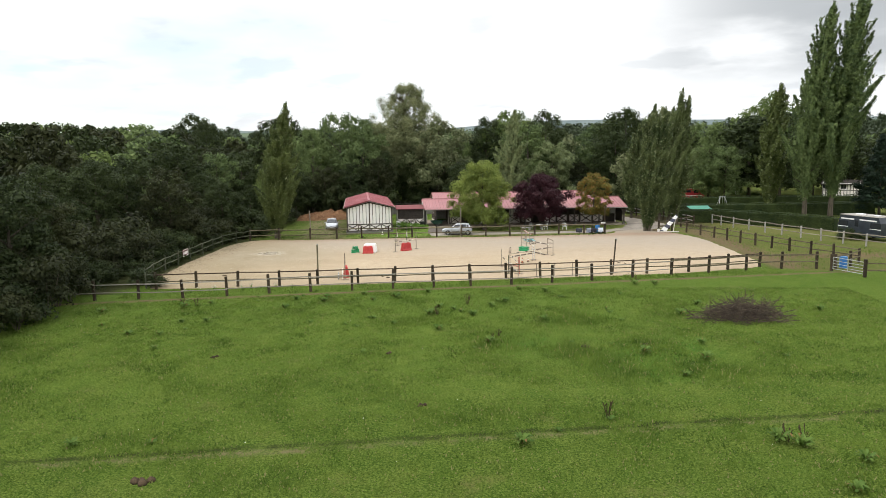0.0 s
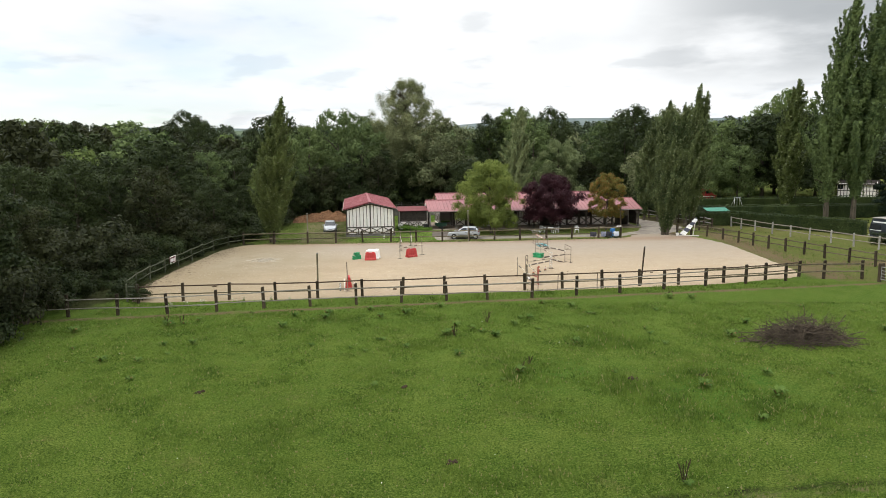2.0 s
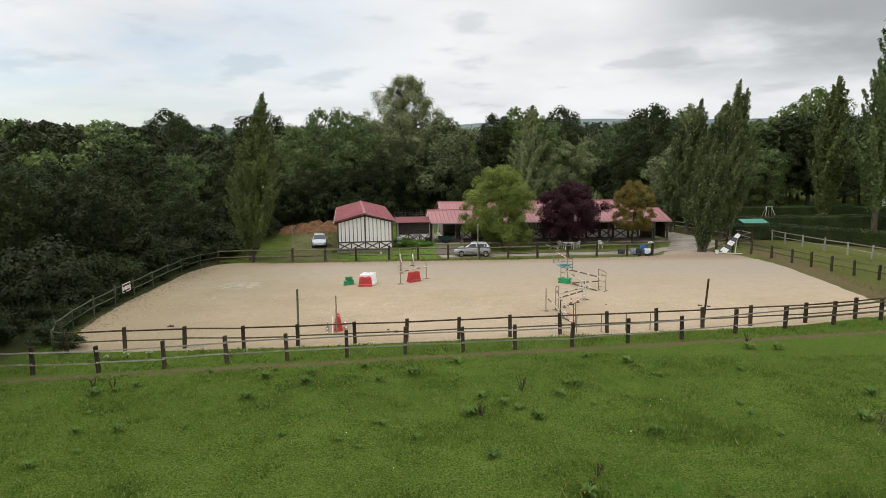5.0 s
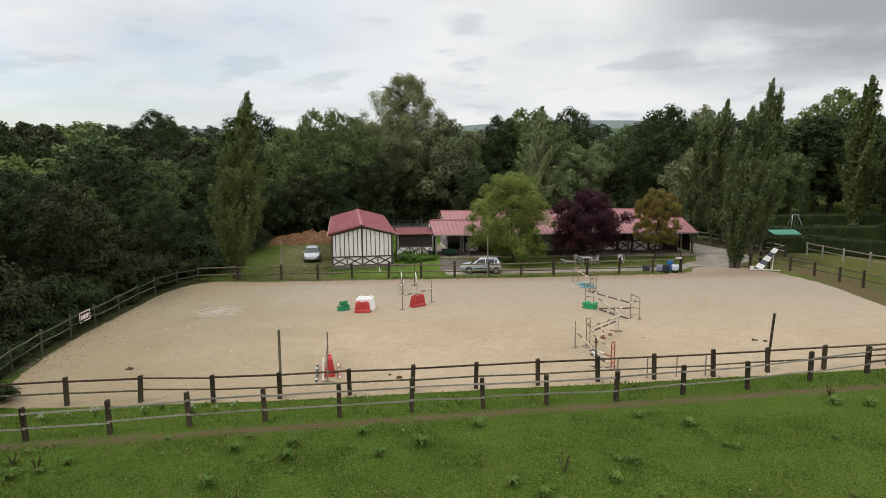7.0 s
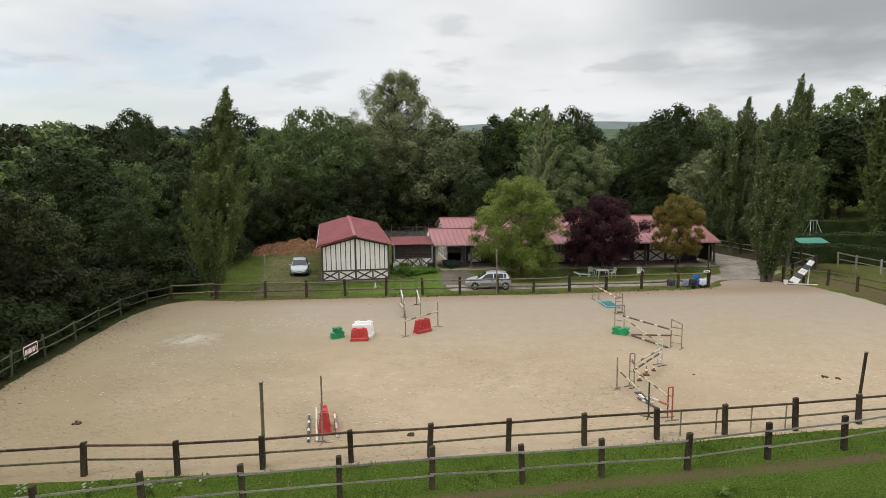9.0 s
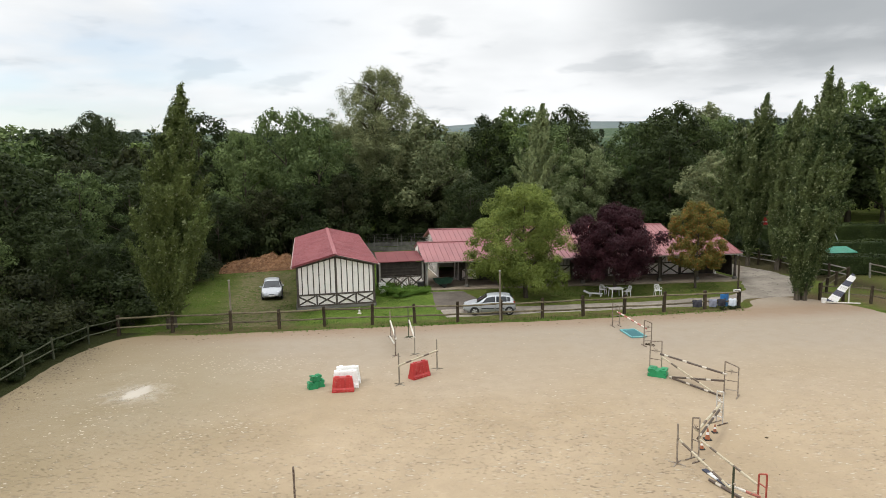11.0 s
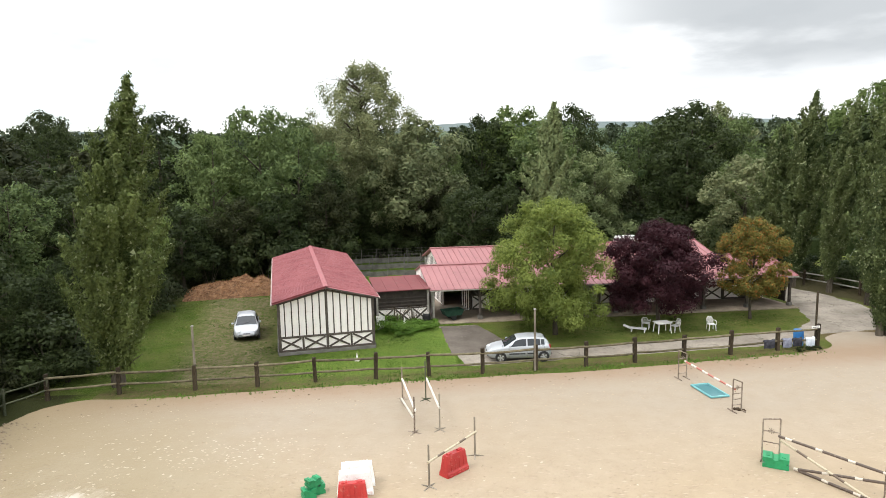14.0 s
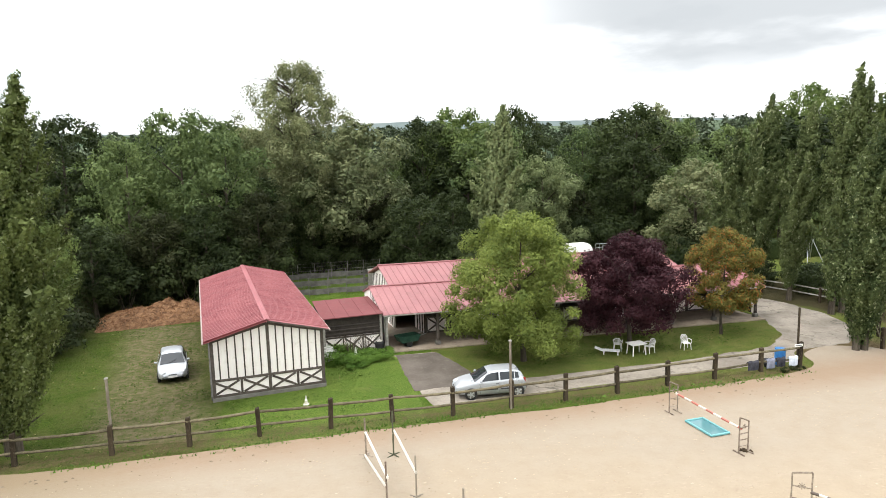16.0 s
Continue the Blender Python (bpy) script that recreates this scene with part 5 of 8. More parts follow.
def build_stables():
    L = 27.15
    t = thing("stable_block", "half-timbered stable row with bright red metal roofs", "stable", pose(-4.25, 71.55, 0, 0, 0, 3.2))
    # front canopy roof
    ez, rz, run = 2.42, 3.62, 3.5
    part("front_roof", ribbed_slope(L + 0.6, run, rz - ez, 0.47, 0.09, 0.045), ROOF_BRIGHT, t, m=Matrix.Translation((-0.3, -0.42, ez)))
    part("rear_slope", ribbed_slope(L + 0.6, 2.0, rz - 2.95, 0.47, 0.09, 0.045), ROOF_BRIGHT, t, m=Matrix.Translation((L + 0.3, -0.42 + run + 2.0, 2.95)) @ Matrix.Rotation(math.pi, 4, "Z"))
    part("ridge_cap", Geo().tube([(-0.32, -0.42 + run, rz + 0.03), (L + 0.32, -0.42 + run, rz + 0.03)], 0.07, 8), ROOF_BRIGHT, t)
    part("fascia", Geo().box((L / 2, -0.44, ez - 0.07), (L + 0.6, 0.03, 0.09), 0.008), GREY_RAIL, t, "pale eaves board")
    # rear roof, higher and set back
    x0, x1 = 1.6, 24.6
    part("rear_roof", ribbed_slope(x1 - x0, 3.4, 1.1, 0.47, 0.09, 0.045), ROOF_BRIGHT, t, m=Matrix.Translation((x0, 4.7, 3.12)))
    part("rear_roof", ribbed_slope(x1 - x0, 3.4, 1.1, 0.47, 0.09, 0.045), ROOF_BRIGHT, t, m=Matrix.Translation((x1, 11.5, 3.12)) @ Matrix.Rotation(math.pi, 4, "Z"))
    part("ridge_cap", Geo().tube([(x0 - 0.02, 8.1, 4.25), (x1 + 0.02, 8.1, 4.25)], 0.07, 8), ROOF_BRIGHT, t)
    turn = Matrix.Rotation(radians(90), 4, "Z")
    for x in (x0 + 0.35, x1 - 0.35):
        part("gable_wall", Geo().prism([(5.2, 0.0), (11.0, 0.0), (11.0, 3.1), (8.1, 4.08), (5.2, 3.2)], 0.14, Matrix.Translation((x, 0, 0)) @ turn), RENDER_WHITE, t)
    for k in range(12):
        yy = 5.4 + 0.48 * k
        timber((x0 + 0.27, yy, 0.2), (x0 + 0.27, yy, 3.25 + 0.3 * (1 - abs(yy - 8.1) / 3)), 0.07, 0.04, t)
    part("rear_wall", Geo().box(((x0 + x1) / 2, 11.0, 1.6), (x1 - x0 - 0.9, 0.14, 3.1)), RENDER_WHITE, t)
    # gable boards of the canopy
    part("gable_boards", Geo().prism([(-0.32, ez - 0.02), (3.08, rz - 0.09), (5.0, 3.0), (5.0, 2.5), (3.0, 2.5), (-0.3, 2.3)], 0.06, Matrix.Translation((-0.16, 0, 0)) @ turn), RENDER_WHITE, t, "white boarded gable")
    for k in range(9):
        yy = 0.1 + 0.36 * k
        timber((-0.205, yy, 2.36), (-0.205, yy, ez + yy * 0.34), 0.05, 0.03, t)
    timber((-0.23, 3.15, rz + 0.0), (-0.23, 5.1, 2.98), 0.14, 0.05, t, BOARD_DARK, "verge_board")
    # side panel at the yard corner
    part("side_panel", Geo().box((-0.02, 1.35, 1.18), (0.1, 2.3, 2.36)), RENDER_WHITE, t)
    for yy in (0.75, 1.35, 1.95, 2.45):
        timber((-0.085, yy, 0.05), (-0.085, yy, 2.3), 0.09, 0.04, t)
    # canopy posts, on stone feet
    for k in range(9):
        x = 0.03 + k * (L - 0.06) / 8
        post = Geo().box((0, 0, 1.2), (0.17, 0.17, 2.4), 0.02)
        p = part("canopy_post", post, GREY_RAIL if k == 0 else TIMBER, t, m=pose(x, 0.05, 0.0))
        if k:
            part("foot", Geo().box((0, 0, 0.2), (0.32, 0.32, 0.28), 0.04), PLINTH, p)
            for s in (-1, 1):
                b = Geo().tube([(s * 0.08, 0, 1.75), (s * 0.55, 0, 2.34)], 0.055, 6)
                part("brace", b, TIMBER, p)
    part("wall_plate", Geo().box((L / 2, 0.05, 2.46), (L, 0.15, 0.14), 0.015), TIMBER, t)
    part("apron", Geo().box((L / 2 - 0.1, 1.2, 0.03), (L + 0.6, 3.9, 0.1), 0.02), DUSTY, t, "dusty tan concrete apron")
    part("yard_floor", Geo().box((1.9, 6.2, 0.02), (4.6, 6.0, 0.08), 0.02), DUSTY, t, "bare dusty earth of the yard")
    # stable fronts under the canopy
    yw = 3.05
    part("box_back_wall", Geo().box((L / 2 + 1.7, 5.1, 1.35), (L - 3.6, 0.12, 2.7)), INSIDE, t)
    part("upper_board", Geo().box((L / 2 + 1.75, yw, 2.82), (L - 3.5, 0.1, 1.0)), BOARD_DARK, t, "dark boards above the stable doors")
    part("inner_side", Geo().box((3.45, 4.1, 1.55), (0.12, 2.2, 3.0)), RENDER_WHITE, t)
    for yy in (3.15, 3.7, 4.3, 4.95):
        timber((3.37, yy, 0.1), (3.37, yy, 2.9), 0.11, 0.05, t)
    part("inner_side", Geo().box((L - 0.1, 4.0, 1.4), (0.14, 2.4, 2.8)), RENDER_WHITE, t)
    timber((L - 0.1, 0.4, 1.3), (L - 0.1, 2.9, 1.3), 1.9, 0.1, t, BOARD_DARK, "end_panel")
    bay = (L - 3.5) / 14
    for k in range(14):
        a = 3.5 + k * bay
        b = a + bay
        timber((a, yw - 0.01, 0.08), (a, yw - 0.01, 2.4), 0.15, 0.14, t, TIMBER, "door_post")
        if k % 3 == 2:
            part("wall_panel", Geo().box(((a + b) / 2, yw + 0.02, 1.25), (bay - 0.15, 0.1, 2.3)), RENDER_WHITE, t, "white timbered panel")
            for j in range(1, 5):
                timber((a + bay * j / 5, yw - 0.045, 1.25), (a + bay * j / 5, yw - 0.045, 2.38), 0.07, 0.04, t)
            timber((a + 0.08, yw - 0.047, 1.18), (b - 0.08, yw - 0.047, 1.18), 0.1, 0.045, t)
            cross_panel(a + 0.1, b - 0.1, 0.15, 1.12, yw - 0.045, t, 0.12)
        elif k % 3 == 0 or k in (4, 10):
            d = part("half_door", Geo().box(((a + b) / 2, yw, 0.66), (bay - 0.18, 0.06, 1.16), 0.01), RENDER_WHITE, t, "white half door with dark cross")
            for z in (0.14, 1.2):
                part("frame", Geo().box(((a + b) / 2, yw - 0.035, z), (bay - 0.18, 0.05, 0.11), 0.008), TIMBER, d)
            for x in (a + 0.14, b - 0.14):
                part("frame", Geo().box((x, yw - 0.033, 0.67), (0.1, 0.05, 0.95), 0.008), TIMBER, d)
            e = 0.22
            for s in (-1, 1):
                va, vb = Vector((a + e, yw - 0.037 + s * 0.004, 0.67 - s * 0.45)), Vector((b - e, yw - 0.037 + s * 0.004, 0.67 + s * 0.45))
                ang = math.atan2(vb.z - va.z, vb.x - va.x)
                part("cross_brace", Geo().box((0, 0, 0), ((vb - va).length, 0.045, 0.11), 0.006), TIMBER, d, m=Matrix.Translation((va + vb) / 2) @ Matrix.Rotation(-ang, 4, "Y"))
        else:
            part("board_panel", Geo().box(((a + b) / 2, yw + 0.01, 0.66), (bay - 0.16, 0.08, 1.16), 0.01), BOARD_DARK, t)
    # the block stands a little out of square
    skew = Matrix(((1, -0.14, 0, 0), (0, 1, 0, 0), (0, 0, 1, 0), (0, 0, 0, 1)))
    for ob in t.children_recursive:
        m = ob.matrix_basis.copy()
        up = ob.parent
        while up != t:
            m = up.matrix_basis @ m
            up = up.parent
        ob.data.transform(m.inverted() @ skew @ m)


build_stables()


def build_lean_to():
    t = thing("lean_to", "low store with a stained red roof between shed and stables", "store", pose(-8.25, 70.75, 0, 0, 0, 9.5))
    W, D = 3.75, 4.4
    part("roof", ribbed_slope(W + 0.2, D, 0.25, 0.9, 0.06, 0.02), ROOF_DULL, t, m=Matrix.Translation((-0.1, -0.25, 2.56)))
    part("low_wall", Geo().box((W / 2, 0.1, 0.62), (W - 0.1, 0.14, 1.24)), RENDER_WHITE, t)
    part("upper_board", Geo().box((W / 2, 0.1, 1.84), (W - 0.1, 0.06, 1.16)), BOARD_DARK, t)
    for z in (1.42, 1.66, 1.92):
        part("shelf_board", Geo().box((W / 2, 0.03, z), (W - 0.2, 0.05, 0.1), 0.01), BOARD_DARK, t)
    for x in (0.05, W - 0.05):
        part("post", Geo().box((x, 0.0, 1.26), (0.15, 0.15, 2.52), 0.015), GREY_RAIL, t)
    part("side_wall", Geo().box((0.07, D / 2, 1.26), (0.1, D - 0.4, 2.52)), BOARD_DARK, t)
    part("back_wall", Geo().box((W / 2, D - 0.4, 1.25), (W - 0.3, 0.1, 2.5)), BOARD_DARK, t)
    timber((0.12, 0.015, 1.2), (W - 0.12, 0.015, 1.2), 0.1, 0.04, t)
    timber((0.12, 0.015, 0.16), (W - 0.12, 0.015, 0.16), 0.1, 0.04, t)
    for k in range(1, 3):
        timber((W * k / 3, 0.013, 0.2), (W * k / 3, 0.013, 1.15), 0.09, 0.04, t)
    for k in range(3):
        cross_panel(W * k / 3 + 0.08, W * (k + 1) / 3 - 0.08, 0.2, 1.14, 0.016, t)


build_lean_to()


# ---- fences ----
def post_mesh(name, w, d, h, material, round_=False):
    g = Geo()
    if round_:
        g.tube([(0, 0, -0.1), (0, 0, h * 0.5), (0.008, 0, h - 0.03), (0.008, 0, h)], [w / 2 * 1.06, w / 2, w / 2 * 0.97, w / 2 * 0.8], 9)
    else:
        g.box((0, 0, h / 2 - 0.05), (w, d, h + 0.1), 0.018)
        for v in range(len(g.v)):
            x, y, z = g.v[v]
            g.v[v] = (x + 0.012 * math.sin(z * 9 + x * 40), y + 0.01 * math.cos(z * 7 + y * 30), z + (0.03 * x / w if z > h * 0.9 else 0))
    return g.mesh(name, material)


def fence(name, label, pts, post, rails, jitter=0.03, yaw=0.0, skip=(), kinds=None):
    """Posts at the points; rails (height, thickness, depth, material, round, side) between them."""
    t = thing(name, label, "fence")
    q = random.Random(len(pts) * 7 + int(pts[0][0] * 10))
    for i, (x, y) in enumerate(pts):
        part("post", post, None, t, m=pose(x, y, 0, q.uniform(-2.2, 2.2), q.uniform(-2.2, 2.2), yaw + q.uniform(-6, 6)) @ Matrix.Diagonal((1, 1, q.uniform(0.94, 1.05), 1)))
    for i in range(len(pts) - 1):
        if i in skip:
            continue
        a, b = Vector((*pts[i], 0)), Vector((*pts[i + 1], 0))
        d = (b - a).normalized()
        n = Vector((-d.y, d.x, 0))
        for z, th, dp, mat_, rd, side in rails:
            o = n * side
            bar_between(a + o - d * 0.06 + Vector((0, 0, z + q.uniform(-jitter, jitter))), b + o + d * 0.06 + Vector((0, 0, z + q.uniform(-jitter, jitter))), dp if not rd else th, th, mat_, "rail", t,
                        round_=rd, sag=0.03 if rd else 0.0, bevel=min(dp, th) * 0.2)
    return t


SLEEPER_F = post_mesh("post", 0.20, 0.17, 1.40, SLEEPER)
SLEEPER_B = post_mesh("post", 0.20, 0.17, 1.30, SLEEPER)
FAR_POST = post_mesh("post", 0.22, 0.2, 1.42, SLEEPER)
SIDE_POST = post_mesh("post", 0.17, 0.17, 1.30, SLEEPER)
GREEN_POST = post_mesh("post", 0.13, 0.13, 1.30, GREEN_RAIL, True)
GREY_POST = post_mesh("post", 0.13, 0.13, 1.35, GREY_RAIL)

FRONT = [(-26.2, 24.0), (-23.2, 24.5), (-20.24, 25.0), (-17.18, 25.4), (-14.23, 26.1), (-11.4, 26.95), (-8.48, 27.55), (-5.5, 28.08), (-2.55, 28.75), (0.48, 29.2), (3.22, 29.69), (6.28, 30.22), (9.42, 31.07),
         (12.55, 31.85), (15.88, 33.0), (19.2, 34.3), (22.4, 35.2), (25.76, 36.3), (28.87, 37.0), (31.64, 36.9)]
fence("meadow_fence", "row of dark sleeper posts with pale flat tape", FRONT[:16], SLEEPER_F,
      [(1.12, 0.075, 0.014, TAPE, False, -0.1), (0.52, 0.065, 0.014, TAPE, False, -0.1)], 0.04, 11)
fence("meadow_fence", "sleeper posts with weathered wooden rails near the gate", FRONT[15:], SLEEPER_F,
      [(1.18, 0.11, 0.05, RAIL, False, -0.1), (0.62, 0.11, 0.05, RAIL, False, -0.1)], 0.03, 11)
NEAR = [(-20.7, 28.4), (-17.8, 28.97), (-14.72, 29.45), (-11.48, 29.6), (-8.62, 30.05), (-5.56, 30.59), (-2.75, 31.07), (0.15, 31.6), (3.05, 32.1), (5.93, 32.67), (8.66, 33.06), (11.59, 33.54), (14.44, 34.23),
        (17.37, 34.73), (20.9, 35.5), (24.39, 36.6), (27.44, 37.9)]
fence("arena_fence", "dark sleeper posts with brown wooden rails by the sand", NEAR, SLEEPER_B,
      [(1.13, 0.085, 0.06, DARK_RAIL, False, 0.0), (0.55, 0.075, 0.05, RAIL, False, 0.09)], 0.03, 10)
FAR = [(-24.2, 57.9), (-20.9, 58.5), (-17.1, 58.75), (-13.9, 58.95), (-10.93, 59.4), (-7.71, 59.6), (-4.81, 59.7), (-1.87, 59.85), (1.11, 60.2), (4.02, 60.5), (6.94, 60.9), (9.94, 61.35), (12.87, 61.75), (15.99, 62.3), (18.51, 62.5)]
fence("arena_fence", "stout dark posts with two round wooden rails", FAR, FAR_POST,
      [(1.17, 0.13, 0.13, RAIL, True, -0.03), (0.55, 0.12, 0.12, RAIL, True, -0.03)], 0.04, 6)
LEFT = [(-24.2, 57.9), (-25.2, 56.0), (-25.6, 52.9), (-25.4, 49.8), (-25.05, 46.5), (-24.85, 43.2), (-24.55, 40.0), (-24.2, 36.8), (-23.5, 33.4), (-22.7, 30.6), (-21.7, 28.8), (-20.7, 28.4)]
fence("arena_fence", "mossy grey-green post and rail fence under the trees", LEFT, GREEN_POST,
      [(1.12, 0.085, 0.085, GREEN_RAIL, True, 0.0), (0.6, 0.08, 0.08, GREEN_RAIL, True, 0.0)], 0.05)
SIDE = [(25.4, 64.3), (26.9, 63.9), (28.4, 63.0), (29.3, 60.4), (30.0, 57.7), (30.65, 55.4), (31.3, 53.2), (32.1, 51.2), (32.95, 49.2), (33.7, 46.9), (34.6, 44.5), (35.6, 42.3), (36.6, 40.0), (35.0, 38.2), (33.0, 36.6)]
fence("paddock_fence", "dark posts with two brown rails along the paddock", SIDE, SIDE_POST,
      [(1.1, 0.1, 0.05, RAIL, False, 0.08), (0.58, 0.1, 0.05, RAIL, False, 0.08)], 0.03, 15)
fence("paddock_fence", "old grey rail fence below the clipped hedge", [(34.6, 72.9), (35.0, 70.6), (35.65, 67.9), (36.5, 65.0), (37.4, 62.3), (38.2, 59.6), (39.15, 56.9), (40.15, 54.4), (41.25, 52.0), (42.4, 49.8), (43.6, 47.6), (44.8, 45.4)], GREY_POST,
      [(1.18, 0.10, 0.05, POLE_WOOD, False, 0.08), (0.62, 0.08, 0.05, POLE_WOOD, False, 0.08)], 0.03, 20)
fence("lane_fence", "plain wooden rail fence beside the lane", [(25.4, 64.3), (27.3, 66.8), (29.4, 69.1), (31.6, 71.2)], SIDE_POST, [(1.1, 0.1, 0.05, RAIL, False, 0.08), (0.58, 0.1, 0.05, RAIL, False, 0.08)], 0.03, 15)
fence("lane_fence", "grey rail fence behind the lane", [(25.6, 88.0), (26.9, 84.6), (28.4, 80.6), (29.4, 78.3), (30.3, 76.0), (31.3, 73.4), (31.6, 71.2)], SIDE_POST, [(1.1, 0.1, 0.05, GREY_RAIL, False, 0.08), (0.58, 0.1, 0.05, GREY_RAIL, False, 0.08)], 0.03, 15)
fence("paddock_fence", "old wooden rails running out beyond the gate", [(33.4, 33.0), (36.6, 32.0), (40, 31.0), (44, 30.0)], SIDE_POST, [(1.1, 0.09, 0.05, RAIL, False, 0.08), (0.58, 0.09, 0.05, RAIL, False, 0.08)], 0.03, 15)


def field_gate():
    a, b = Vector((32.3, 35.8, 0)), Vector((33.4, 33.05, 0))
    t = thing("field_gate", "galvanised five-bar metal gate, closed", "gate", Matrix.Translation(a) @ (b - a).to_track_quat("X", "Z").to_matrix().to_4x4())
    w = (b - a).length
    for z in (0.22, 0.42, 0.64, 0.88, 1.15):
        part("bar", Geo().tube([(0.12, 0, z), (w - 0.1, 0, z)], 0.022, 7), ZINC, t)
    for x in (0.12, w * 0.5, w - 0.1):
        part("upright", Geo().tube([(x, 0, 0.2), (x, 0, 1.17)], 0.022, 7), ZINC, t)
    for x in (0.0, w + 0.05):
        part("gate_post", Geo().box((x, 0, 0.68), (0.2, 0.2, 1.42), 0.02), SLEEPER, t)


field_gate()


# ---- hedges ----
def hedge(pts, width, h, label, density=95):
    t = thing("hedge", label, "hedge")
    r = np.random.default_rng(int(abs(pts[0][0]) * 10 + h * 3))
    for (ax, ay), (bx, by) in zip(pts, pts[1:]):
        d = Vector((bx - ax, by - ay, 0))
        L = d.length
        rot = Matrix.Rotation(math.atan2(d.y, d.x), 4, "Z")
        m = Matrix.Translation((ax, ay, height(ax, ay))) @ rot
        core = Geo().box((L / 2, 0, h * 0.47), (L + width * 0.7, width * 0.86, h * 0.92), 0.12)
        k = part("core", core, LEAF_HEDGE, t, m=m)
        n = int(density * (L * width + 2 * L * h))
        face = r.choice(3, n, p=np.array([width, h, h]) / (width + 2 * h))
        p = np.empty((n, 3))
        p[:, 0] = r.random(n) * (L + width * 0.8) - width * 0.4
        s = r.random(n)
        p[:, 1] = np.where(face == 0, (s - 0.5) * width, np.where(face == 1, -width / 2, width / 2))
        p[:, 2] = np.where(face == 0, h, r.random(n) * h)
        nn = np.zeros((n, 3))
        nn[:, 2] = face == 0
        nn[:, 1] = np.where(face == 1, -1, np.where(face == 2, 1, 0))
        p += nn * (r.random(n)[:, None] * 0.12 - 0.05) + 0.06 * np.sin(p[:, :1] * 1.7) * nn
        nn = nn + r.normal(size=(n, 3)) * 0.35
        nn /= np.linalg.norm(nn, axis=1)[:, None]
        a = np.cross(nn, r.normal(size=(n, 3)))
        a /= np.linalg.norm(a, axis=1)[:, None]
        b = np.cross(nn, a)
        sz = (0.05 + 0.06 * r.random(n))[:, None]
        v = np.stack([p - a * sz, p + b * sz * 0.7 + nn * sz * 0.3, p + a * sz, p - b * sz * 0.7 + nn * sz * 0.3], 1).reshape(-1, 3)
        part("foliage", leaf_mesh("foliage", v, LEAF_HEDGE), None, t, m=m)
    return t


hedge([(31.0, 74.9), (36.0, 74.4), (41.6, 69.0), (45.6, 63.2)], 1.1, 1.75, "clipped dark green hedge along the paddock", 100)
hedge([(32.4, 82.0), (48, 83.0), (61, 83.8)], 1.2, 1.95, "long level hedge dividing the gardens", 60)
hedge([(35, 95.5), (52, 96.5), (68, 96)], 1.3, 2.15, "tall clipped hedge behind the gardens", 45)
LITTER = []


# ---- things on the sand ----
def jump_pole(a, b, material, label, r=0.05):
    a, b = Vector(a), Vector(b)
    d = b - a
    g = Geo().tube([(-d.length / 2, 0, 0), (-d.length / 4, 0, 0.004), (0, 0, 0), (d.length / 4, 0, -0.004), (d.length / 2, 0, 0)], r, 10)
    return solo("jump_pole", g, material, label, "jump pole", Matrix.Translation((a + b) / 2) @ d.to_track_quat("X", "Z").to_matrix().to_4x4(), "show-jump poles", smooth=False)


def pole_stand(x, y, h, material, label, yaw=0.0, tilt=0.0):
    """Single upright on splayed flat feet, with a cup for the pole."""
    t = thing("jump_stand", label, "jump stand", pose(x, y, 0.03, 0, tilt, yaw), "jump stands")
    part("upright", Geo().box((0, 0, h / 2), (0.06, 0.06, h), 0.012), material, t)
    for k in range(4):
        a = k * math.pi / 2 + 0.6
        part("foot", Geo().box((0.17, 0, 0.03), (0.34, 0.05, 0.045), 0.01), material, t, m=Matrix.Rotation(a, 4, "Z") @ Matrix.Rotation(radians(6), 4, "Y"))
    part("cup", Geo().box((0.0, -0.05, 0.98), (0.08, 0.07, 0.04), 0.01), RUST, t)
    return t


def wing_stand(x, y, yaw, h, label, material, width=0.48, slope=0.22, grid=True, cross=3):
    """Welded wing: two uprights, sloping top, crossbars and a small ornament, on skid feet."""
    t = thing("jump_wing", label, "jump stand", pose(x, y, 0.03, 0, 0, yaw), "jump stands")
    for i, (sx, hh) in enumerate(((-width / 2, h), (width / 2, h - slope))):
        part("upright", Geo().box((sx, 0, hh / 2), (0.05, 0.05, hh), 0.01), material, t)
        part("foot", Geo().box((sx, 0, 0.025), (0.05, 0.62, 0.05), 0.01), RUST, t)
    ang = math.atan2(slope, width)
    part("top_bar", Geo().box((0, 0, h - slope / 2), (math.hypot(width, slope), 0.05, 0.05), 0.01, Matrix.Rotation(ang, 3, "Y")), material, t)
    for k in range(cross):
        part("crossbar", Geo().box((0, 0, 0.3 + k * (h - 0.75) / max(1, cross - 1)), (width - 0.05, 0.035, 0.035), 0.006), material, t)
    if grid:
        g = Geo()
        for k in range(4):
            a = k * math.pi / 4
            g.tube([(-0.12 * math.cos(a), 0, h - 0.42 - 0.12 * math.sin(a)), (0.12 * math.cos(a), 0, h - 0.42 + 0.12 * math.sin(a))], 0.012, 5)
        part("ornament", g, material, t)
    return t


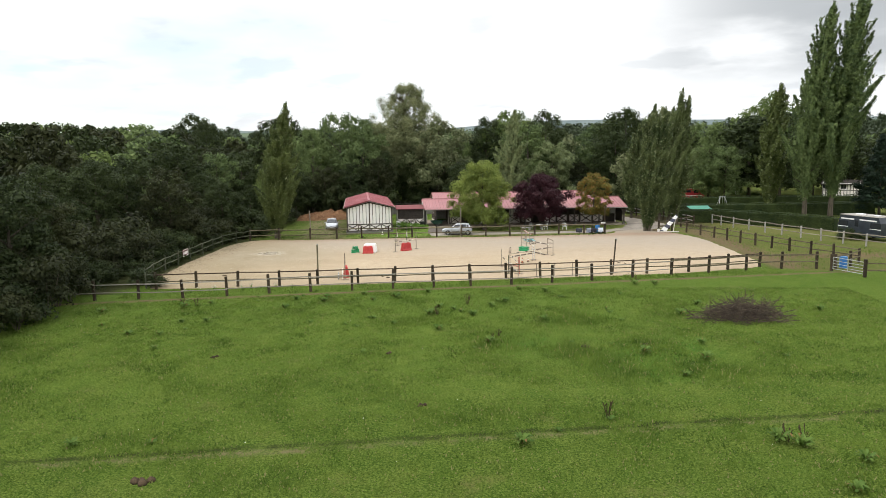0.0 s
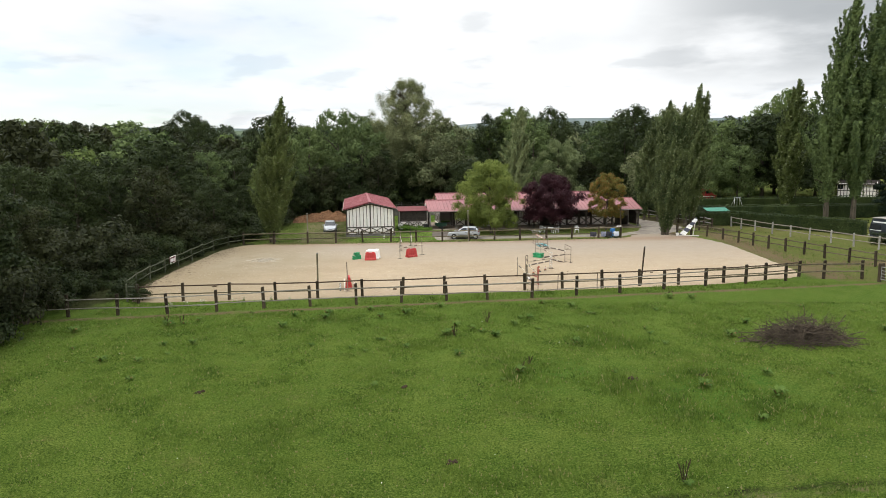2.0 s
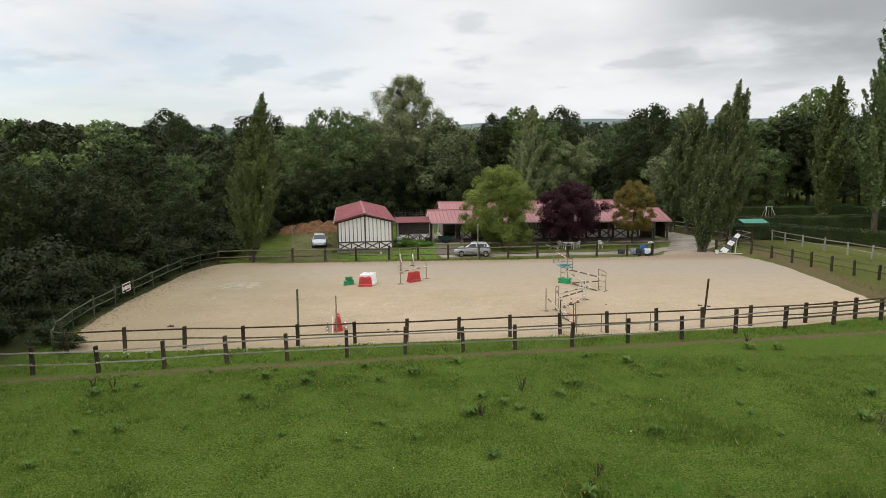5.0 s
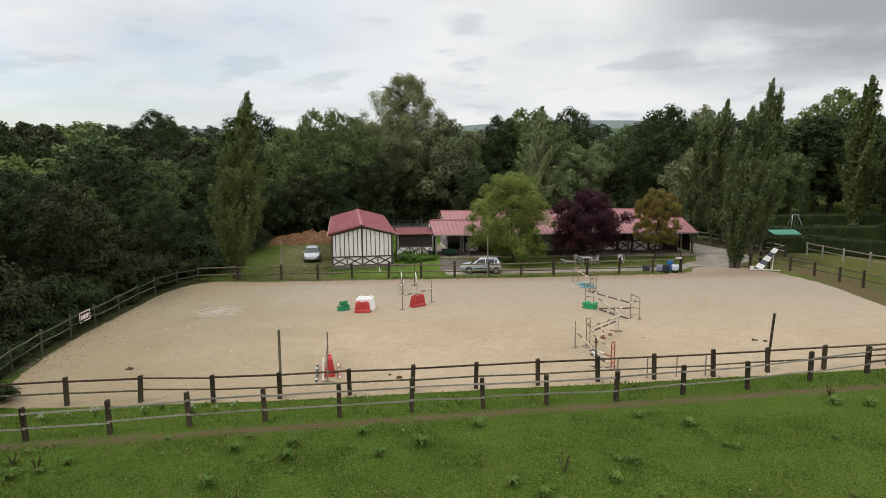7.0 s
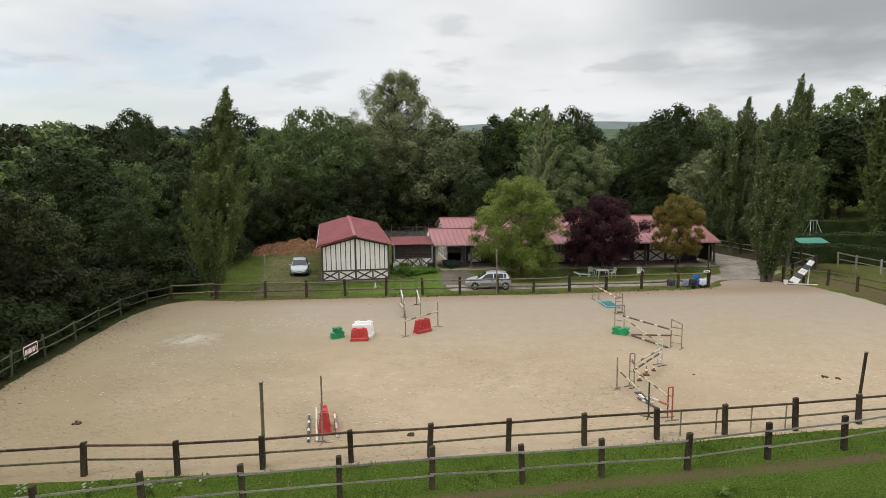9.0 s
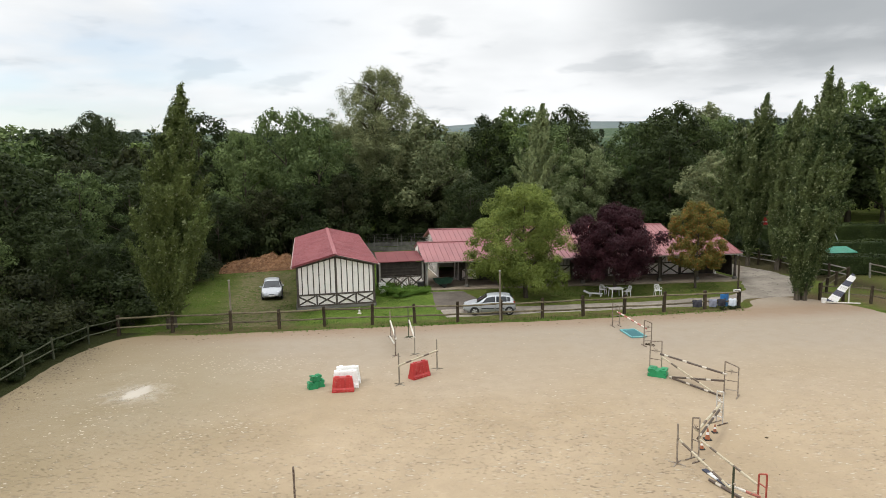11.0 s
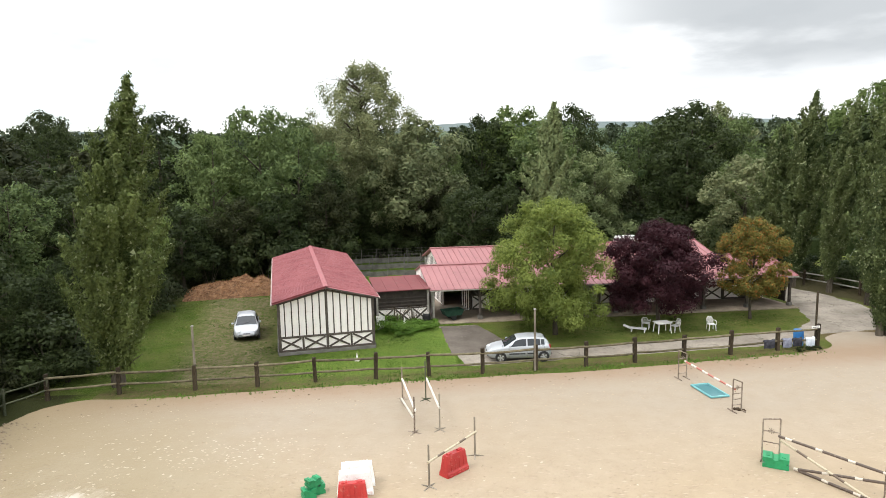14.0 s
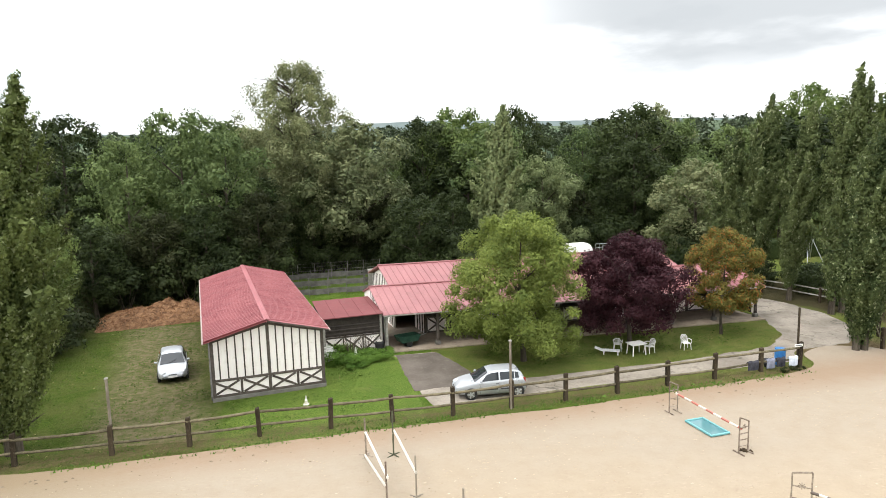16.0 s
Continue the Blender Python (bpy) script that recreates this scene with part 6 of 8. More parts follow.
def barrier(x, y, yaw, label, material, L=1.1, W=0.45, H=0.72):
    """Hollow plastic road barrier: flared foot, upright top, moulded ribs and slots."""
    t = thing("plastic_barrier", label, "barrier", pose(x, y, 0.03, 0, 0, yaw), "plastic barriers")
    prof = [(-W / 2, 0), (-W / 2, 0.14), (-W * 0.40, 0.22), (-W * 0.28, H - 0.06), (-W * 0.24, H), (W * 0.24, H), (W * 0.28, H - 0.06), (W * 0.40, 0.22), (W / 2, 0.14), (W / 2, 0)]
    g = Geo()
    k = len(prof)
    xs = [(-L / 2, 0.92), (-L / 2 + 0.04, 1.0), (L / 2 - 0.04, 1.0), (L / 2, 0.92)]
    vs, fs = [], []
    for xx, s in xs:
        vs += [(xx * (1 - 0.16 * z / H), p * s, z) for p, z in prof]
    for i in range(len(xs) - 1):
        for j in range(k):
            fs.append((i * k + j, i * k + (j + 1) % k, (i + 1) * k + (j + 1) % k, (i + 1) * k + j))
    fs += [tuple(range(k))[::-1], tuple(range(3 * k, 4 * k))]
    g.add(vs, fs)
    part("shell", g, material, t)
    for sx in (-0.32, -0.11, 0.11, 0.32):
        for s in (-1, 1):
            part("rib", Geo().box((sx * L * 0.9, s * W * 0.355, 0.42), (0.05, 0.045, 0.42), 0.012, Matrix.Rotation(radians(s * 8), 3, "X")), material, t)
    for sx in (-0.24, 0.24):
        part("filler_cap", Geo().box((sx * L, 0, H + 0.02), (0.2, 0.13, 0.06), 0.015), material, t)
    for sx in (-0.36, 0, 0.36):
        part("foot", Geo().box((sx * L, 0, 0.05), (0.16, W + 0.05, 0.09), 0.02), material, t)
    return t


def block(x, y, z, yaw, label, s=(0.62, 0.42, 0.30)):
    """Moulded pole block with a notch in its top and waisted sides."""
    t = thing("jump_block", label, "jump block", pose(x, y, 0.03 + z, 0, 0, yaw), "green jump blocks")
    a, b, c = s
    out = [(-a / 2, 0), (-a / 2, c * 0.36), (-a * 0.36, c * 0.5), (-a / 2, c * 0.64), (-a / 2, c), (-a * 0.16, c), (-a * 0.08, c * 0.8), (a * 0.08, c * 0.8), (a * 0.16, c), (a / 2, c), (a / 2, c * 0.64), (a * 0.36, c * 0.5), (a / 2, c * 0.36), (a / 2, 0)]
    part("body", Geo().prism(out, b), PLASTIC_GREEN, t)
    for s_ in (-1, 1):
        part("lug", Geo().box((s_ * a * 0.3, 0, c + 0.01), (a * 0.16, b * 0.5, 0.03), 0.01), PLASTIC_GREEN, t)
    return t


# double of white poles
for x, y, h, k in ((-5.6, 52.2, 1.62, RUST), (-4.5, 52.4, 1.66, POLE_WOOD), (-6.2, 56.3, 1.66, RUST), (-5.05, 56.1, 1.95, GREEN_RAIL)):
    pole_stand(x, y, h, k, "scuffed jump stand on splayed feet", rnd.uniform(0, 40))
jump_pole((-6.2, 56.35, 1.06), (-5.55, 52.1, 1.06), POLE_WHITE, "white jump pole resting in cups")
jump_pole((-5.0, 56.15, 1.10), (-4.5, 52.3, 1.06), POLE_WHITE, "white jump pole resting in cups")
jump_pole((-6.25, 56.2, 0.09), (-5.66, 52.15, 0.78), POLE_WHITE, "white jump pole with one end dropped on the sand")
# single rail with red barrier
pole_stand(-5.07, 47.35, 1.62, POLE_WOOD, "bleached wooden jump stand", 20)
pole_stand(-3.2, 49.75, 1.62, POLE_WOOD, "bleached wooden jump stand", 50)
jump_pole((-5.1, 47.2, 1.04), (-3.15, 49.7, 1.06), POLE_YELLOW, "dull striped jump pole resting in cups", 0.045)
barrier(-4.1, 48.45, 42, "faded red plastic barrier under a jump", PLASTIC_RED, 1.15, 0.5, 0.8)
barrier(-7.76, 46.55, 5, "red plastic barrier in front of white ones", PLASTIC_RED, 1.08, 0.46, 0.72)
barrier(-7.72, 47.15, 5, "white plastic barrier, scuffed", PLASTIC_WHITE, 1.3, 0.5, 0.84)
barrier(-7.7, 47.8, 5, "white plastic barrier, scuffed", PLASTIC_WHITE, 1.3, 0.5, 0.84)
block(-9.35, 47.0, 0.0, 25, "green plastic block lying on the sand", (0.46, 0.38, 0.34))
block(-9.05, 47.3, 0.0, 25, "green plastic block standing on the sand", (0.42, 0.38, 0.36))
block(-9.2, 47.15, 0.372, 40, "green plastic block stacked on two others", (0.5, 0.34, 0.26))
# wing jump with water tray
wing_stand(8.45, 57.85, 12, 1.55, "rusty white jump wing beside the tray", RUST)
wing_stand(9.15, 53.3, 12, 1.55, "rusty slatted jump wing beside the tray", RUST, cross=4)
for x, y, s in ((9.3, 53.5, 0.3), (9.45, 53.35, 0.22)):
    LITTER.append((x, y, s))
jump_pole((8.5, 57.7, 1.02), (9.1, 53.4, 1.02), POLE_REDWHITE, "red and white striped jump pole")


def water_tray():
    t = thing("water_tray", "flat turquoise plastic water tray on the sand", "water tray", pose(9.02, 55.85, 0.03, 0, 0, 8))
    W, L = 0.92, 1.76
    part("base", Geo().box((0, 0, 0.02), (W, L, 0.04), 0.01), PLASTIC_TEAL, t)
    for s in (-1, 1):
        part("rim", Geo().box((s * W / 2, 0, 0.06), (0.09, L + 0.09, 0.1), 0.025), PLASTIC_TEAL, t)
        part("rim", Geo().box((0, s * L / 2, 0.06), (W - 0.09, 0.09, 0.1), 0.025), PLASTIC_TEAL, t)
    for k in range(6):
        part("rib", Geo().box((0, -0.7 + 0.28 * k, 0.045), (W - 0.25, 0.05, 0.02), 0.006), PLASTIC_TEAL, t)
    part("water", Geo().box((0, 0, 0.05), (W - 0.12, L - 0.12, 0.012)), glassy("tray_water", (0.085, 0.20, 0.215)), t, "shallow clear water")


water_tray()
# oxer with brown poles
wing_stand(8.05, 48.35, -35, 1.62, "rusty jump wing with a star ornament", RUST, 0.6, -0.12)
wing_stand(10.45, 44.9, -35, 1.62, "rusty jump wing with a star ornament", RUST, 0.6, 0.2)
jump_pole((8.2, 48.1, 1.12), (10.25, 44.95, 1.06), POLE_BROWN, "brown jump pole high in its cups")
jump_pole((8.25, 48.05, 0.98), (9.8, 45.2, 0.09), POLE_YELLOW, "striped jump pole fallen at one end", 0.045)
jump_pole((8.5, 47.5, 0.1), (10.2, 45.05, 0.72), POLE_BROWN, "brown and white jump pole, one end on the sand")
jump_pole((8.55, 47.45, 0.085), (9.95, 44.85, 0.085), POLE_BROWN, "brown and white jump pole lying on the sand")
block(8.05, 47.95, 0.0, -30, "green plastic block at the foot of a wing", (0.9, 0.62, 0.40))
# cross of wings near the rail
wing_stand(6.4, 38.5, 118, 1.68, "rusty narrow jump wing", RUST, 0.32, 0.1)
wing_stand(8.65, 41.8, 118, 1.40, "white and rusty jump wing", WHITE_METAL, 0.32, 0.05, True, 4)
jump_pole((6.5, 38.6, 1.12), (8.6, 41.6, 0.96), POLE_YELLOW, "cream and brown jump pole")
jump_pole((6.5, 38.55, 0.84), (8.6, 41.65, 0.72), POLE_BROWN, "brown and white jump pole")


def cone(x, y, label, h=0.62, material=None, z=0.03):
    t = thing("traffic_cone", label, "traffic cone", pose(x, y, z))
    part("base", Geo().box((0, 0, 0.02), (h * 0.6, h * 0.6, 0.04), 0.012), PLASTIC_BLACK if material is None else material, t)
    part("cone", Geo().tube([(0, 0, 0.03), (0, 0, h * 0.35), (0, 0, h * 0.36), (0, 0, h * 0.7), (0, 0, h)], [h * 0.22, h * 0.155, h * 0.155, h * 0.09, h * 0.04], 12), material or ORANGE, t)
    part("band", Geo().tube([(0, 0, h * 0.45), (0, 0, h * 0.68)], [h * 0.142, h * 0.1], 12, False), PLASTIC_WHITE, t)


cone(7.55, 40.25, "orange traffic cone with a black tip under a jump", 0.48)
cone(8.1, 40.9, "faded orange traffic cone under a jump", 0.36)
cone(7.0, 39.4, "dirty orange traffic cone under a jump", 0.36)
pole_stand(5.65, 38.25, 1.53, RUST, "thin rusty jump stand", 15)
pole_stand(6.2, 34.85, 1.52, GREEN_RAIL, "greenish weathered jump stand", 30)
jump_pole((5.7, 38.2, 0.95), (6.75, 36.25, 0.09), POLE_YELLOW, "striped jump pole dropped at one end", 0.045)
jump_pole((6.45, 38.2, 0.95), (7.0, 34.9, 0.92), POLE_YELLOW, "cream jump pole resting in cups", 0.04)
jump_pole((6.2, 34.95, 0.86), (7.0, 34.7, 0.62), POLE_REDWHITE, "red and white jump pole", 0.045)
jump_pole((6.3, 36.9, 0.085), (6.95, 35.4, 0.085), POLE_BROWN, "dark striped jump pole on the sand")
wing_stand(7.02, 34.65, 102, 1.45, "narrow red and white jump wing", RED_METAL, 0.36, 0.17, False, 2)


def plank(x, y, z, yaw, pitch, L, W, material, label, name="jump_plank", group="jump planks", roll=0):
    return solo(name, Geo().box((0, 0, 0), (L, W, 0.035), 0.008), material, label, "jump plank", pose(x, y, z, roll, pitch, yaw), group)


plank(6.6, 37.1, 0.06, 105, 0, 1.3, 0.2, PLANK_BLUE, "blue jump plank lying on the sand")
# red filler seen end on
UX, UY = -0.226, 0.974


def along(u, w, z):
    """A place by the red filler: u along it, w across it."""
    return (-7.15 + UX * u + UY * w, 33.5 + UY * u - UX * w, z)


barrier(-7.12, 33.5, 103, "red plastic barrier between two striped poles", PLASTIC_RED, 1.05, 0.46, 0.86)
pole_stand(*along(-1.25, -0.08, 0)[:2], 1.6, RUST, "thin rusty jump stand", 45)
pole_stand(*along(1.5, -0.05, 0)[:2], 1.75, RUST, "thin rusty jump stand", 30)
jump_pole(along(-1.2, -0.62, 0.1), along(1.4, -0.6, 0.14), POLE_BLACK, "black and white striped jump pole beside the barrier")
jump_pole(along(-1.0, 0.5, 0.1), along(1.5, 0.46, 0.14), POLE_REDWHITE, "white and red jump pole beside the barrier")
jump_pole(along(-1.25, -0.3, 0.1), along(1.2, -0.28, 0.5), POLE_WHITE, "pale jump pole beside the barrier", 0.04)
# planks leaning by the gateway
for k in range(4):
    plank(26.3 + 0.10 * k, 63.40 - 0.05 * k, 1.10 - 0.04 * k, 4 + 2 * k, -46 - 1.5 * k, 2.9 - 0.16 * k, 0.19, PLANK_BLUE, "blue and white jump plank leaning in a stack", roll=38)
jump_pole((25.2, 63.25, 0.12), (27.4, 62.6, 0.12), POLE_WHITE, "white jump pole lying by the planks")
jump_pole((26.9, 63.2, 0.1), (27.25, 63.75, 1.5), POLE_WHITE, "white jump pole propping the planks")
solo("pole_bucket", Geo().tube([(0, 0, 0), (0, 0, 0.34), (0, 0, 0.35)], [0.15, 0.19, 0.2], 14), PLASTIC_WHITE, "white bucket by the leaning planks", "bucket", pose(25.2, 63.4, 0.03))


# lamp poles round the arena
def lamp_pole(x, y, h, material, label, tilt=0.0, cap=True):
    t = thing("arena_pole", label, "pole", pose(x, y, 0, 0, tilt, 0), "poles round the arena")
    part("pole", Geo().box((0, 0, h / 2), (0.105, 0.105, h), 0.02), material, t)
    if cap:
        part("cap", Geo().box((0, 0, h + 0.03), (0.15, 0.14, 0.07), 0.02), GREY_RAIL, t)


lamp_pole(-8.62, 30.28, 3.1, RAIL, "square wooden pole with a pale cap", 0.4)
lamp_pole(14.65, 34.75, 2.85, SLEEPER, "dark leaning wooden pole with a pale cap", 4.0)
lamp_pole(-17.1, 58.95, 3.35, POLE_WOOD, "bleached wooden pole by the arena fence")
lamp_pole(1.05, 60.0, 3.45, POLE_WOOD, "bleached wooden pole beside the parked car")
lamp_pole(18.55, 62.75, 3.4, SLEEPER, "thin dark pole at the fence end", 0, False)

# banner on the side fence: drawn as plain shapes
ban = thing("fence_banner", "maroon banner with a white frame and bars on the fence", "banner", pose(-24.55, 41.6, 0.93, 0, 0, 96))
part("cloth", Geo().box((0, 0, 0), (1.5, 0.025, 0.66), 0.006), MAROON, ban)
for z in (-0.29, 0.29):
    part("border", Geo().box((0, -0.018, z), (1.38, 0.012, 0.05)), PLASTIC_WHITE, ban)
for x in (-0.67, 0.67):
    part("border", Geo().box((x, -0.018, 0), (0.05, 0.012, 0.53)), PLASTIC_WHITE, ban)
for k, (x, w) in enumerate(((-0.44, 0.23), (-0.09, 0.33), (0.27, 0.23), (0.51, 0.08))):
    part("mark", Geo().box((x, -0.02, -0.02), (w, 0.012, 0.27), 0.02), PLASTIC_WHITE, ban)


# droppings and bits on the sand and grass
def dropping(x, y, s, label, material=DUNG, z=0.03):
    q = random.Random(int(x * 100) + int(y))
    g = Geo()
    for i in range(9):
        a, r = q.uniform(0, 6.28), s * q.uniform(0, 0.6)
        rr = s * q.uniform(0.16, 0.3)
        g.tube([(r * math.cos(a), r * math.sin(a), 0), (r * math.cos(a), r * math.sin(a), rr * 0.5), (r * math.cos(a), r * math.sin(a), rr)], [rr, rr * 0.9, rr * 0.35], 7)
    solo("dung_pile", g, material, label, "dung", pose(x, y, z), smooth=True)


for x, y, s in ((-17.6, 34.0, 0.32), (-3.6, 33.0, 0.3), (16.1, 39.95, 0.25), (-4.1, 33.4, 0.18), (16.6, 39.7, 0.24), (9.9, 40.3, 0.12)):
    dropping(x, y, s, "dark horse droppings on the sand")
for x, y, s in LITTER:
    dropping(x, y, s, "dark clump of soil at the foot of the wing")
for x, y, s in ((2.1, 5.4, 0.3), (-0.3, 12.4, 0.3), (-5.9, -1.2, 0.5), (9.6, 13.6, 0.4), (12.8, 14.2, 0.35), (-9, 11.5, 0.3)):
    dropping(x, y, s, "old brown droppings in the grass", z=0.0)


# ---- cars ----
def car(label, m, strip=True, tall=1.0):
    """Small rounded hatchback; x runs to the front, z up, origin on the ground between the axles."""
    t = thing("car", label, "car", m)
    # stations: x, underside, waist, half width there, top, half width there
    st = [(-1.76, 0.42, 0.74, 0.62, 0.76, 0.50), (-1.73, 0.30, 0.84, 0.73, 0.88, 0.56), (-1.66, 0.25, 0.90, 0.77, 1.02, 0.58), (-1.52, 0.22, 0.93, 0.79, 1.25, 0.57), (-1.36, 0.20, 0.94, 0.80, 1.36, 0.57),
          (-1.05, 0.19, 0.94, 0.81, 1.405, 0.58), (-0.55, 0.19, 0.92, 0.82, 1.42, 0.585), (-0.05, 0.19, 0.91, 0.82, 1.405, 0.58), (0.22, 0.19, 0.90, 0.82, 1.35, 0.58), (0.50, 0.19, 0.895, 0.82, 1.19, 0.62),
          (0.80, 0.19, 0.885, 0.815, 1.00, 0.68), (1.00, 0.19, 0.87, 0.81, 0.905, 0.72), (1.30, 0.21, 0.82, 0.795, 0.86, 0.68), (1.58, 0.24, 0.75, 0.765, 0.785, 0.62), (1.78, 0.27, 0.67, 0.71, 0.69, 0.55), (1.90, 0.32, 0.58, 0.60, 0.59, 0.46), (1.95, 0.40, 0.50, 0.48, 0.505, 0.36)]
    st = [(x, lo, hi * tall, w, top * tall, tw) for x, lo, hi, w, top, tw in st]

    def at(x):
        for a, b in zip(st, st[1:]):
            if a[0] <= x <= b[0]:
                k = (x - a[0]) / (b[0] - a[0])
                return [u + (v - u) * k for u, v in zip(a, b)]

    def cabin_side(x, v, out=0.0):
        """A place on the glazed side: v runs from waist to roof."""
        _, lo, hi, w, top, tw = at(x)
        y = w * 0.95 + (tw - w * 0.95) * v
        return (x, y + out, hi + (top - 0.05 - hi) * v)

    def top_at(x, u, out=0.0):
        _, lo, hi, w, top, tw = at(x)
        return (x, u * tw, top - 0.045 * abs(u) ** 2.5 + out)

    vs, fs = [], []
    for x, lo, hi, w, top, tw in st:
        half = [(w * 0.84, lo), (w * 0.99, lo + 0.09), (w * 1.012, lo + (hi - lo) * 0.5), (w * 1.0, hi - 0.10), (w * 0.975, hi - 0.02), (w * 0.95, hi)]
        half += [cabin_side(x, v)[1:] for v in (0.35, 0.7, 0.93)]
        half += [top_at(x, u)[1:] for u in (0.92, 0.6, 0.25)]
        ring = half + [(-a, b) for a, b in half[::-1]]
        vs += [(x, a, b) for a, b in ring]
    k = len(ring)
    for i in range(len(st) - 1):
        for j_ in range(k):
            fs.append((i * k + j_, i * k + (j_ + 1) % k, (i + 1) * k + (j_ + 1) % k, (i + 1) * k + j_))
    fs += [tuple(range(k))[::-1], tuple(range((len(st) - 1) * k, len(st) * k))]
    part("body", Geo().add(vs, fs), CAR_SILVER, t, smooth=True)

    def pane(name, grid_, material=GLASS, parent=t):
        rows, cols = len(grid_), len(grid_[0])
        g = Geo().add([p for row in grid_ for p in row], [(r_ * cols + c_, r_ * cols + c_ + 1, (r_ + 1) * cols + c_ + 1, (r_ + 1) * cols + c_) for r_ in range(rows - 1) for c_ in range(cols - 1)])
        return part(name, g, material, parent, smooth=True)

    pane("windscreen", [[top_at(x, u, 0.012) for u in (-0.96, -0.6, -0.2, 0.2, 0.6, 0.96)] for x in (0.97, 0.80, 0.62, 0.50, 0.36, 0.25)])
    pane("rear_window", [[top_at(x, u, 0.012) for u in (-0.86, -0.5, 0.0, 0.5, 0.86)] for x in (-1.645, -1.58, -1.52, -1.44, -1.40)])
    for s in (-1, 1):
        for name, x0, x1, y0, y1 in (("front_window", 0.66, -0.30, 0.06, 0.88), ("rear_side_window", -0.38, -1.12, 0.07, 0.88), ("quarter_window", -1.16, -1.36, 0.12, 0.86)):
            grid_ = []
            for v in (y0, 0.5, y1):
                lean = 0.40 * (v - y0) if name == "front_window" else 0.0
                grid_.append([(lambda p: (p[0], s * p[1], p[2]))(cabin_side(x0 - lean + (x1 - x0 + lean) * f, v, 0.010)) for f in (0.0, 0.33, 0.67, 1.0)])
            pane(name, grid_)
        part("mirror", Geo().box((0.66, s * 0.89, 0.98 * tall), (0.12, 0.18, 0.12), 0.04), CAR_SILVER, t)
        part("headlight", Geo().box((1.77, s * 0.50, 0.66 * tall), (0.26, 0.30, 0.11), 0.05, Matrix.Rotation(radians(26), 3, "Y") @ Matrix.Rotation(radians(-s * 26), 3, "Z")), LAMP_GLASS, t)
        part("tail_light", Geo().box((-1.66, s * 0.70, 0.86 * tall), (0.12, 0.12, 0.26), 0.03), LAMP_RED, t)
        part("door_seam", Geo().box((-0.335, s * 0.822, 0.56), (0.014, 0.02, 0.60)), CAR_TRIM, t)
        part("door_seam", Geo().box((0.70, s * 0.824, 0.55), (0.014, 0.02, 0.56)), CAR_TRIM, t)
        for x in (-0.22, -1.0):
            part("door_handle", Geo().box((x, s * 0.818, 0.77 * tall), (0.16, 0.03, 0.035), 0.01), CAR_TRIM, t)
        if strip:
            part("side_strip", Geo().box((0.22, s * 0.828, 0.50), (0.92, 0.03, 0.075), 0.012), CAR_TRIM, t)
            part("side_strip", Geo().box((-0.66, s * 0.828, 0.50), (0.58, 0.03, 0.075), 0.012), CAR_TRIM, t)
    part("front_bumper", Geo().box((1.87, 0, 0.36), (0.14, 1.16, 0.10), 0.04), CAR_TRIM, t)
    part("grille", Geo().box((1.925, 0, 0.53 * tall), (0.05, 0.44, 0.055), 0.015), CAR_TRIM, t)
    part("rear_bumper", Geo().box((-1.72, 0, 0.44), (0.12, 1.40, 0.16), 0.05), CAR_TRIM if strip else CAR_SILVER, t)
    part("number_plate", Geo().box((1.955, 0, 0.42), (0.02, 0.5, 0.1), 0.004), PLASTIC_WHITE, t)
    part("wiper", Geo().tube([top_at(0.97, -0.35, 0.025), top_at(0.74, 0.3, 0.03)], 0.010, 5), CAR_TRIM, t)
    for sx in (-1.30, 1.17):
        for s in (-1, 1):
            part("wheel_arch", Geo().tube([(sx, s * 0.70, 0.30), (sx, s * 0.822, 0.30)], 0.325, 22), CAR_TRIM, t)
            wm = Matrix.Translation((sx, s * 0.755, 0.29)) @ Matrix.Rotation(radians(90), 4, "X")
            w = part("wheel", Geo().tube([(0, 0, -0.085), (0, 0, -0.06), (0, 0, 0.06), (0, 0, 0.085)], [0.255, 0.285, 0.285, 0.255], 22), PLASTIC_BLACK, t, "black tyre", wm)
            part("rim", Geo().tube([(0, 0, -0.09), (0, 0, 0.09)], 0.20, 18), PLINTH, w)
            for k_ in range(5):
                part("spoke", Geo().box((0.10, 0, 0), (0.20, 0.075, 0.20), 0.01), ZINC, w, "silver wheel trim", Matrix.Rotation(k_ * math.tau / 5, 4, "Z"))
    return t


car("silver five-door hatchback parked on the lane", pose(0.55, 62.38, 0.015, 0, 0, 179.0))
car("silver small hatchback parked on the worn grass", pose(-17.1, 69.75, 0.0, 0, 0, -77), False, 1.01)


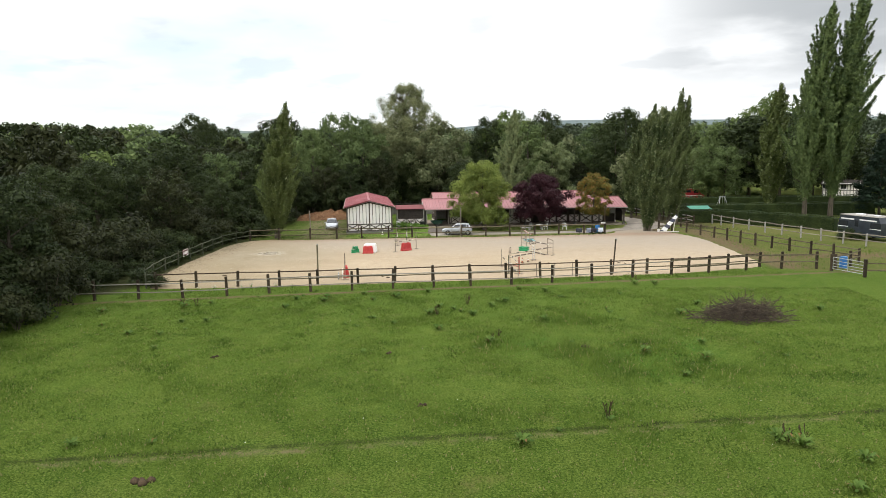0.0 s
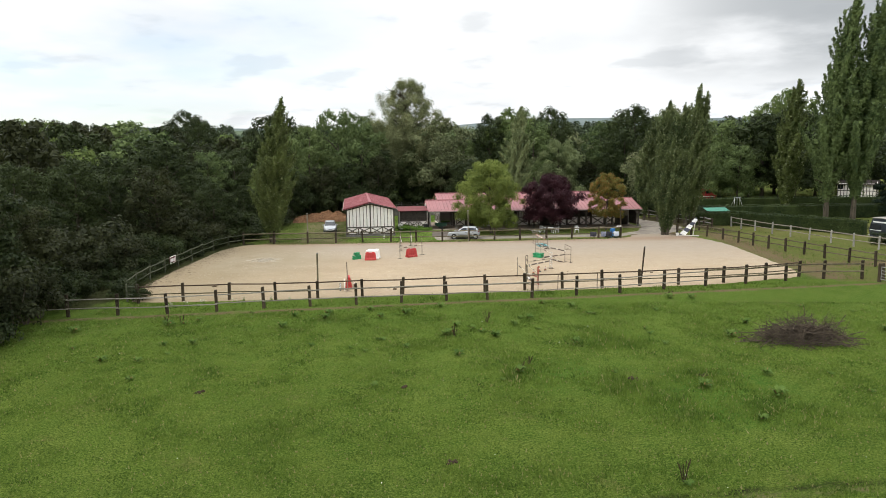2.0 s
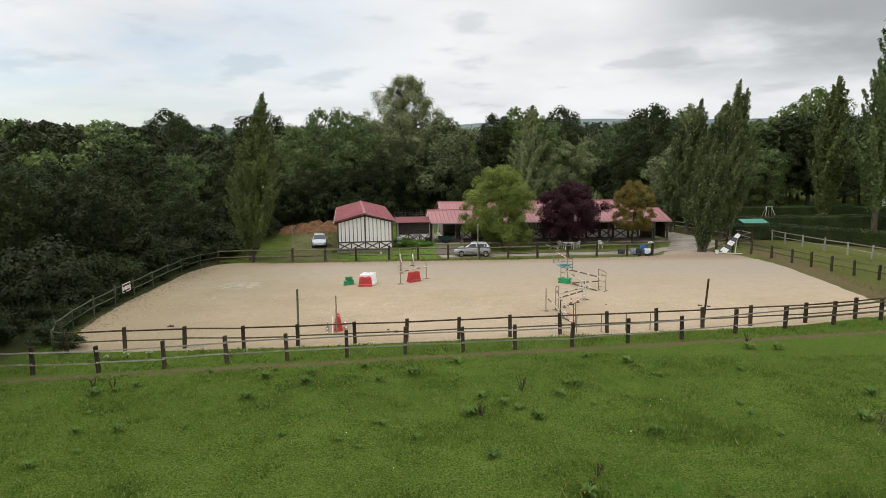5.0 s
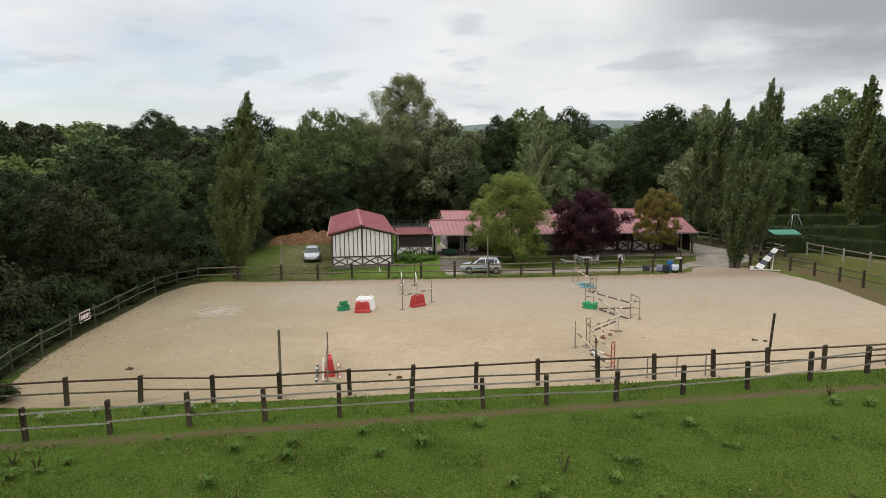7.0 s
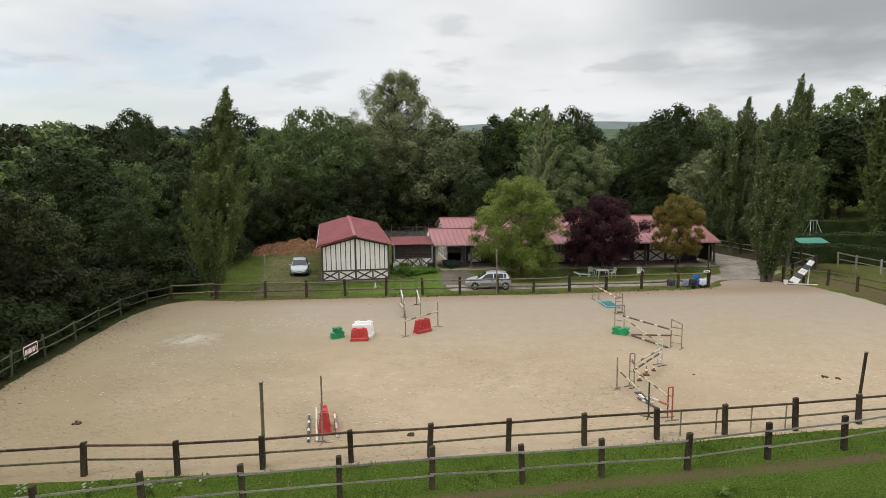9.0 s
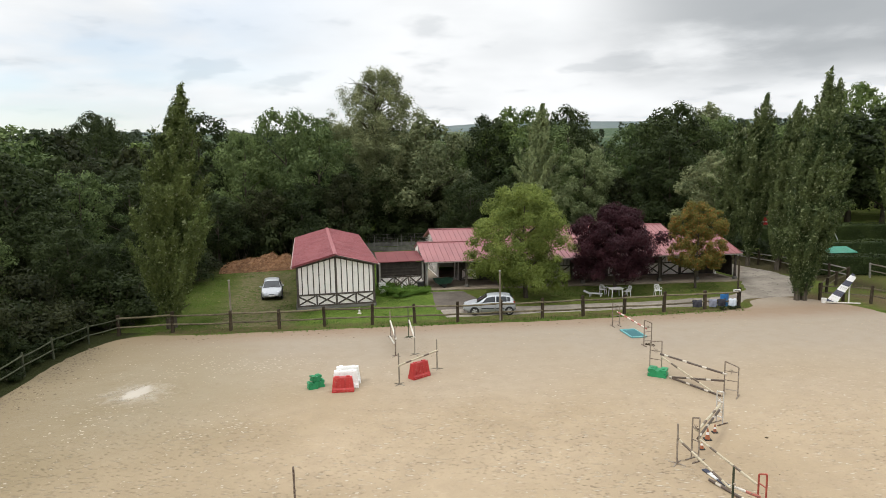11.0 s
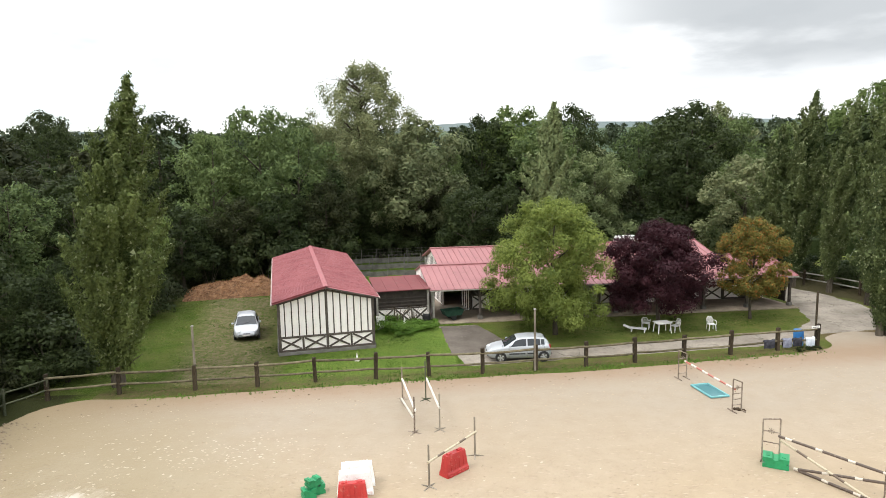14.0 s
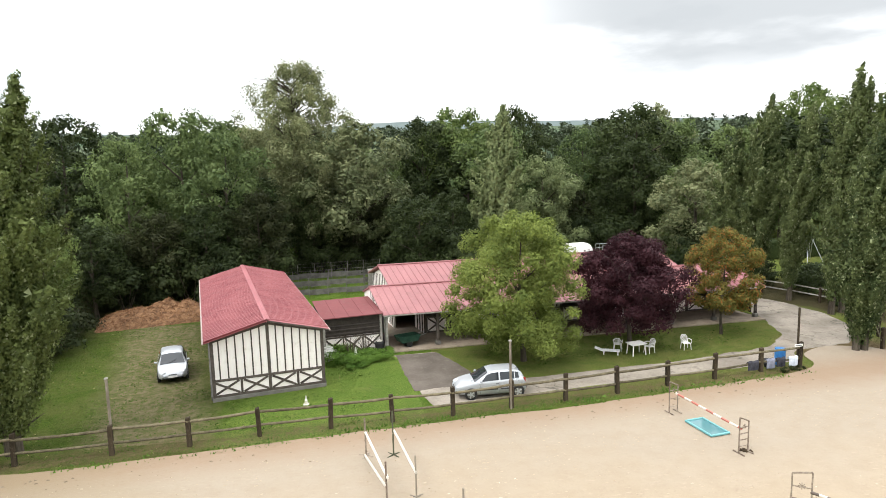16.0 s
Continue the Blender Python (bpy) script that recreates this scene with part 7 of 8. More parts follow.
# ---- garden furniture ----
def plastic_chair(x, y, yaw, label, tip=0.0):
    t = thing("garden_chair", label, "chair", pose(x, y, 0.0, tip, 0, yaw), "white garden furniture")
    part("seat", Geo().box((0, 0, 0.42), (0.46, 0.44, 0.035), 0.015), PLASTIC_WHITE, t)
    for sx in (-1, 1):
        for sy in (-1, 1):
            part("leg", Geo().tube([(sx * 0.24, sy * 0.23, 0), (sx * 0.2, sy * 0.19, 0.42)], [0.022, 0.03], 6), PLASTIC_WHITE, t)
        part("armrest", Geo().tube([(sx * 0.25, -0.2, 0.42), (sx * 0.27, -0.2, 0.63), (sx * 0.27, 0.1, 0.65), (sx * 0.22, 0.24, 0.62)], 0.025, 6), PLASTIC_WHITE, t)
    frame_ = Geo().tube([(-0.21, 0.2, 0.42), (-0.21, 0.29, 0.7), (-0.13, 0.32, 0.85), (0.13, 0.32, 0.85), (0.21, 0.29, 0.7), (0.21, 0.2, 0.42)], 0.024, 6)
    part("back_frame", frame_, PLASTIC_WHITE, t)
    for k in range(5):
        xx = -0.14 + 0.07 * k
        part("back_slat", Geo().box((xx, 0.262, 0.63), (0.04, 0.02, 0.42), 0.006, Matrix.Rotation(radians(-14), 3, "X")), PLASTIC_WHITE, t)
    return t


plastic_chair(10.0, 67.95, 150, "white plastic garden chair by the table")
plastic_chair(11.65, 67.0, -70, "white plastic garden chair facing the table")
plastic_chair(14.15, 67.15, 0, "white plastic garden chair alone on the lawn")
tb = thing("garden_table", "white plastic garden table on the lawn", "table", pose(10.75, 66.9, 0, 0, 0, 10), "white garden furniture")
part("tabletop", Geo().box((0, 0, 0.71), (1.05, 0.8, 0.04), 0.015), PLASTIC_WHITE, tb)
part("apron", Geo().box((0, 0, 0.66), (0.92, 0.66, 0.06), 0.01), PLASTIC_WHITE, tb)
for sx in (-1, 1):
    for sy in (-1, 1):
        part("leg", Geo().tube([(sx * 0.46, sy * 0.34, 0), (sx * 0.4, sy * 0.29, 0.69)], [0.03, 0.04], 6), PLASTIC_WHITE, tb)
lg = thing("sun_lounger", "white plastic sun lounger on the lawn", "lounger", pose(9.15, 67.35, 0, 0, 0, -25) @ Matrix.Scale(0.8, 4), "white garden furniture")
part("bed", Geo().box((0.2, 0, 0.3), (1.3, 0.6, 0.05), 0.015), PLASTIC_WHITE, lg)
part("backrest", Geo().box((-0.72, 0, 0.38), (0.7, 0.58, 0.05), 0.015, Matrix.Rotation(radians(20), 3, "Y")), PLASTIC_WHITE, lg)
for sx in (-0.35, 0.7):
    for sy in (-0.26, 0.26):
        part("leg", Geo().box((sx, sy, 0.14), (0.09, 0.05, 0.28), 0.015), PLASTIC_WHITE, lg)
for k in range(6):
    part("slat", Geo().box((-0.25 + 0.18 * k, 0, 0.33), (0.12, 0.54, 0.02), 0.006), PLASTIC_WHITE, lg)


# rugs hung on the fence, tubs beside it
def rug(x, y, w, h, material, label, top=0.62):
    g = Geo()
    k = 7
    vs, fs = [], []
    prof = [(-0.07, top - h), (-0.075, top - h * 0.5), (-0.06, top), (0.0, top + 0.075), (0.06, top), (0.07, top - h * 0.4)]
    for i in range(k):
        u = -w / 2 + w * i / (k - 1)
        for a, z in prof:
            vs.append((u, a + 0.02 * math.sin(i * 2.1 + z * 5), z + 0.02 * math.sin(i * 1.3)))
    n = len(prof)
    for i in range(k - 1):
        for j in range(n - 1):
            a = i * n + j
            fs.append((a, a + 1, a + n + 1, a + n))
    g.add(vs, fs)
    ob = solo("horse_rug", g, material, label, "rug", pose(x, y, 0, 0, 0, 9), "rugs drying on the fence")
    md = ob.modifiers.new("thick", "SOLIDIFY")
    md.thickness = 0.02


rug(15.35, 62.1, 0.72, 0.42, CLOTH_DARK, "black horse rug hung over the lower rail")
rug(16.55, 62.3, 0.58, 0.46, CLOTH_GREY, "grey-blue horse rug hung over the lower rail")
rug(17.2, 62.35, 0.6, 0.42, CLOTH_DARK, "dark horse rug hung over the lower rail")
rug(18.0, 62.4, 0.6, 0.46, CLOTH_WHITE, "pale blue rug hung over the lower rail")
tub = thing("plastic_drum", "blue plastic drum behind the fence rugs", "drum", pose(17.75, 63.15, 0.0))
part("body", Geo().tube([(0, 0, 0), (0, 0, 0.05), (0, 0, 0.3), (0, 0, 0.32), (0, 0, 0.55), (0, 0, 0.9), (0, 0, 0.93)], [0.27, 0.29, 0.29, 0.31, 0.29, 0.29, 0.26], 18), PLASTIC_BLUE, tub)
part("lid", Geo().tube([(0, 0, 0.93), (0, 0, 0.97)], [0.29, 0.28], 18), PLASTIC_BLUE, tub)
tub2 = copy_thing(tub, pose(33.9, 37.2, 0, 0, 0, 30))
tagged(tub2, "blue plastic drum by the paddock corner", "drum")
solo("muck_bucket", Geo().tube([(0, 0, 0), (0, 0, 0.4), (0, 0, 0.42)], [0.22, 0.3, 0.32], 16), PLASTIC_BLACK, "black rubber tub behind the fence rugs", "tub", pose(16.9, 62.95, 0.0))
sign = thing("fence_sign", "small white sign at the fence end", "sign", pose(18.3, 62.35, 1.32, 0, 0, 8))
part("board", Geo().box((0, 0, 0), (0.55, 0.03, 0.16), 0.008), PLASTIC_WHITE, sign)
part("mark", Geo().box((0, -0.018, 0.0), (0.4, 0.006, 0.04)), CAR_TRIM, sign)

# yard clutter by the store
cone(-9.0, 62.9, "weathered white traffic cone on the grass", 0.48, POLE_WHITE, 0.0)
cone(-6.3, 70.1, "pale traffic cone among brambles by the store", 0.75, PLASTIC_WHITE, 0.0)


DARK_TRAY = worn("dark_green_tray", (0.012, 0.040, 0.026), (0.035, 0.080, 0.052))


def wheelbarrow():
    t = thing("muck_trailer", "dark green two-wheeled barrow under the canopy", "barrow", pose(-2.9, 71.9, 0.08, 0, 0, 20))
    g = Geo().prism([(-0.75, 0.75), (-0.55, 0.35), (0.6, 0.35), (0.8, 0.75), (0.76, 0.75), (0.57, 0.39), (-0.52, 0.39), (-0.71, 0.75)], 0.85)
    part("tray", g, DARK_TRAY, t)
    for s in (-1, 1):
        part("tray_side", Geo().prism([(-0.75, 0.75), (-0.55, 0.35), (0.6, 0.35), (0.8, 0.75)], 0.03, Matrix.Translation((0, s * 0.43, 0))), DARK_TRAY, t)
        part("wheel", Geo().tube([(0, s * 0.38 - 0.04, 0.22), (0, s * 0.38 + 0.04, 0.22)], 0.22, 14), PLASTIC_BLACK, t)
        part("handle", Geo().tube([(0.7, s * 0.3, 0.6), (1.3, s * 0.28, 0.72)], 0.02, 6), ZINC, t)


wheelbarrow()


def crates():
    for k in range(3):
        t = thing("bottle_crate", "white plastic crate stacked by the store", "crate", pose(-7.95, 69.9, k * 0.32, 0, 0, 14 + 5 * k), "white crates by the store")
        part("base", Geo().box((0, 0, 0.02), (0.5, 0.36, 0.03), 0.006), PLASTIC_WHITE, t)
        for s in (-1, 1):
            for z in (0.08, 0.26):
                part("side_bar", Geo().box((0, s * 0.17, z), (0.5, 0.02, 0.08), 0.006), PLASTIC_WHITE, t)
                part("end_bar", Geo().box((s * 0.24, 0, z), (0.02, 0.32, 0.08), 0.006), PLASTIC_WHITE, t)
            for s2 in (-1, 1):
                part("corner", Geo().box((s * 0.235, s2 * 0.165, 0.16), (0.03, 0.03, 0.3), 0.006), PLASTIC_WHITE, t)


crates()
BUSHES.append(bush(0.95, 1.8, 74, LEAF_NETTLE, 6000, 0.10, "low tangle of fresh green nettles and bramble", pose(-6.6, 69.6, -0.05), "bramble_patch", "bushes under the wood"))
for x, y, s in ((-5.3, 70.0, 0.62), (-7.9, 69.4, 0.42), (-4.6, 70.3, 0.45), (-6.2, 68.5, 0.45)):
    plant_bush(x, y, s, 3)


def bare_bramble(x, y, seed):
    r = random.Random(seed)
    g = Geo()
    for i in range(14):
        a, h = r.uniform(0, 6.28), r.uniform(0.9, 1.7)
        c, s = math.cos(a), math.sin(a)
        g.tube([(0.1 * c, 0.1 * s, 0), (0.3 * c, 0.2 * s, h * 0.7), (0.6 * c, 0.3 * s, h), (0.95 * c, 0.4 * s, h * 0.8)], [0.02, 0.016, 0.012, 0.006], 5, False)
    solo("bare_bramble", g, TWIG, "bare arching bramble stems against the store", "bramble", pose(x, y, 0))


bare_bramble(-6.6, 70.3, 3)
bare_bramble(-5.7, 70.5, 4)
jar = thing("plastic_drum", "dull dark plastic drum half hidden in bramble", "drum", pose(-4.75, 70.75, 0))
part("body", Geo().tube([(0, 0, 0), (0, 0, 0.1), (0, 0, 0.75), (0, 0, 0.85)], [0.26, 0.29, 0.29, 0.24], 16), PLASTIC_BLACK, jar, smooth=False)
part("lid", Geo().tube([(0, 0, 0.85), (0, 0, 0.9)], [0.2, 0.18], 14), GREY_RAIL, jar)
plant_bush(18.0, 62.0, 0.2, 0)
plant_bush(43.3, 55.6, 0.5, 2)
plant_bush(43.9, 54.9, 0.42, 2)
plant_bush(17.2, 61.8, 0.16, 0)


def manure_heap():
    g = Geo()
    nx, ny = 46, 26
    def z(u, v):
        e = max(0.0, 1 - abs(u) ** 2.4) * max(0.0, 1 - abs(v) ** 2.2)
        return 1.5 * e ** 0.8 * (0.75 + 0.5 * noise.noise((u * 3, v * 2.2, 4))) + (0.14 * noise.noise((u * 14, v * 9, 2)) if e > 0.02 else 0) - 0.03
    for j in range(ny + 1):
        for i in range(nx + 1):
            u, v = -1 + 2 * i / nx, -1 + 2 * j / ny
            g.v.append((u * 4.6, v * 2.6, z(u, v)))
    for j in range(ny):
        for i in range(nx):
            a = j * (nx + 1) + i
            g.f.append((a, a + 1, a + nx + 2, a + nx + 1))
    m = pose(-21.6, 84.6, 0, 0, 0, 14)
    t = thing("manure_heap", "long heap of rusty brown straw and manure", "manure heap", m)
    part("mound", g, STRAW, t, smooth=True)
    r = np.random.default_rng(4)
    k = 3800
    u, v = r.uniform(-0.97, 0.97, k), r.uniform(-0.97, 0.97, k)
    p = np.array([(a * 4.6, b * 2.6, max(0, z(a, b)) + 0.02) for a, b in zip(u, v)])
    d = r.normal(size=(k, 3)) * np.array([1, 1, 0.45])
    d /= np.linalg.norm(d, axis=1)[:, None]
    w = np.cross(d, r.normal(size=(k, 3)))
    w /= np.linalg.norm(w, axis=1)[:, None]
    s = r.uniform(0.08, 0.24, k)[:, None]
    vv = np.stack([p - d * s, p + w * 0.025, p + d * s, p - w * 0.025], 1).reshape(-1, 3)
    part("straw", leaf_mesh("straw", vv, STRAW_BIT), None, t, kind="stuff")


manure_heap()


def brush_pile():
    q = random.Random(77)
    t = thing("brush_pile", "low heap of cut grey-brown branches in the meadow", "brushwood", pose(19.6, 19.9, 0, 0, 0, 6))
    g = Geo()
    for i in range(720):
        x, y = max(-1.05, min(1.05, q.gauss(0, 0.42))) * 2.65, max(-1, min(1, q.gauss(0, 0.42))) * 1.4
        top = 1.3 * max(0.05, 1 - (abs(x) / 3.0) ** 1.3) * max(0.1, 1 - (abs(y) / 1.7) ** 2) * (0.75 + 0.5 * noise.noise((x * 1.1, y * 1.1, 4)))
        z = top * q.random() ** 0.7
        L = q.uniform(0.4, 2.6)
        yaw, pitch = q.gauss(0.0, 1.0) + (math.pi if q.random() < 0.5 else 0), q.gauss(0.2, 0.55)
        dx, dy, dz = math.cos(yaw) * math.cos(pitch), math.sin(yaw) * math.cos(pitch), math.sin(pitch)
        p0 = (x - dx * L / 2, y - dy * L / 2, max(0.02, z - dz * L / 2))
        p1 = (x + q.uniform(-0.15, 0.15), y + q.uniform(-0.15, 0.15), max(0.05, z + 0.05))
        p2 = (x + dx * L / 2, y + dy * L / 2, max(0.03, z + dz * L / 2))
        r = q.uniform(0.008, 0.026)
        g.tube([p0, p1, p2], [r, r * 0.8, r * 0.3], 4, False)
    part("brushwood", g, TWIG, t, kind="stuff")


brush_pile()


# ---- beyond the paddock ----
def caravan():
    t = thing("caravan", "dark blue-grey touring caravan with a pale roof", "caravan", pose(45.75, 56.2, 0.0, 0, 0, 108))
    L, W, H = 5.6, 2.3, 2.45
    out = [(-L / 2, 0.45), (L / 2 - 0.2, 0.45), (L / 2, 1.3), (L / 2 - 0.35, H), (-L / 2 + 0.3, H + 0.06), (-L / 2, 1.9)]
    part("body", Geo().prism(out, W), CARAVAN_DARK, t)
    part("roof", Geo().box((0, 0, H + 0.08), (L - 0.6, W + 0.05, 0.1), 0.04), GREY_RAIL, t)
    part("roof_hatch", Geo().box((0.8, 0, H + 0.17), (0.7, 0.7, 0.1), 0.03), PLASTIC_WHITE, t)
    part("roof_hatch", Geo().box((-1.5, 0.2, H + 0.17), (0.5, 0.5, 0.08), 0.03), PLASTIC_WHITE, t)
    for s in (-1, 1):
        for x, w in ((-2.2, 1.3), (2.0, 1.3)):
            wdw = part("window", Geo().box((x, s * (W / 2 + 0.005), 1.6), (w, 0.04, 0.62), 0.015), GLASS, t)
            part("frame", Geo().box((x, s * (W / 2 + 0.002), 1.25), (w + 0.1, 0.05, 0.06), 0.01), PLASTIC_WHITE, wdw)
        part("waist_band", Geo().box((0, s * (W / 2 + 0.004), 2.12), (L - 0.9, 0.02, 0.14), 0.005), PLASTIC_WHITE, t)
        part("wheel", Geo().tube([(0, s * (W / 2 - 0.16), 0.33), (0, s * (W / 2 + 0.0), 0.33)], 0.33, 18), PLASTIC_BLACK, t)
    part("door", Geo().box((0.2, W / 2 + 0.006, 1.35), (0.7, 0.03, 1.75), 0.01), CARAVAN_DARK, t)
    part("door_trim", Geo().box((0.2, W / 2 + 0.012, 1.7), (0.5, 0.03, 0.7), 0.01), GLASS, t)
    part("drawbar", Geo().tube([(L / 2 - 0.3, 0, 0.5), (L / 2 + 1.1, 0, 0.5)], 0.05, 8), ZINC, t)


caravan()


def far_house():
    t = thing("cottage", "white half-timbered cottage behind garden trees", "house", pose(71.6, 113.5, height(71.6, 113.5) + 0.3, 0, 0, -32))
    W, D, H = 6.2, 5.0, 2.9
    part("wall", Geo().box((0, 0, H / 2), (W, D, H)), RENDER_WHITE, t)
    for s in (-1, 1):
        part("roof_slope", ribbed_slope(W + 0.6, D / 2 + 0.4, 0.8, 0.5, 0.1, 0.03), BOARD_DARK, t, m=(Matrix.Translation((-W / 2 - 0.3, -D / 2 - 0.4, H - 0.2)) if s < 0 else Matrix.Translation((W / 2 + 0.3, D / 2 + 0.4, H - 0.2)) @ Matrix.Rotation(math.pi, 4, "Z")))
        part("gable", Geo().prism([(-D / 2, 0), (D / 2, 0), (0, 0.55)], 0.15, Matrix.Translation((s * (W / 2 - 0.08), 0, H)) @ Matrix.Rotation(radians(90), 4, "Z")), RENDER_WHITE, t)
    for k in range(13):
        timber((-W / 2 + 0.1 + k * (W - 0.2) / 12, -D / 2 - 0.02, 0.1), (-W / 2 + 0.1 + k * (W - 0.2) / 12, -D / 2 - 0.02, H - 0.05), 0.11, 0.05, t)
    for z in (0.15, 1.6, H - 0.1):
        timber((-W / 2, -D / 2 - 0.025, z), (W / 2, -D / 2 - 0.025, z), 0.12, 0.05, t)
    for x in (-2.6, 0.4, 3.0):
        w = part("window", Geo().box((x, -D / 2 - 0.03, 2.3), (0.9, 0.08, 0.8), 0.01), GLASS, t)
        part("frame", Geo().box((x, -D / 2 - 0.06, 2.3), (0.06, 0.06, 0.8), 0.01), TIMBER, w)


far_house()


def red_van():
    t = thing("van", "red delivery van parked behind hedges", "van", pose(40.4, 104.0, 1.05, 0, 0, 8))
    part("body", Geo().prism([(-2.2, 0.4), (2.1, 0.4), (2.3, 0.9), (1.7, 1.15), (1.15, 1.95), (0.9, 2.05), (-2.1, 2.05), (-2.25, 1.6)], 1.85), RED_PAINT, t)
    part("window", Geo().box((0.75, -0.93, 1.55), (0.8, 0.02, 0.5), 0.005), GLASS, t)
    part("window", Geo().box((-0.9, -0.93, 1.6), (1.4, 0.02, 0.4), 0.005), GLASS, t)
    part("side_strip", Geo().box((0, -0.935, 0.8), (3.8, 0.03, 0.1), 0.01), PLASTIC_WHITE, t)
    for x in (-1.4, 1.4):
        for s in (-1, 1):
            part("wheel", Geo().tube([(x, s * 0.75, 0.34), (x, s * 0.94, 0.34)], 0.34, 16), PLASTIC_BLACK, t)


red_van()


def garden_roof():
    t = thing("garden_shelter", "low shelter with a green sheet roof behind the hedge", "shelter", pose(34.1, 77.2, -0.5, 0, 0, 4))
    part("roof", ribbed_slope(3.0, 1.7, 0.35, 0.3, 0.08, 0.02), GREEN_TARP, t, m=Matrix.Translation((-1.5, -0.85, 2.2)))
    for sx in (-1.35, 1.35):
        for sy in (-0.7, 0.7):
            part("post", Geo().box((sx, sy, 1.12), (0.1, 0.1, 2.26), 0.01), RAIL, t)


garden_roof()


def swing_frame():
    t = thing("play_frame", "metal swing frame on spread legs between the hedges", "play frame", pose(42.7, 93.6, 0))
    for s in (-1, 1):
        for k in (-1, 1):
            part("leg", Geo().tube([(s * 0.9, k * 1.0, 0), (s * 0.35, 0, 2.25)], 0.045, 6), ZINC, t)
    part("top_bar", Geo().tube([(-0.5, 0, 2.25), (0.5, 0, 2.25)], 0.05, 6), ZINC, t)
    part("strut", Geo().tube([(0, 0, 2.2), (0, 0, 0.4)], 0.03, 6), ZINC, t)
    g = Geo()
    g.prism([(-0.55, 1.2), (-0.3, 0.0), (0.3, 0.0), (0.75, 1.5), (0.1, 1.15)], 0.08)
    m = thing("garden_screen", "torn pale sheet hung on a post behind the hedge", "screen", pose(49.6, 106.5, height(49.6, 106.5)))
    part("post", Geo().tube([(0, 0.1, 0), (0, 0.1, 2.9)], 0.05, 6), RAIL, m)
    part("sheet", g, WHITE_METAL, m, m=Matrix.Translation((0, 0, 1.75)))


swing_frame()


def horse_trailer():
    t = thing("horse_trailer", "white rounded trailer parked behind the stables", "trailer", pose(17.6, 95.6, 0.0, 0, 0, 6))
    g = Geo()
    prof = [(-1.1, 0.5), (-1.15, 1.6), (-1.0, 2.45), (-0.5, 2.85), (0.5, 2.85), (1.0, 2.45), (1.15, 1.6), (1.1, 0.5)]
    xs = [(-1.25, 0.96), (-1.0, 1.0), (0.7, 1.0), (1.05, 0.93), (1.3, 0.8)]
    k = len(prof)
    vs, fs = [], []
    for x, s in xs:
        vs += [(x, a * s, 0.5 + (z - 0.5) * (s if x > 0 else 1)) for a, z in prof]
    for i in range(len(xs) - 1):
        for j in range(k):
            fs.append((i * k + j, (i + 1) * k + j, (i + 1) * k + (j + 1) % k, i * k + (j + 1) % k))
    fs += [tuple(range(k)), tuple(range(4 * k, 5 * k))[::-1]]
    g.add(vs, fs)
    part("body", g, PLASTIC_WHITE, t, smooth=True)
    part("window", Geo().box((0.4, -1.13, 1.9), (0.5, 0.05, 0.4), 0.01), GLASS, t)
    for s in (-1, 1):
        part("wheel", Geo().tube([(-0.2, s * 0.95, 0.33), (-0.2, s * 1.15, 0.33)], 0.33, 16), PLASTIC_BLACK, t)
    t2 = thing("cage_trailer", "open galvanised mesh trailer behind the stables", "trailer", pose(21.2, 96.0, 0, 0, 0, 4))
    for z in (0.6, 1.1, 1.6, 2.1, 2.5):
        for s in (-1, 1):
            part("bar", Geo().tube([(-1.3, s * 0.8, z), (1.3, s * 0.8, z)], 0.03, 6), ZINC, t2)
    for k_ in range(7):
        for s in (-1, 1):
            part("upright", Geo().tube([(-1.3 + k_ * 0.433, s * 0.8, 0.5), (-1.3 + k_ * 0.433, s * 0.8, 2.5)], 0.025, 6), ZINC, t2)
    part("bed", Geo().box((0, 0, 0.5), (2.7, 1.7, 0.1), 0.02), BOARD_DARK, t2)
    for s in (-1, 1):
        part("wheel", Geo().tube([(0, s * 0.72, 0.28), (0, s * 0.9, 0.28)], 0.28, 14), PLASTIC_BLACK, t2)


horse_trailer()


def pen():
    """Wire mesh runs behind the buildings, one behind the other, with grey sheets along their feet."""
    for row, (px, py, n_, yaw) in enumerate(((-13.4, 89.6, 6, 6), (-13.4, 93.8, 6, 6), (-13.2, 98.2, 6, 6))):
        t = thing("wire_pen", "wire mesh pen with grey sheets along its foot", "pen", pose(px, py, 0, 0, 0, yaw), "wire pens behind the shed")
        L = n_ * 1.7
        for k in range(n_ + 1):
            part("post", Geo().tube([(k * 1.7, 0, 0), (k * 1.7, 0, 1.7)], 0.035, 6), PLINTH, t)
        for z in (0.9, 1.3, 1.65):
            part("rail", Geo().tube([(0, 0, z), (L, 0, z)], 0.010, 5), PLINTH, t)
        g = Geo()
        for k in range(n_ * 7):
            g.box((k * L / (n_ * 7 - 1), 0.0, 0.85), (0.007, 0.007, 1.65))
        part("wire", g, PLINTH, t, kind="stuff")
        for k in range(n_):
            part("sheet", Geo().box((k * 1.7 + 0.85, 0.06, 0.36 + 0.05 * (k % 2)), (1.66, 0.03, 0.5), 0.005), PLINTH, t)
    b = thing("wooden_box", "pale wooden box standing by the wire pen", "box", pose(-3.9, 92.6, 0, 0, 0, 5))
    part("body", Geo().box((0, 0, 0.85), (1.25, 0.9, 1.7), 0.02), GREY_RAIL, b)
    part("lid", Geo().box((0, 0, 1.73), (1.35, 1.0, 0.06), 0.015), GREY_RAIL, b)


pen()
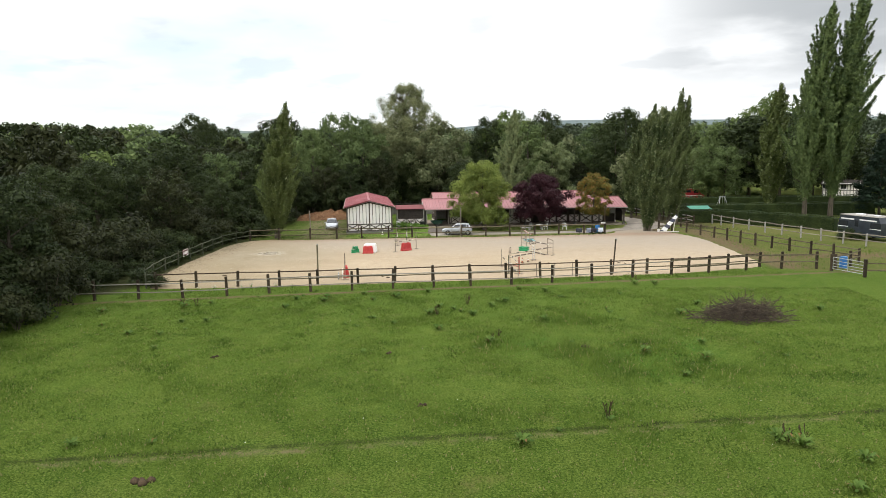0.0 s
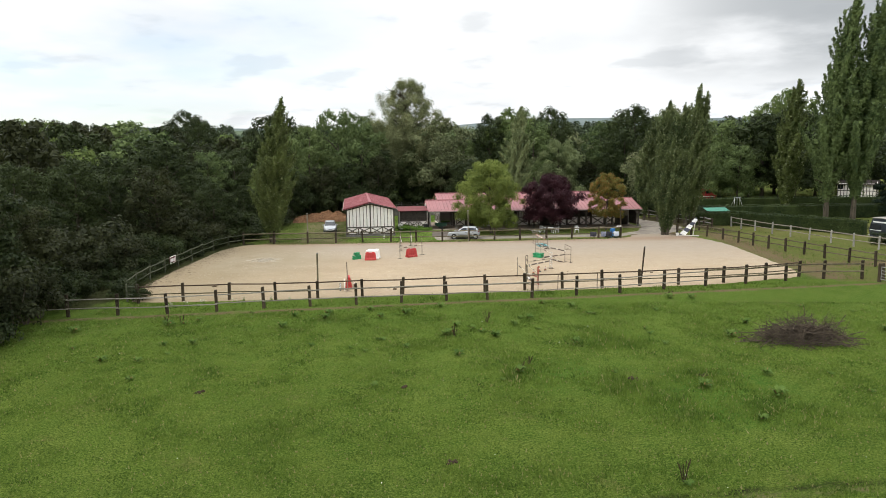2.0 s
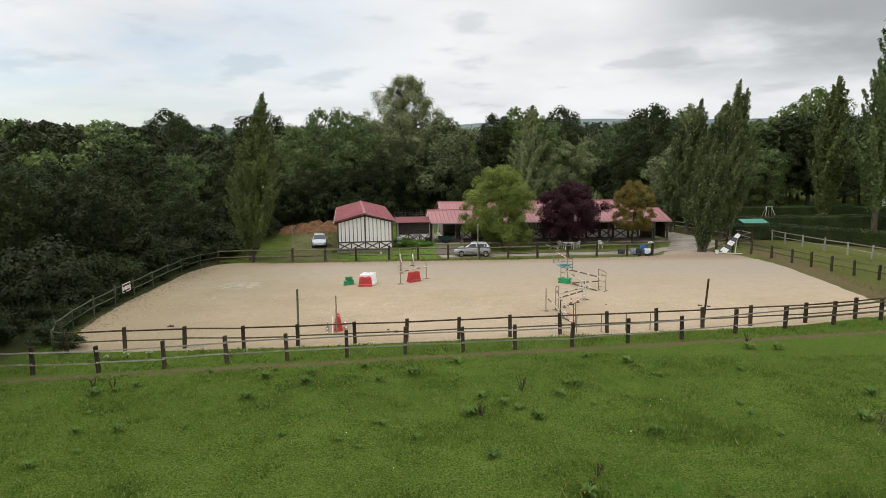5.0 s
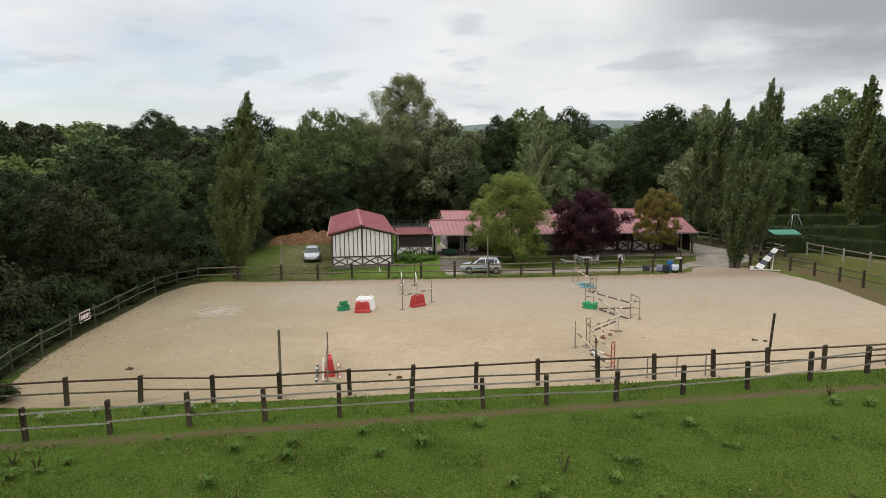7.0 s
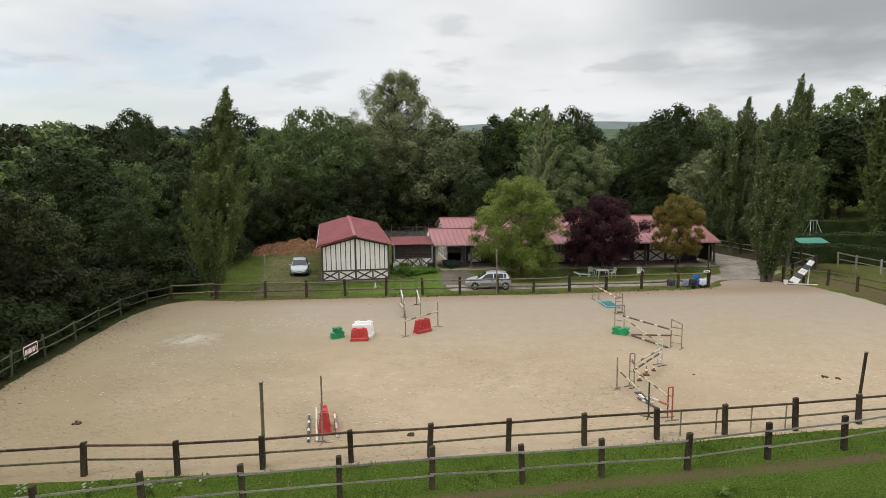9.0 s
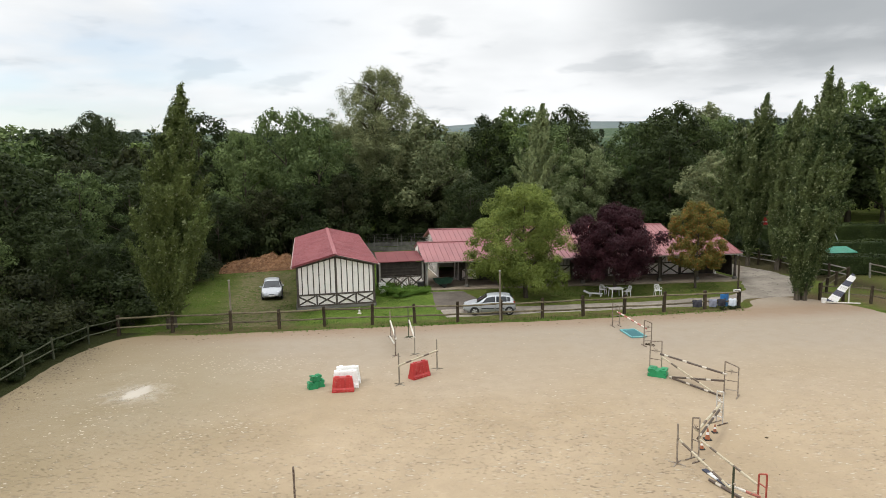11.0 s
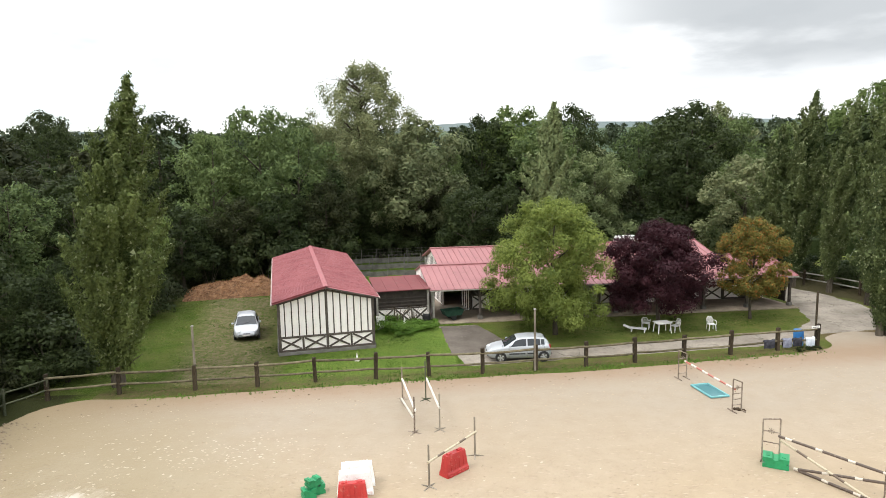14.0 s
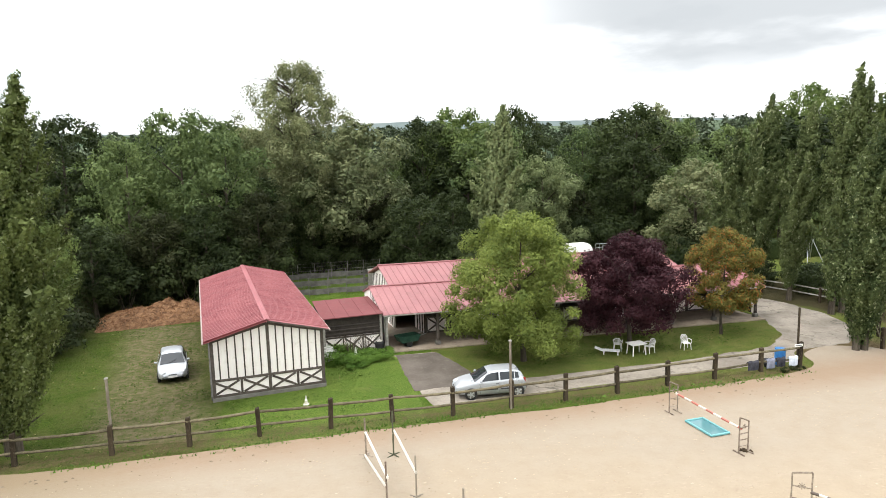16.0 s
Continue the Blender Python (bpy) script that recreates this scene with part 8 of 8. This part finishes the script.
# pieces of railing stored between the two near fences
for k in range(4):
    x = 6.9 + 1.45 * k
    solo("rail_stake", Geo().tube([(0, 0, 0), (0.005, 0, 0.6), (0.01, 0, 1.12)], 0.028, 6), RUST, "thin rusty stake standing against the arena rail", "stake", pose(x, 32.78 + 0.165 * (x - 6), 0.0, 0, 0.5, 10), "stakes at the rail")


# ---- weeds and grass ----
def dock(seed, n, spread, h):
    q = random.Random(seed)
    g = Geo()
    for i in range(n):
        a = i * 2.39996 + q.uniform(-0.3, 0.3)
        L = spread * q.uniform(0.6, 1.0)
        w = L * q.uniform(0.22, 0.34)
        rise = h * q.uniform(0.4, 1.0)
        c, s = math.cos(a), math.sin(a)
        pts = []
        for t, ww, zz in ((0.05, 0.15, 0.1), (0.4, 1.0, 0.75), (0.75, 0.8, 1.0), (1.0, 0.05, 0.8)):
            for e in (-1, 1):
                pts.append((c * L * t - s * w * ww * e / 2, s * L * t + c * w * ww * e / 2, 0.01 + rise * zz + (0.02 if e > 0 else 0)))
        g.add(pts, [(0, 1, 3, 2), (2, 3, 5, 4), (4, 5, 7, 6)])
    return g.mesh("dock_weed", LEAF_DOCK)


DOCKS = [dock(1, 22, 0.26, 0.20), dock(2, 34, 0.36, 0.30), dock(3, 16, 0.22, 0.15)]
BIG_DOCKS = [(-1.85, 25.4), (-3.3, 24.5), (-8.7, 22.1), (-8.7, 24.7), (-6.7, 25.2), (1.4, 22.5), (5.7, 24.2), (4.8, 22.9), (0.9, 20.6), (3.6, 20.4), (8.6, 27.6), (15.5, 30.1), (16.9, 30.0),
             (1.2, 20.9), (3.7, 20.4), (16.2, 20.6), (15.6, 14.4), (15.2, 2.2), (16.7, 1.2), (15.4, -0.8), (14.6, 2.6), (-20.5, 20.8), (4.7, 14.4), (15.0, 11.8)]
SMALL_DOCKS = [(-8.6, 25.9), (-4.3, 26.4), (-4.5, 25.1), (2.9, 21.3), (6.8, 28.4), (-6.2, 23.1), (9.7, 25.6), (0.2, 27.3), (-15.6, 22.8), (-14.9, 22.8), (-14.3, 23.5), (-14.6, 20.2), (-16.3, 23.5), (-15.7, 15.5),
               (-6.0, 18.4), (-2.4, 19.5), (1.8, 16.9), (5.2, 24.4), (9.4, 25.7), (18.0, 23.4), (-16.6, 15.4), (-12.8, 12.9), (5.9, 2.0), (18.4, 14.5), (-7.0, 1.5), (-9.7, 1.2), (12.4, 19.1), (23.0, 27.7), (13.4, 9.3), (9.2, 4.2), (7.2, 3.1)]
q = random.Random(12)
spots = BIG_DOCKS + SMALL_DOCKS
while len(spots) < 84:
    spots.append((q.uniform(-19, 26), q.uniform(12, 27)))
for i, (x, y) in enumerate(spots):
    if y > 28.4 + 0.2 * x:
        continue
    k = 1 if i < len(BIG_DOCKS) else i % 3
    s = q.uniform(0.95, 1.35) if i < len(BIG_DOCKS) else q.uniform(0.7, 1.2)
    solo("dock_weed", DOCKS[k], None, "clump of broad green dock leaves in the pasture", "weed", pose(x, y, 0.0, 0, 0, q.uniform(0, 360)) @ Matrix.Scale(s, 4), "dock weeds in the meadow")


UMBEL = worn("cream_flowers", (0.30, 0.31, 0.22), (0.48, 0.48, 0.38), 6, 0.9)


def cow_parsley(x, y, s, seed):
    r = random.Random(seed)
    t = thing("cow_parsley", "white-flowered cow parsley between the fences", "weed", pose(x, y, 0), "cow parsley by the fence")
    stems, heads, leaves_ = Geo(), Geo(), Geo()
    for i in range(7):
        a, l_ = r.uniform(0, 6.28), s * r.uniform(0.55, 1.0)
        c, d = math.cos(a), math.sin(a)
        e = (0.34 * s * c, 0.34 * s * d, l_)
        stems.tube([(0.03 * c, 0.03 * d, 0), (0.16 * s * c, 0.16 * s * d, l_ * 0.6), e], [0.009, 0.007, 0.004], 4, False)
        for k in range(7):
            b, rr = k * 0.9, 0.0 if k == 0 else 0.038
            heads.tube([(e[0] + rr * math.cos(b), e[1] + rr * math.sin(b), e[2]), (e[0] + rr * math.cos(b), e[1] + rr * math.sin(b), e[2] + 0.015)], [0.013, 0.009], 5)
        for k in range(3):
            b, w_ = a + r.uniform(-0.8, 0.8), s * r.uniform(0.15, 0.3)
            z_ = l_ * r.uniform(0.15, 0.5)
            u, q_ = (math.cos(b), math.sin(b)), (-math.sin(b) * w_ * 0.3, math.cos(b) * w_ * 0.3)
            leaves_.add([(0, 0, z_ * 0.6), (u[0] * w_ * 0.6 + q_[0], u[1] * w_ * 0.6 + q_[1], z_), (u[0] * w_ * 1.3, u[1] * w_ * 1.3, z_ * 0.9), (u[0] * w_ * 0.6 - q_[0], u[1] * w_ * 0.6 - q_[1], z_)], [(0, 1, 2, 3)])
    part("stem", stems, LEAF_DOCK, t, kind="stuff")
    part("flower_head", heads, UMBEL, t, "flat white flower heads", kind="stuff")
    part("foliage", leaves_, LEAF_DOCK, t, kind="stuff")


for i in range(11):
    cx_ = -19.5 + 9.5 * q.random()
    cow_parsley(cx_, 28.5 + 0.16 * (cx_ + 14) + q.uniform(-0.9, 0.4), q.uniform(0.28, 0.45), i)


def dead_weed(x, y, s):
    r = random.Random(int(x * 10))
    t = thing("dead_dock", "brown dried dock stalks in the pasture", "weed", pose(x, y, 0))
    for i in range(11):
        a, l = r.uniform(0, 6.28), r.uniform(0.5, 1.0) * s
        c, d = math.cos(a), math.sin(a)
        part("stalk", Geo().tube([(0.05 * c, 0.05 * d, 0), (0.18 * s * c, 0.18 * s * d, l * 0.6), (0.3 * s * c, 0.3 * s * d, l)], [0.012, 0.01, 0.018], 4, False), DEAD, t)


for x, y, s in ((9.2, 4.5, 0.7), (14.9, 2.6, 0.6), (15.4, 2.5, 0.65), (4.8, 14.7, 0.5), (5.2, 15.7, 0.55), (1.45, 20.6, 0.6), (3.2, 23.5, 0.7), (15.8, 31.0, 0.6), (-16.2, 23.3, 0.5), (-15.1, 23.0, 0.5)):
    dead_weed(x, y, s)


def grass():
    """Short blades and tufts over the turf, thicker where the meadow is rank."""
    r = np.random.default_rng(3)
    pts = []

    def scatter(n, x0, x1, y0, y1, test, hh, clump):
        x, y = r.uniform(x0, x1, n), r.uniform(y0, y1, n)
        keep = test(x, y)
        x, y = x[keep], y[keep]
        f = np.array([noise.noise((a * 0.35, b * 0.35, 1.0)) + 0.6 * noise.noise((a * 1.3, b * 1.3, 5.0)) for a, b in zip(x, y)])
        ok = r.random(len(x)) < 0.55 + 0.7 * f
        x, y, f = x[ok], y[ok], f[ok]
        pts.append(np.stack([x, y, hh * (0.7 + 0.6 * r.random(len(x)) + 0.9 * np.clip(f, 0, 1)), np.full(len(x), clump)], 1))

    scatter(400000, -26, 30, -2, 29, lambda x, y: (y < 28.2 + 0.2 * x) & (y < 31) & (x > -25 + 0.2 * np.abs(y - 27)), 0.05, 0.05)
    scatter(60000, -22, 28, 25, 38, lambda x, y: (y < 31.4 + 0.17 * x) & (y > 28.8 + 0.2 * x), 0.10, 0.05)
    scatter(24000, 3, 17, 7, 22, lambda x, y: (((x - 12) / 4.2) ** 2 + ((y - 11.4) / 3.4) ** 2 < 1) | (((x - 6.8) / 3.0) ** 2 + ((y - 14.2) / 1.6) ** 2 < 1) | (((x - 9.6) / 2.4) ** 2 + ((y - 19.6) / 1.6) ** 2 < 1), 0.15, 0.06)
    scatter(26000, -26, 22, 58, 84, lambda x, y: (y > 60.0 + 0.11 * x) & ((x < -4.2) | (x > 1.0) & (y > 65.6 + 0.09 * x)) & (y < 88) & ((x > -4) & (y < 70.6) | (x < -4) & ((x < -14.2) | (y < 64.2 + 0.2 * (x + 14)) | (x > -7.8) & (y < 70.4))), 0.03, 0.05)
    scatter(4000, -20, 19, 57.5, 63, lambda x, y: (y > 59.0 + 0.112 * x) & (y < 60.3 + 0.112 * x), 0.075, 0.06)
    scatter(14000, 28.5, 45, 36, 72, lambda x, y: (x > 30) & (x < 46 - (y - 40) * 0.36), 0.10, 0.06)
    scatter(70000, -24, 28, -4, 29, lambda x, y: (y < 27.6 + 0.2 * x) & (x > -24 + 0.2 * np.abs(y - 27)), 0.095, 0.06)
    p = np.concatenate(pts)
    n = len(p)
    a = r.uniform(0, 2 * math.pi, n)
    w = (0.014 + 0.024 * r.random(n))
    lean = r.normal(size=(n, 2)) * 0.4
    base = np.stack([p[:, 0], p[:, 1], np.zeros(n)], 1)
    side = np.stack([np.cos(a), np.sin(a), np.zeros(n)], 1) * w[:, None]
    top = base + np.stack([lean[:, 0] * p[:, 2], lean[:, 1] * p[:, 2], p[:, 2]], 1)
    v = np.stack([base - side, base + side, top + side * 0.2], 1).reshape(-1, 3)
    solo("grass", leaf_mesh("grass", v, BLADES, 3), None, "short grazed grass with ranker tufts", "grass", kind="stuff")
    # broader tufts in the yard and on the stable lawn, and weeds along the foot of the far rails
    for name, label, mat_, n, test, low, high in (
            ("lawn_tufts", "uneven tufts of mown grass round the buildings", BLADES, 60000, lambda x, y: (y > 60.4 + 0.1 * x) & ((x < -4.2) & ((x < -14.2) | (y < 64.2 + 0.2 * (x + 14)) | (x > -7.8) & (y < 70.4)) & (x > -24) | (x > 1.0) & (x < 20.5) & (y > 65.8 + 0.09 * x) & (y < 70.6 + 0.05 * x)), 0.03, 0.09),
            ("verge_weeds", "green weeds along the foot of the far rails", LEAF_NETTLE, 70000, lambda x, y: (np.abs(y - 59.55 - 0.105 * x) < 0.42) & (x > -19) & (x < 18.6), 0.06, 0.24)):
        x, y = r.uniform(-24, 21, n), r.uniform(57, 90, n)
        keep = test(x, y)
        x, y = x[keep], y[keep]
        f = np.array([noise.noise((a * 0.5, b * 0.5, 2.0)) + 0.7 * noise.noise((a * 1.7, b * 1.7, 6.0)) for a, b in zip(x, y)])
        ok = r.random(len(x)) < 0.40 + 1.0 * f
        x, y, f = x[ok], y[ok], np.clip(f[ok], 0, 1)
        m_ = len(x)
        a = r.uniform(0, 2 * math.pi, m_)
        hh = low + (high - low) * r.random(m_) * (0.35 + f)
        side = np.stack([np.cos(a), np.sin(a), np.zeros(m_)], 1) * (0.03 + 0.04 * r.random(m_))[:, None]
        base = np.stack([x, y, np.full(m_, 0.01)], 1)
        top = base + np.stack([r.normal(size=m_) * 0.06, r.normal(size=m_) * 0.06, hh], 1)
        v = np.stack([base - side, base + side, top], 1).reshape(-1, 3)
        solo(name, leaf_mesh(name, v, mat_, 3), None, label, "grass", kind="stuff")
    # small white flower heads
    k = 40
    x, y = r.uniform(-20, 16, k), r.uniform(0, 27, k)
    s = 0.014 + 0.016 * r.random(k)
    c = np.stack([x, y, np.full(k, 0.12)], 1)
    e1, e2 = np.array([1, 0, 0.2]), np.array([0, 1, 0.2])
    v = np.stack([c - e1 * s[:, None], c - e2 * s[:, None], c + e1 * s[:, None], c + e2 * s[:, None]], 1).reshape(-1, 3)
    solo("white_flowers", leaf_mesh("white_flowers", v, PLASTIC_WHITE), None, "scattered small white flower heads", "flowers", kind="stuff")


grass()


def sand_clods():
    """Dry crumbs thrown up by hooves, thicker where the arena is ridden."""
    r = np.random.default_rng(8)
    n = 30000
    x, y = r.uniform(-23.5, 28, n), 30 + 29 * r.random(n) ** 1.35
    f = np.array([noise.noise((a * 0.22, b * 0.22, 7.0)) + 0.7 * noise.noise((a * 0.9, b * 0.5, 3.0)) for a, b in zip(x, y)])
    ok = (r.random(n) < 0.30 + 0.75 * f) & (y > 31.6 + 0.17 * x) & (y < 57.6 + 0.09 * x) & (x > -24 + 0.09 * np.abs(y - 52)) & (x < 27.6)
    x, y = x[ok], y[ok]
    n = len(x)
    s = 0.018 + 0.035 * r.random(n) ** 2
    a = r.uniform(0, 6.28, n)
    base = np.stack([x, y, np.full(n, 0.028)], 1)
    ring = [base + np.stack([np.cos(a + k * 2.094) * s * 1.5, np.sin(a + k * 2.094) * s, np.zeros(n)], 1) for k in range(3)]
    top = base + np.stack([r.normal(size=n) * s * 0.3, r.normal(size=n) * s * 0.3, s * 0.55], 1)
    v = np.stack([ring[0], ring[1], top, ring[1], ring[2], top, ring[2], ring[0], top], 1).reshape(-1, 3)
    solo("sand_clods", leaf_mesh("sand_clods", v, CLOD, 3), None, "dry pale crumbs of sand thrown up by hooves", "sand", kind="stuff")


sand_clods()


def rim_clods():
    """Brown crumbs churned up along the far and left edge."""
    r = np.random.default_rng(18)
    n = 1300
    u = r.random(n)
    far = r.random(n) < 0.13
    x = np.where(far, -23 + 50 * u, -24.6 + np.abs(r.normal(size=n)) * 1.0)
    y = np.where(far, 58.7 + 0.0966 * x - np.abs(r.normal(size=n)) * 0.6, 33 + 22 * u)
    x = np.where(far, x, x + 0.012 * (y - 52) ** 2 * 0.3)
    keep = (y > 32) & ~(far & (x > 18))
    x, y = x[keep], y[keep]
    n = len(x)
    s = 0.02 + 0.05 * r.random(n) ** 2
    a = r.uniform(0, 6.28, n)
    base = np.stack([x, y, np.full(n, 0.028)], 1)
    ring = [base + np.stack([np.cos(a + k * 2.094) * s * 1.6, np.sin(a + k * 2.094) * s, np.zeros(n)], 1) for k in range(3)]
    top = base + np.stack([r.normal(size=n) * s * 0.3, r.normal(size=n) * s * 0.3, s * 0.7], 1)
    v = np.stack([ring[0], ring[1], top, ring[1], ring[2], top, ring[2], ring[0], top], 1).reshape(-1, 3)
    solo("churned_sand", leaf_mesh("churned_sand", v, CHURNED, 3), None, "brown churned crumbs along the arena edge", "sand", kind="stuff")


rim_clods()


def puddles():
    """One shallow puddle and many hoof prints, the sky's glint in them drawn as pale colour."""
    g = Geo()
    k = 110
    for i in range(k):
        a = 2 * math.pi * i / k
        ca, sa = math.cos(a), math.sin(a)
        q = 1.0 + 0.3 * noise.noise((ca * 1.3, sa * 1.3, 2.0)) + 0.34 * noise.noise((ca * 4, sa * 4, 5.0)) + 0.26 * noise.noise((ca * 11, sa * 11, 9.0))
        g.v.append((0.55 * q * ca, 0.95 * q * sa, 0))
    g.f.append(tuple(range(k)))
    solo("water_puddle", g, SKY_PALE_WATER, "shallow puddle mirroring the sky, partly by its pale colour", "puddle", pose(-17.95, 46.8, 0.037, 0, 0, -14), kind="structure")
    r = np.random.default_rng(28)
    x, y = [], []
    for cx, cy, sx, sy, n in ((-13.2, 51.0, 2.0, 1.0, 170), (-17.6, 46.2, 1.6, 2.6, 130), (-19.5, 50.5, 2.2, 1.6, 60), (-12.2, 42.5, 1.6, 1.2, 70), (-19.0, 41.5, 1.4, 2.0, 60), (-6.0, 50.0, 3.0, 1.8, 50), (6.0, 44.0, 6.0, 4.0, 90), (-8.0, 37.0, 6.0, 1.8, 150), (14.0, 40.0, 5.0, 2.0, 120)):
        x.append(r.normal(cx, sx, n))
        y.append(r.normal(cy, sy, n))
    x, y = np.concatenate(x), np.concatenate(y)
    keep = (y > 32.2 + 0.17 * x) & (y < 57 + 0.09 * x) & (x > -22.5) & (x < 27)
    x, y = x[keep], y[keep]
    n = len(x)
    a = r.normal(0.15, 0.5, n)
    L, W = 0.04 + 0.06 * r.random(n), 0.025 + 0.035 * r.random(n)
    c = np.stack([x, y, np.full(n, 0.035)], 1)
    e1 = np.stack([np.cos(a) * L, np.sin(a) * L, np.zeros(n)], 1)
    e2 = np.stack([-np.sin(a) * W, np.cos(a) * W, np.zeros(n)], 1)
    v = np.stack([c - e1, c - e2, c + e1, c + e2], 1).reshape(-1, 3)
    solo("dry_prints", leaf_mesh("dry_prints", v, PRINT_GLINT), None, "pale hoof prints scattered over the sand, sky glint in their colour", "hoof prints", kind="stuff")


puddles()
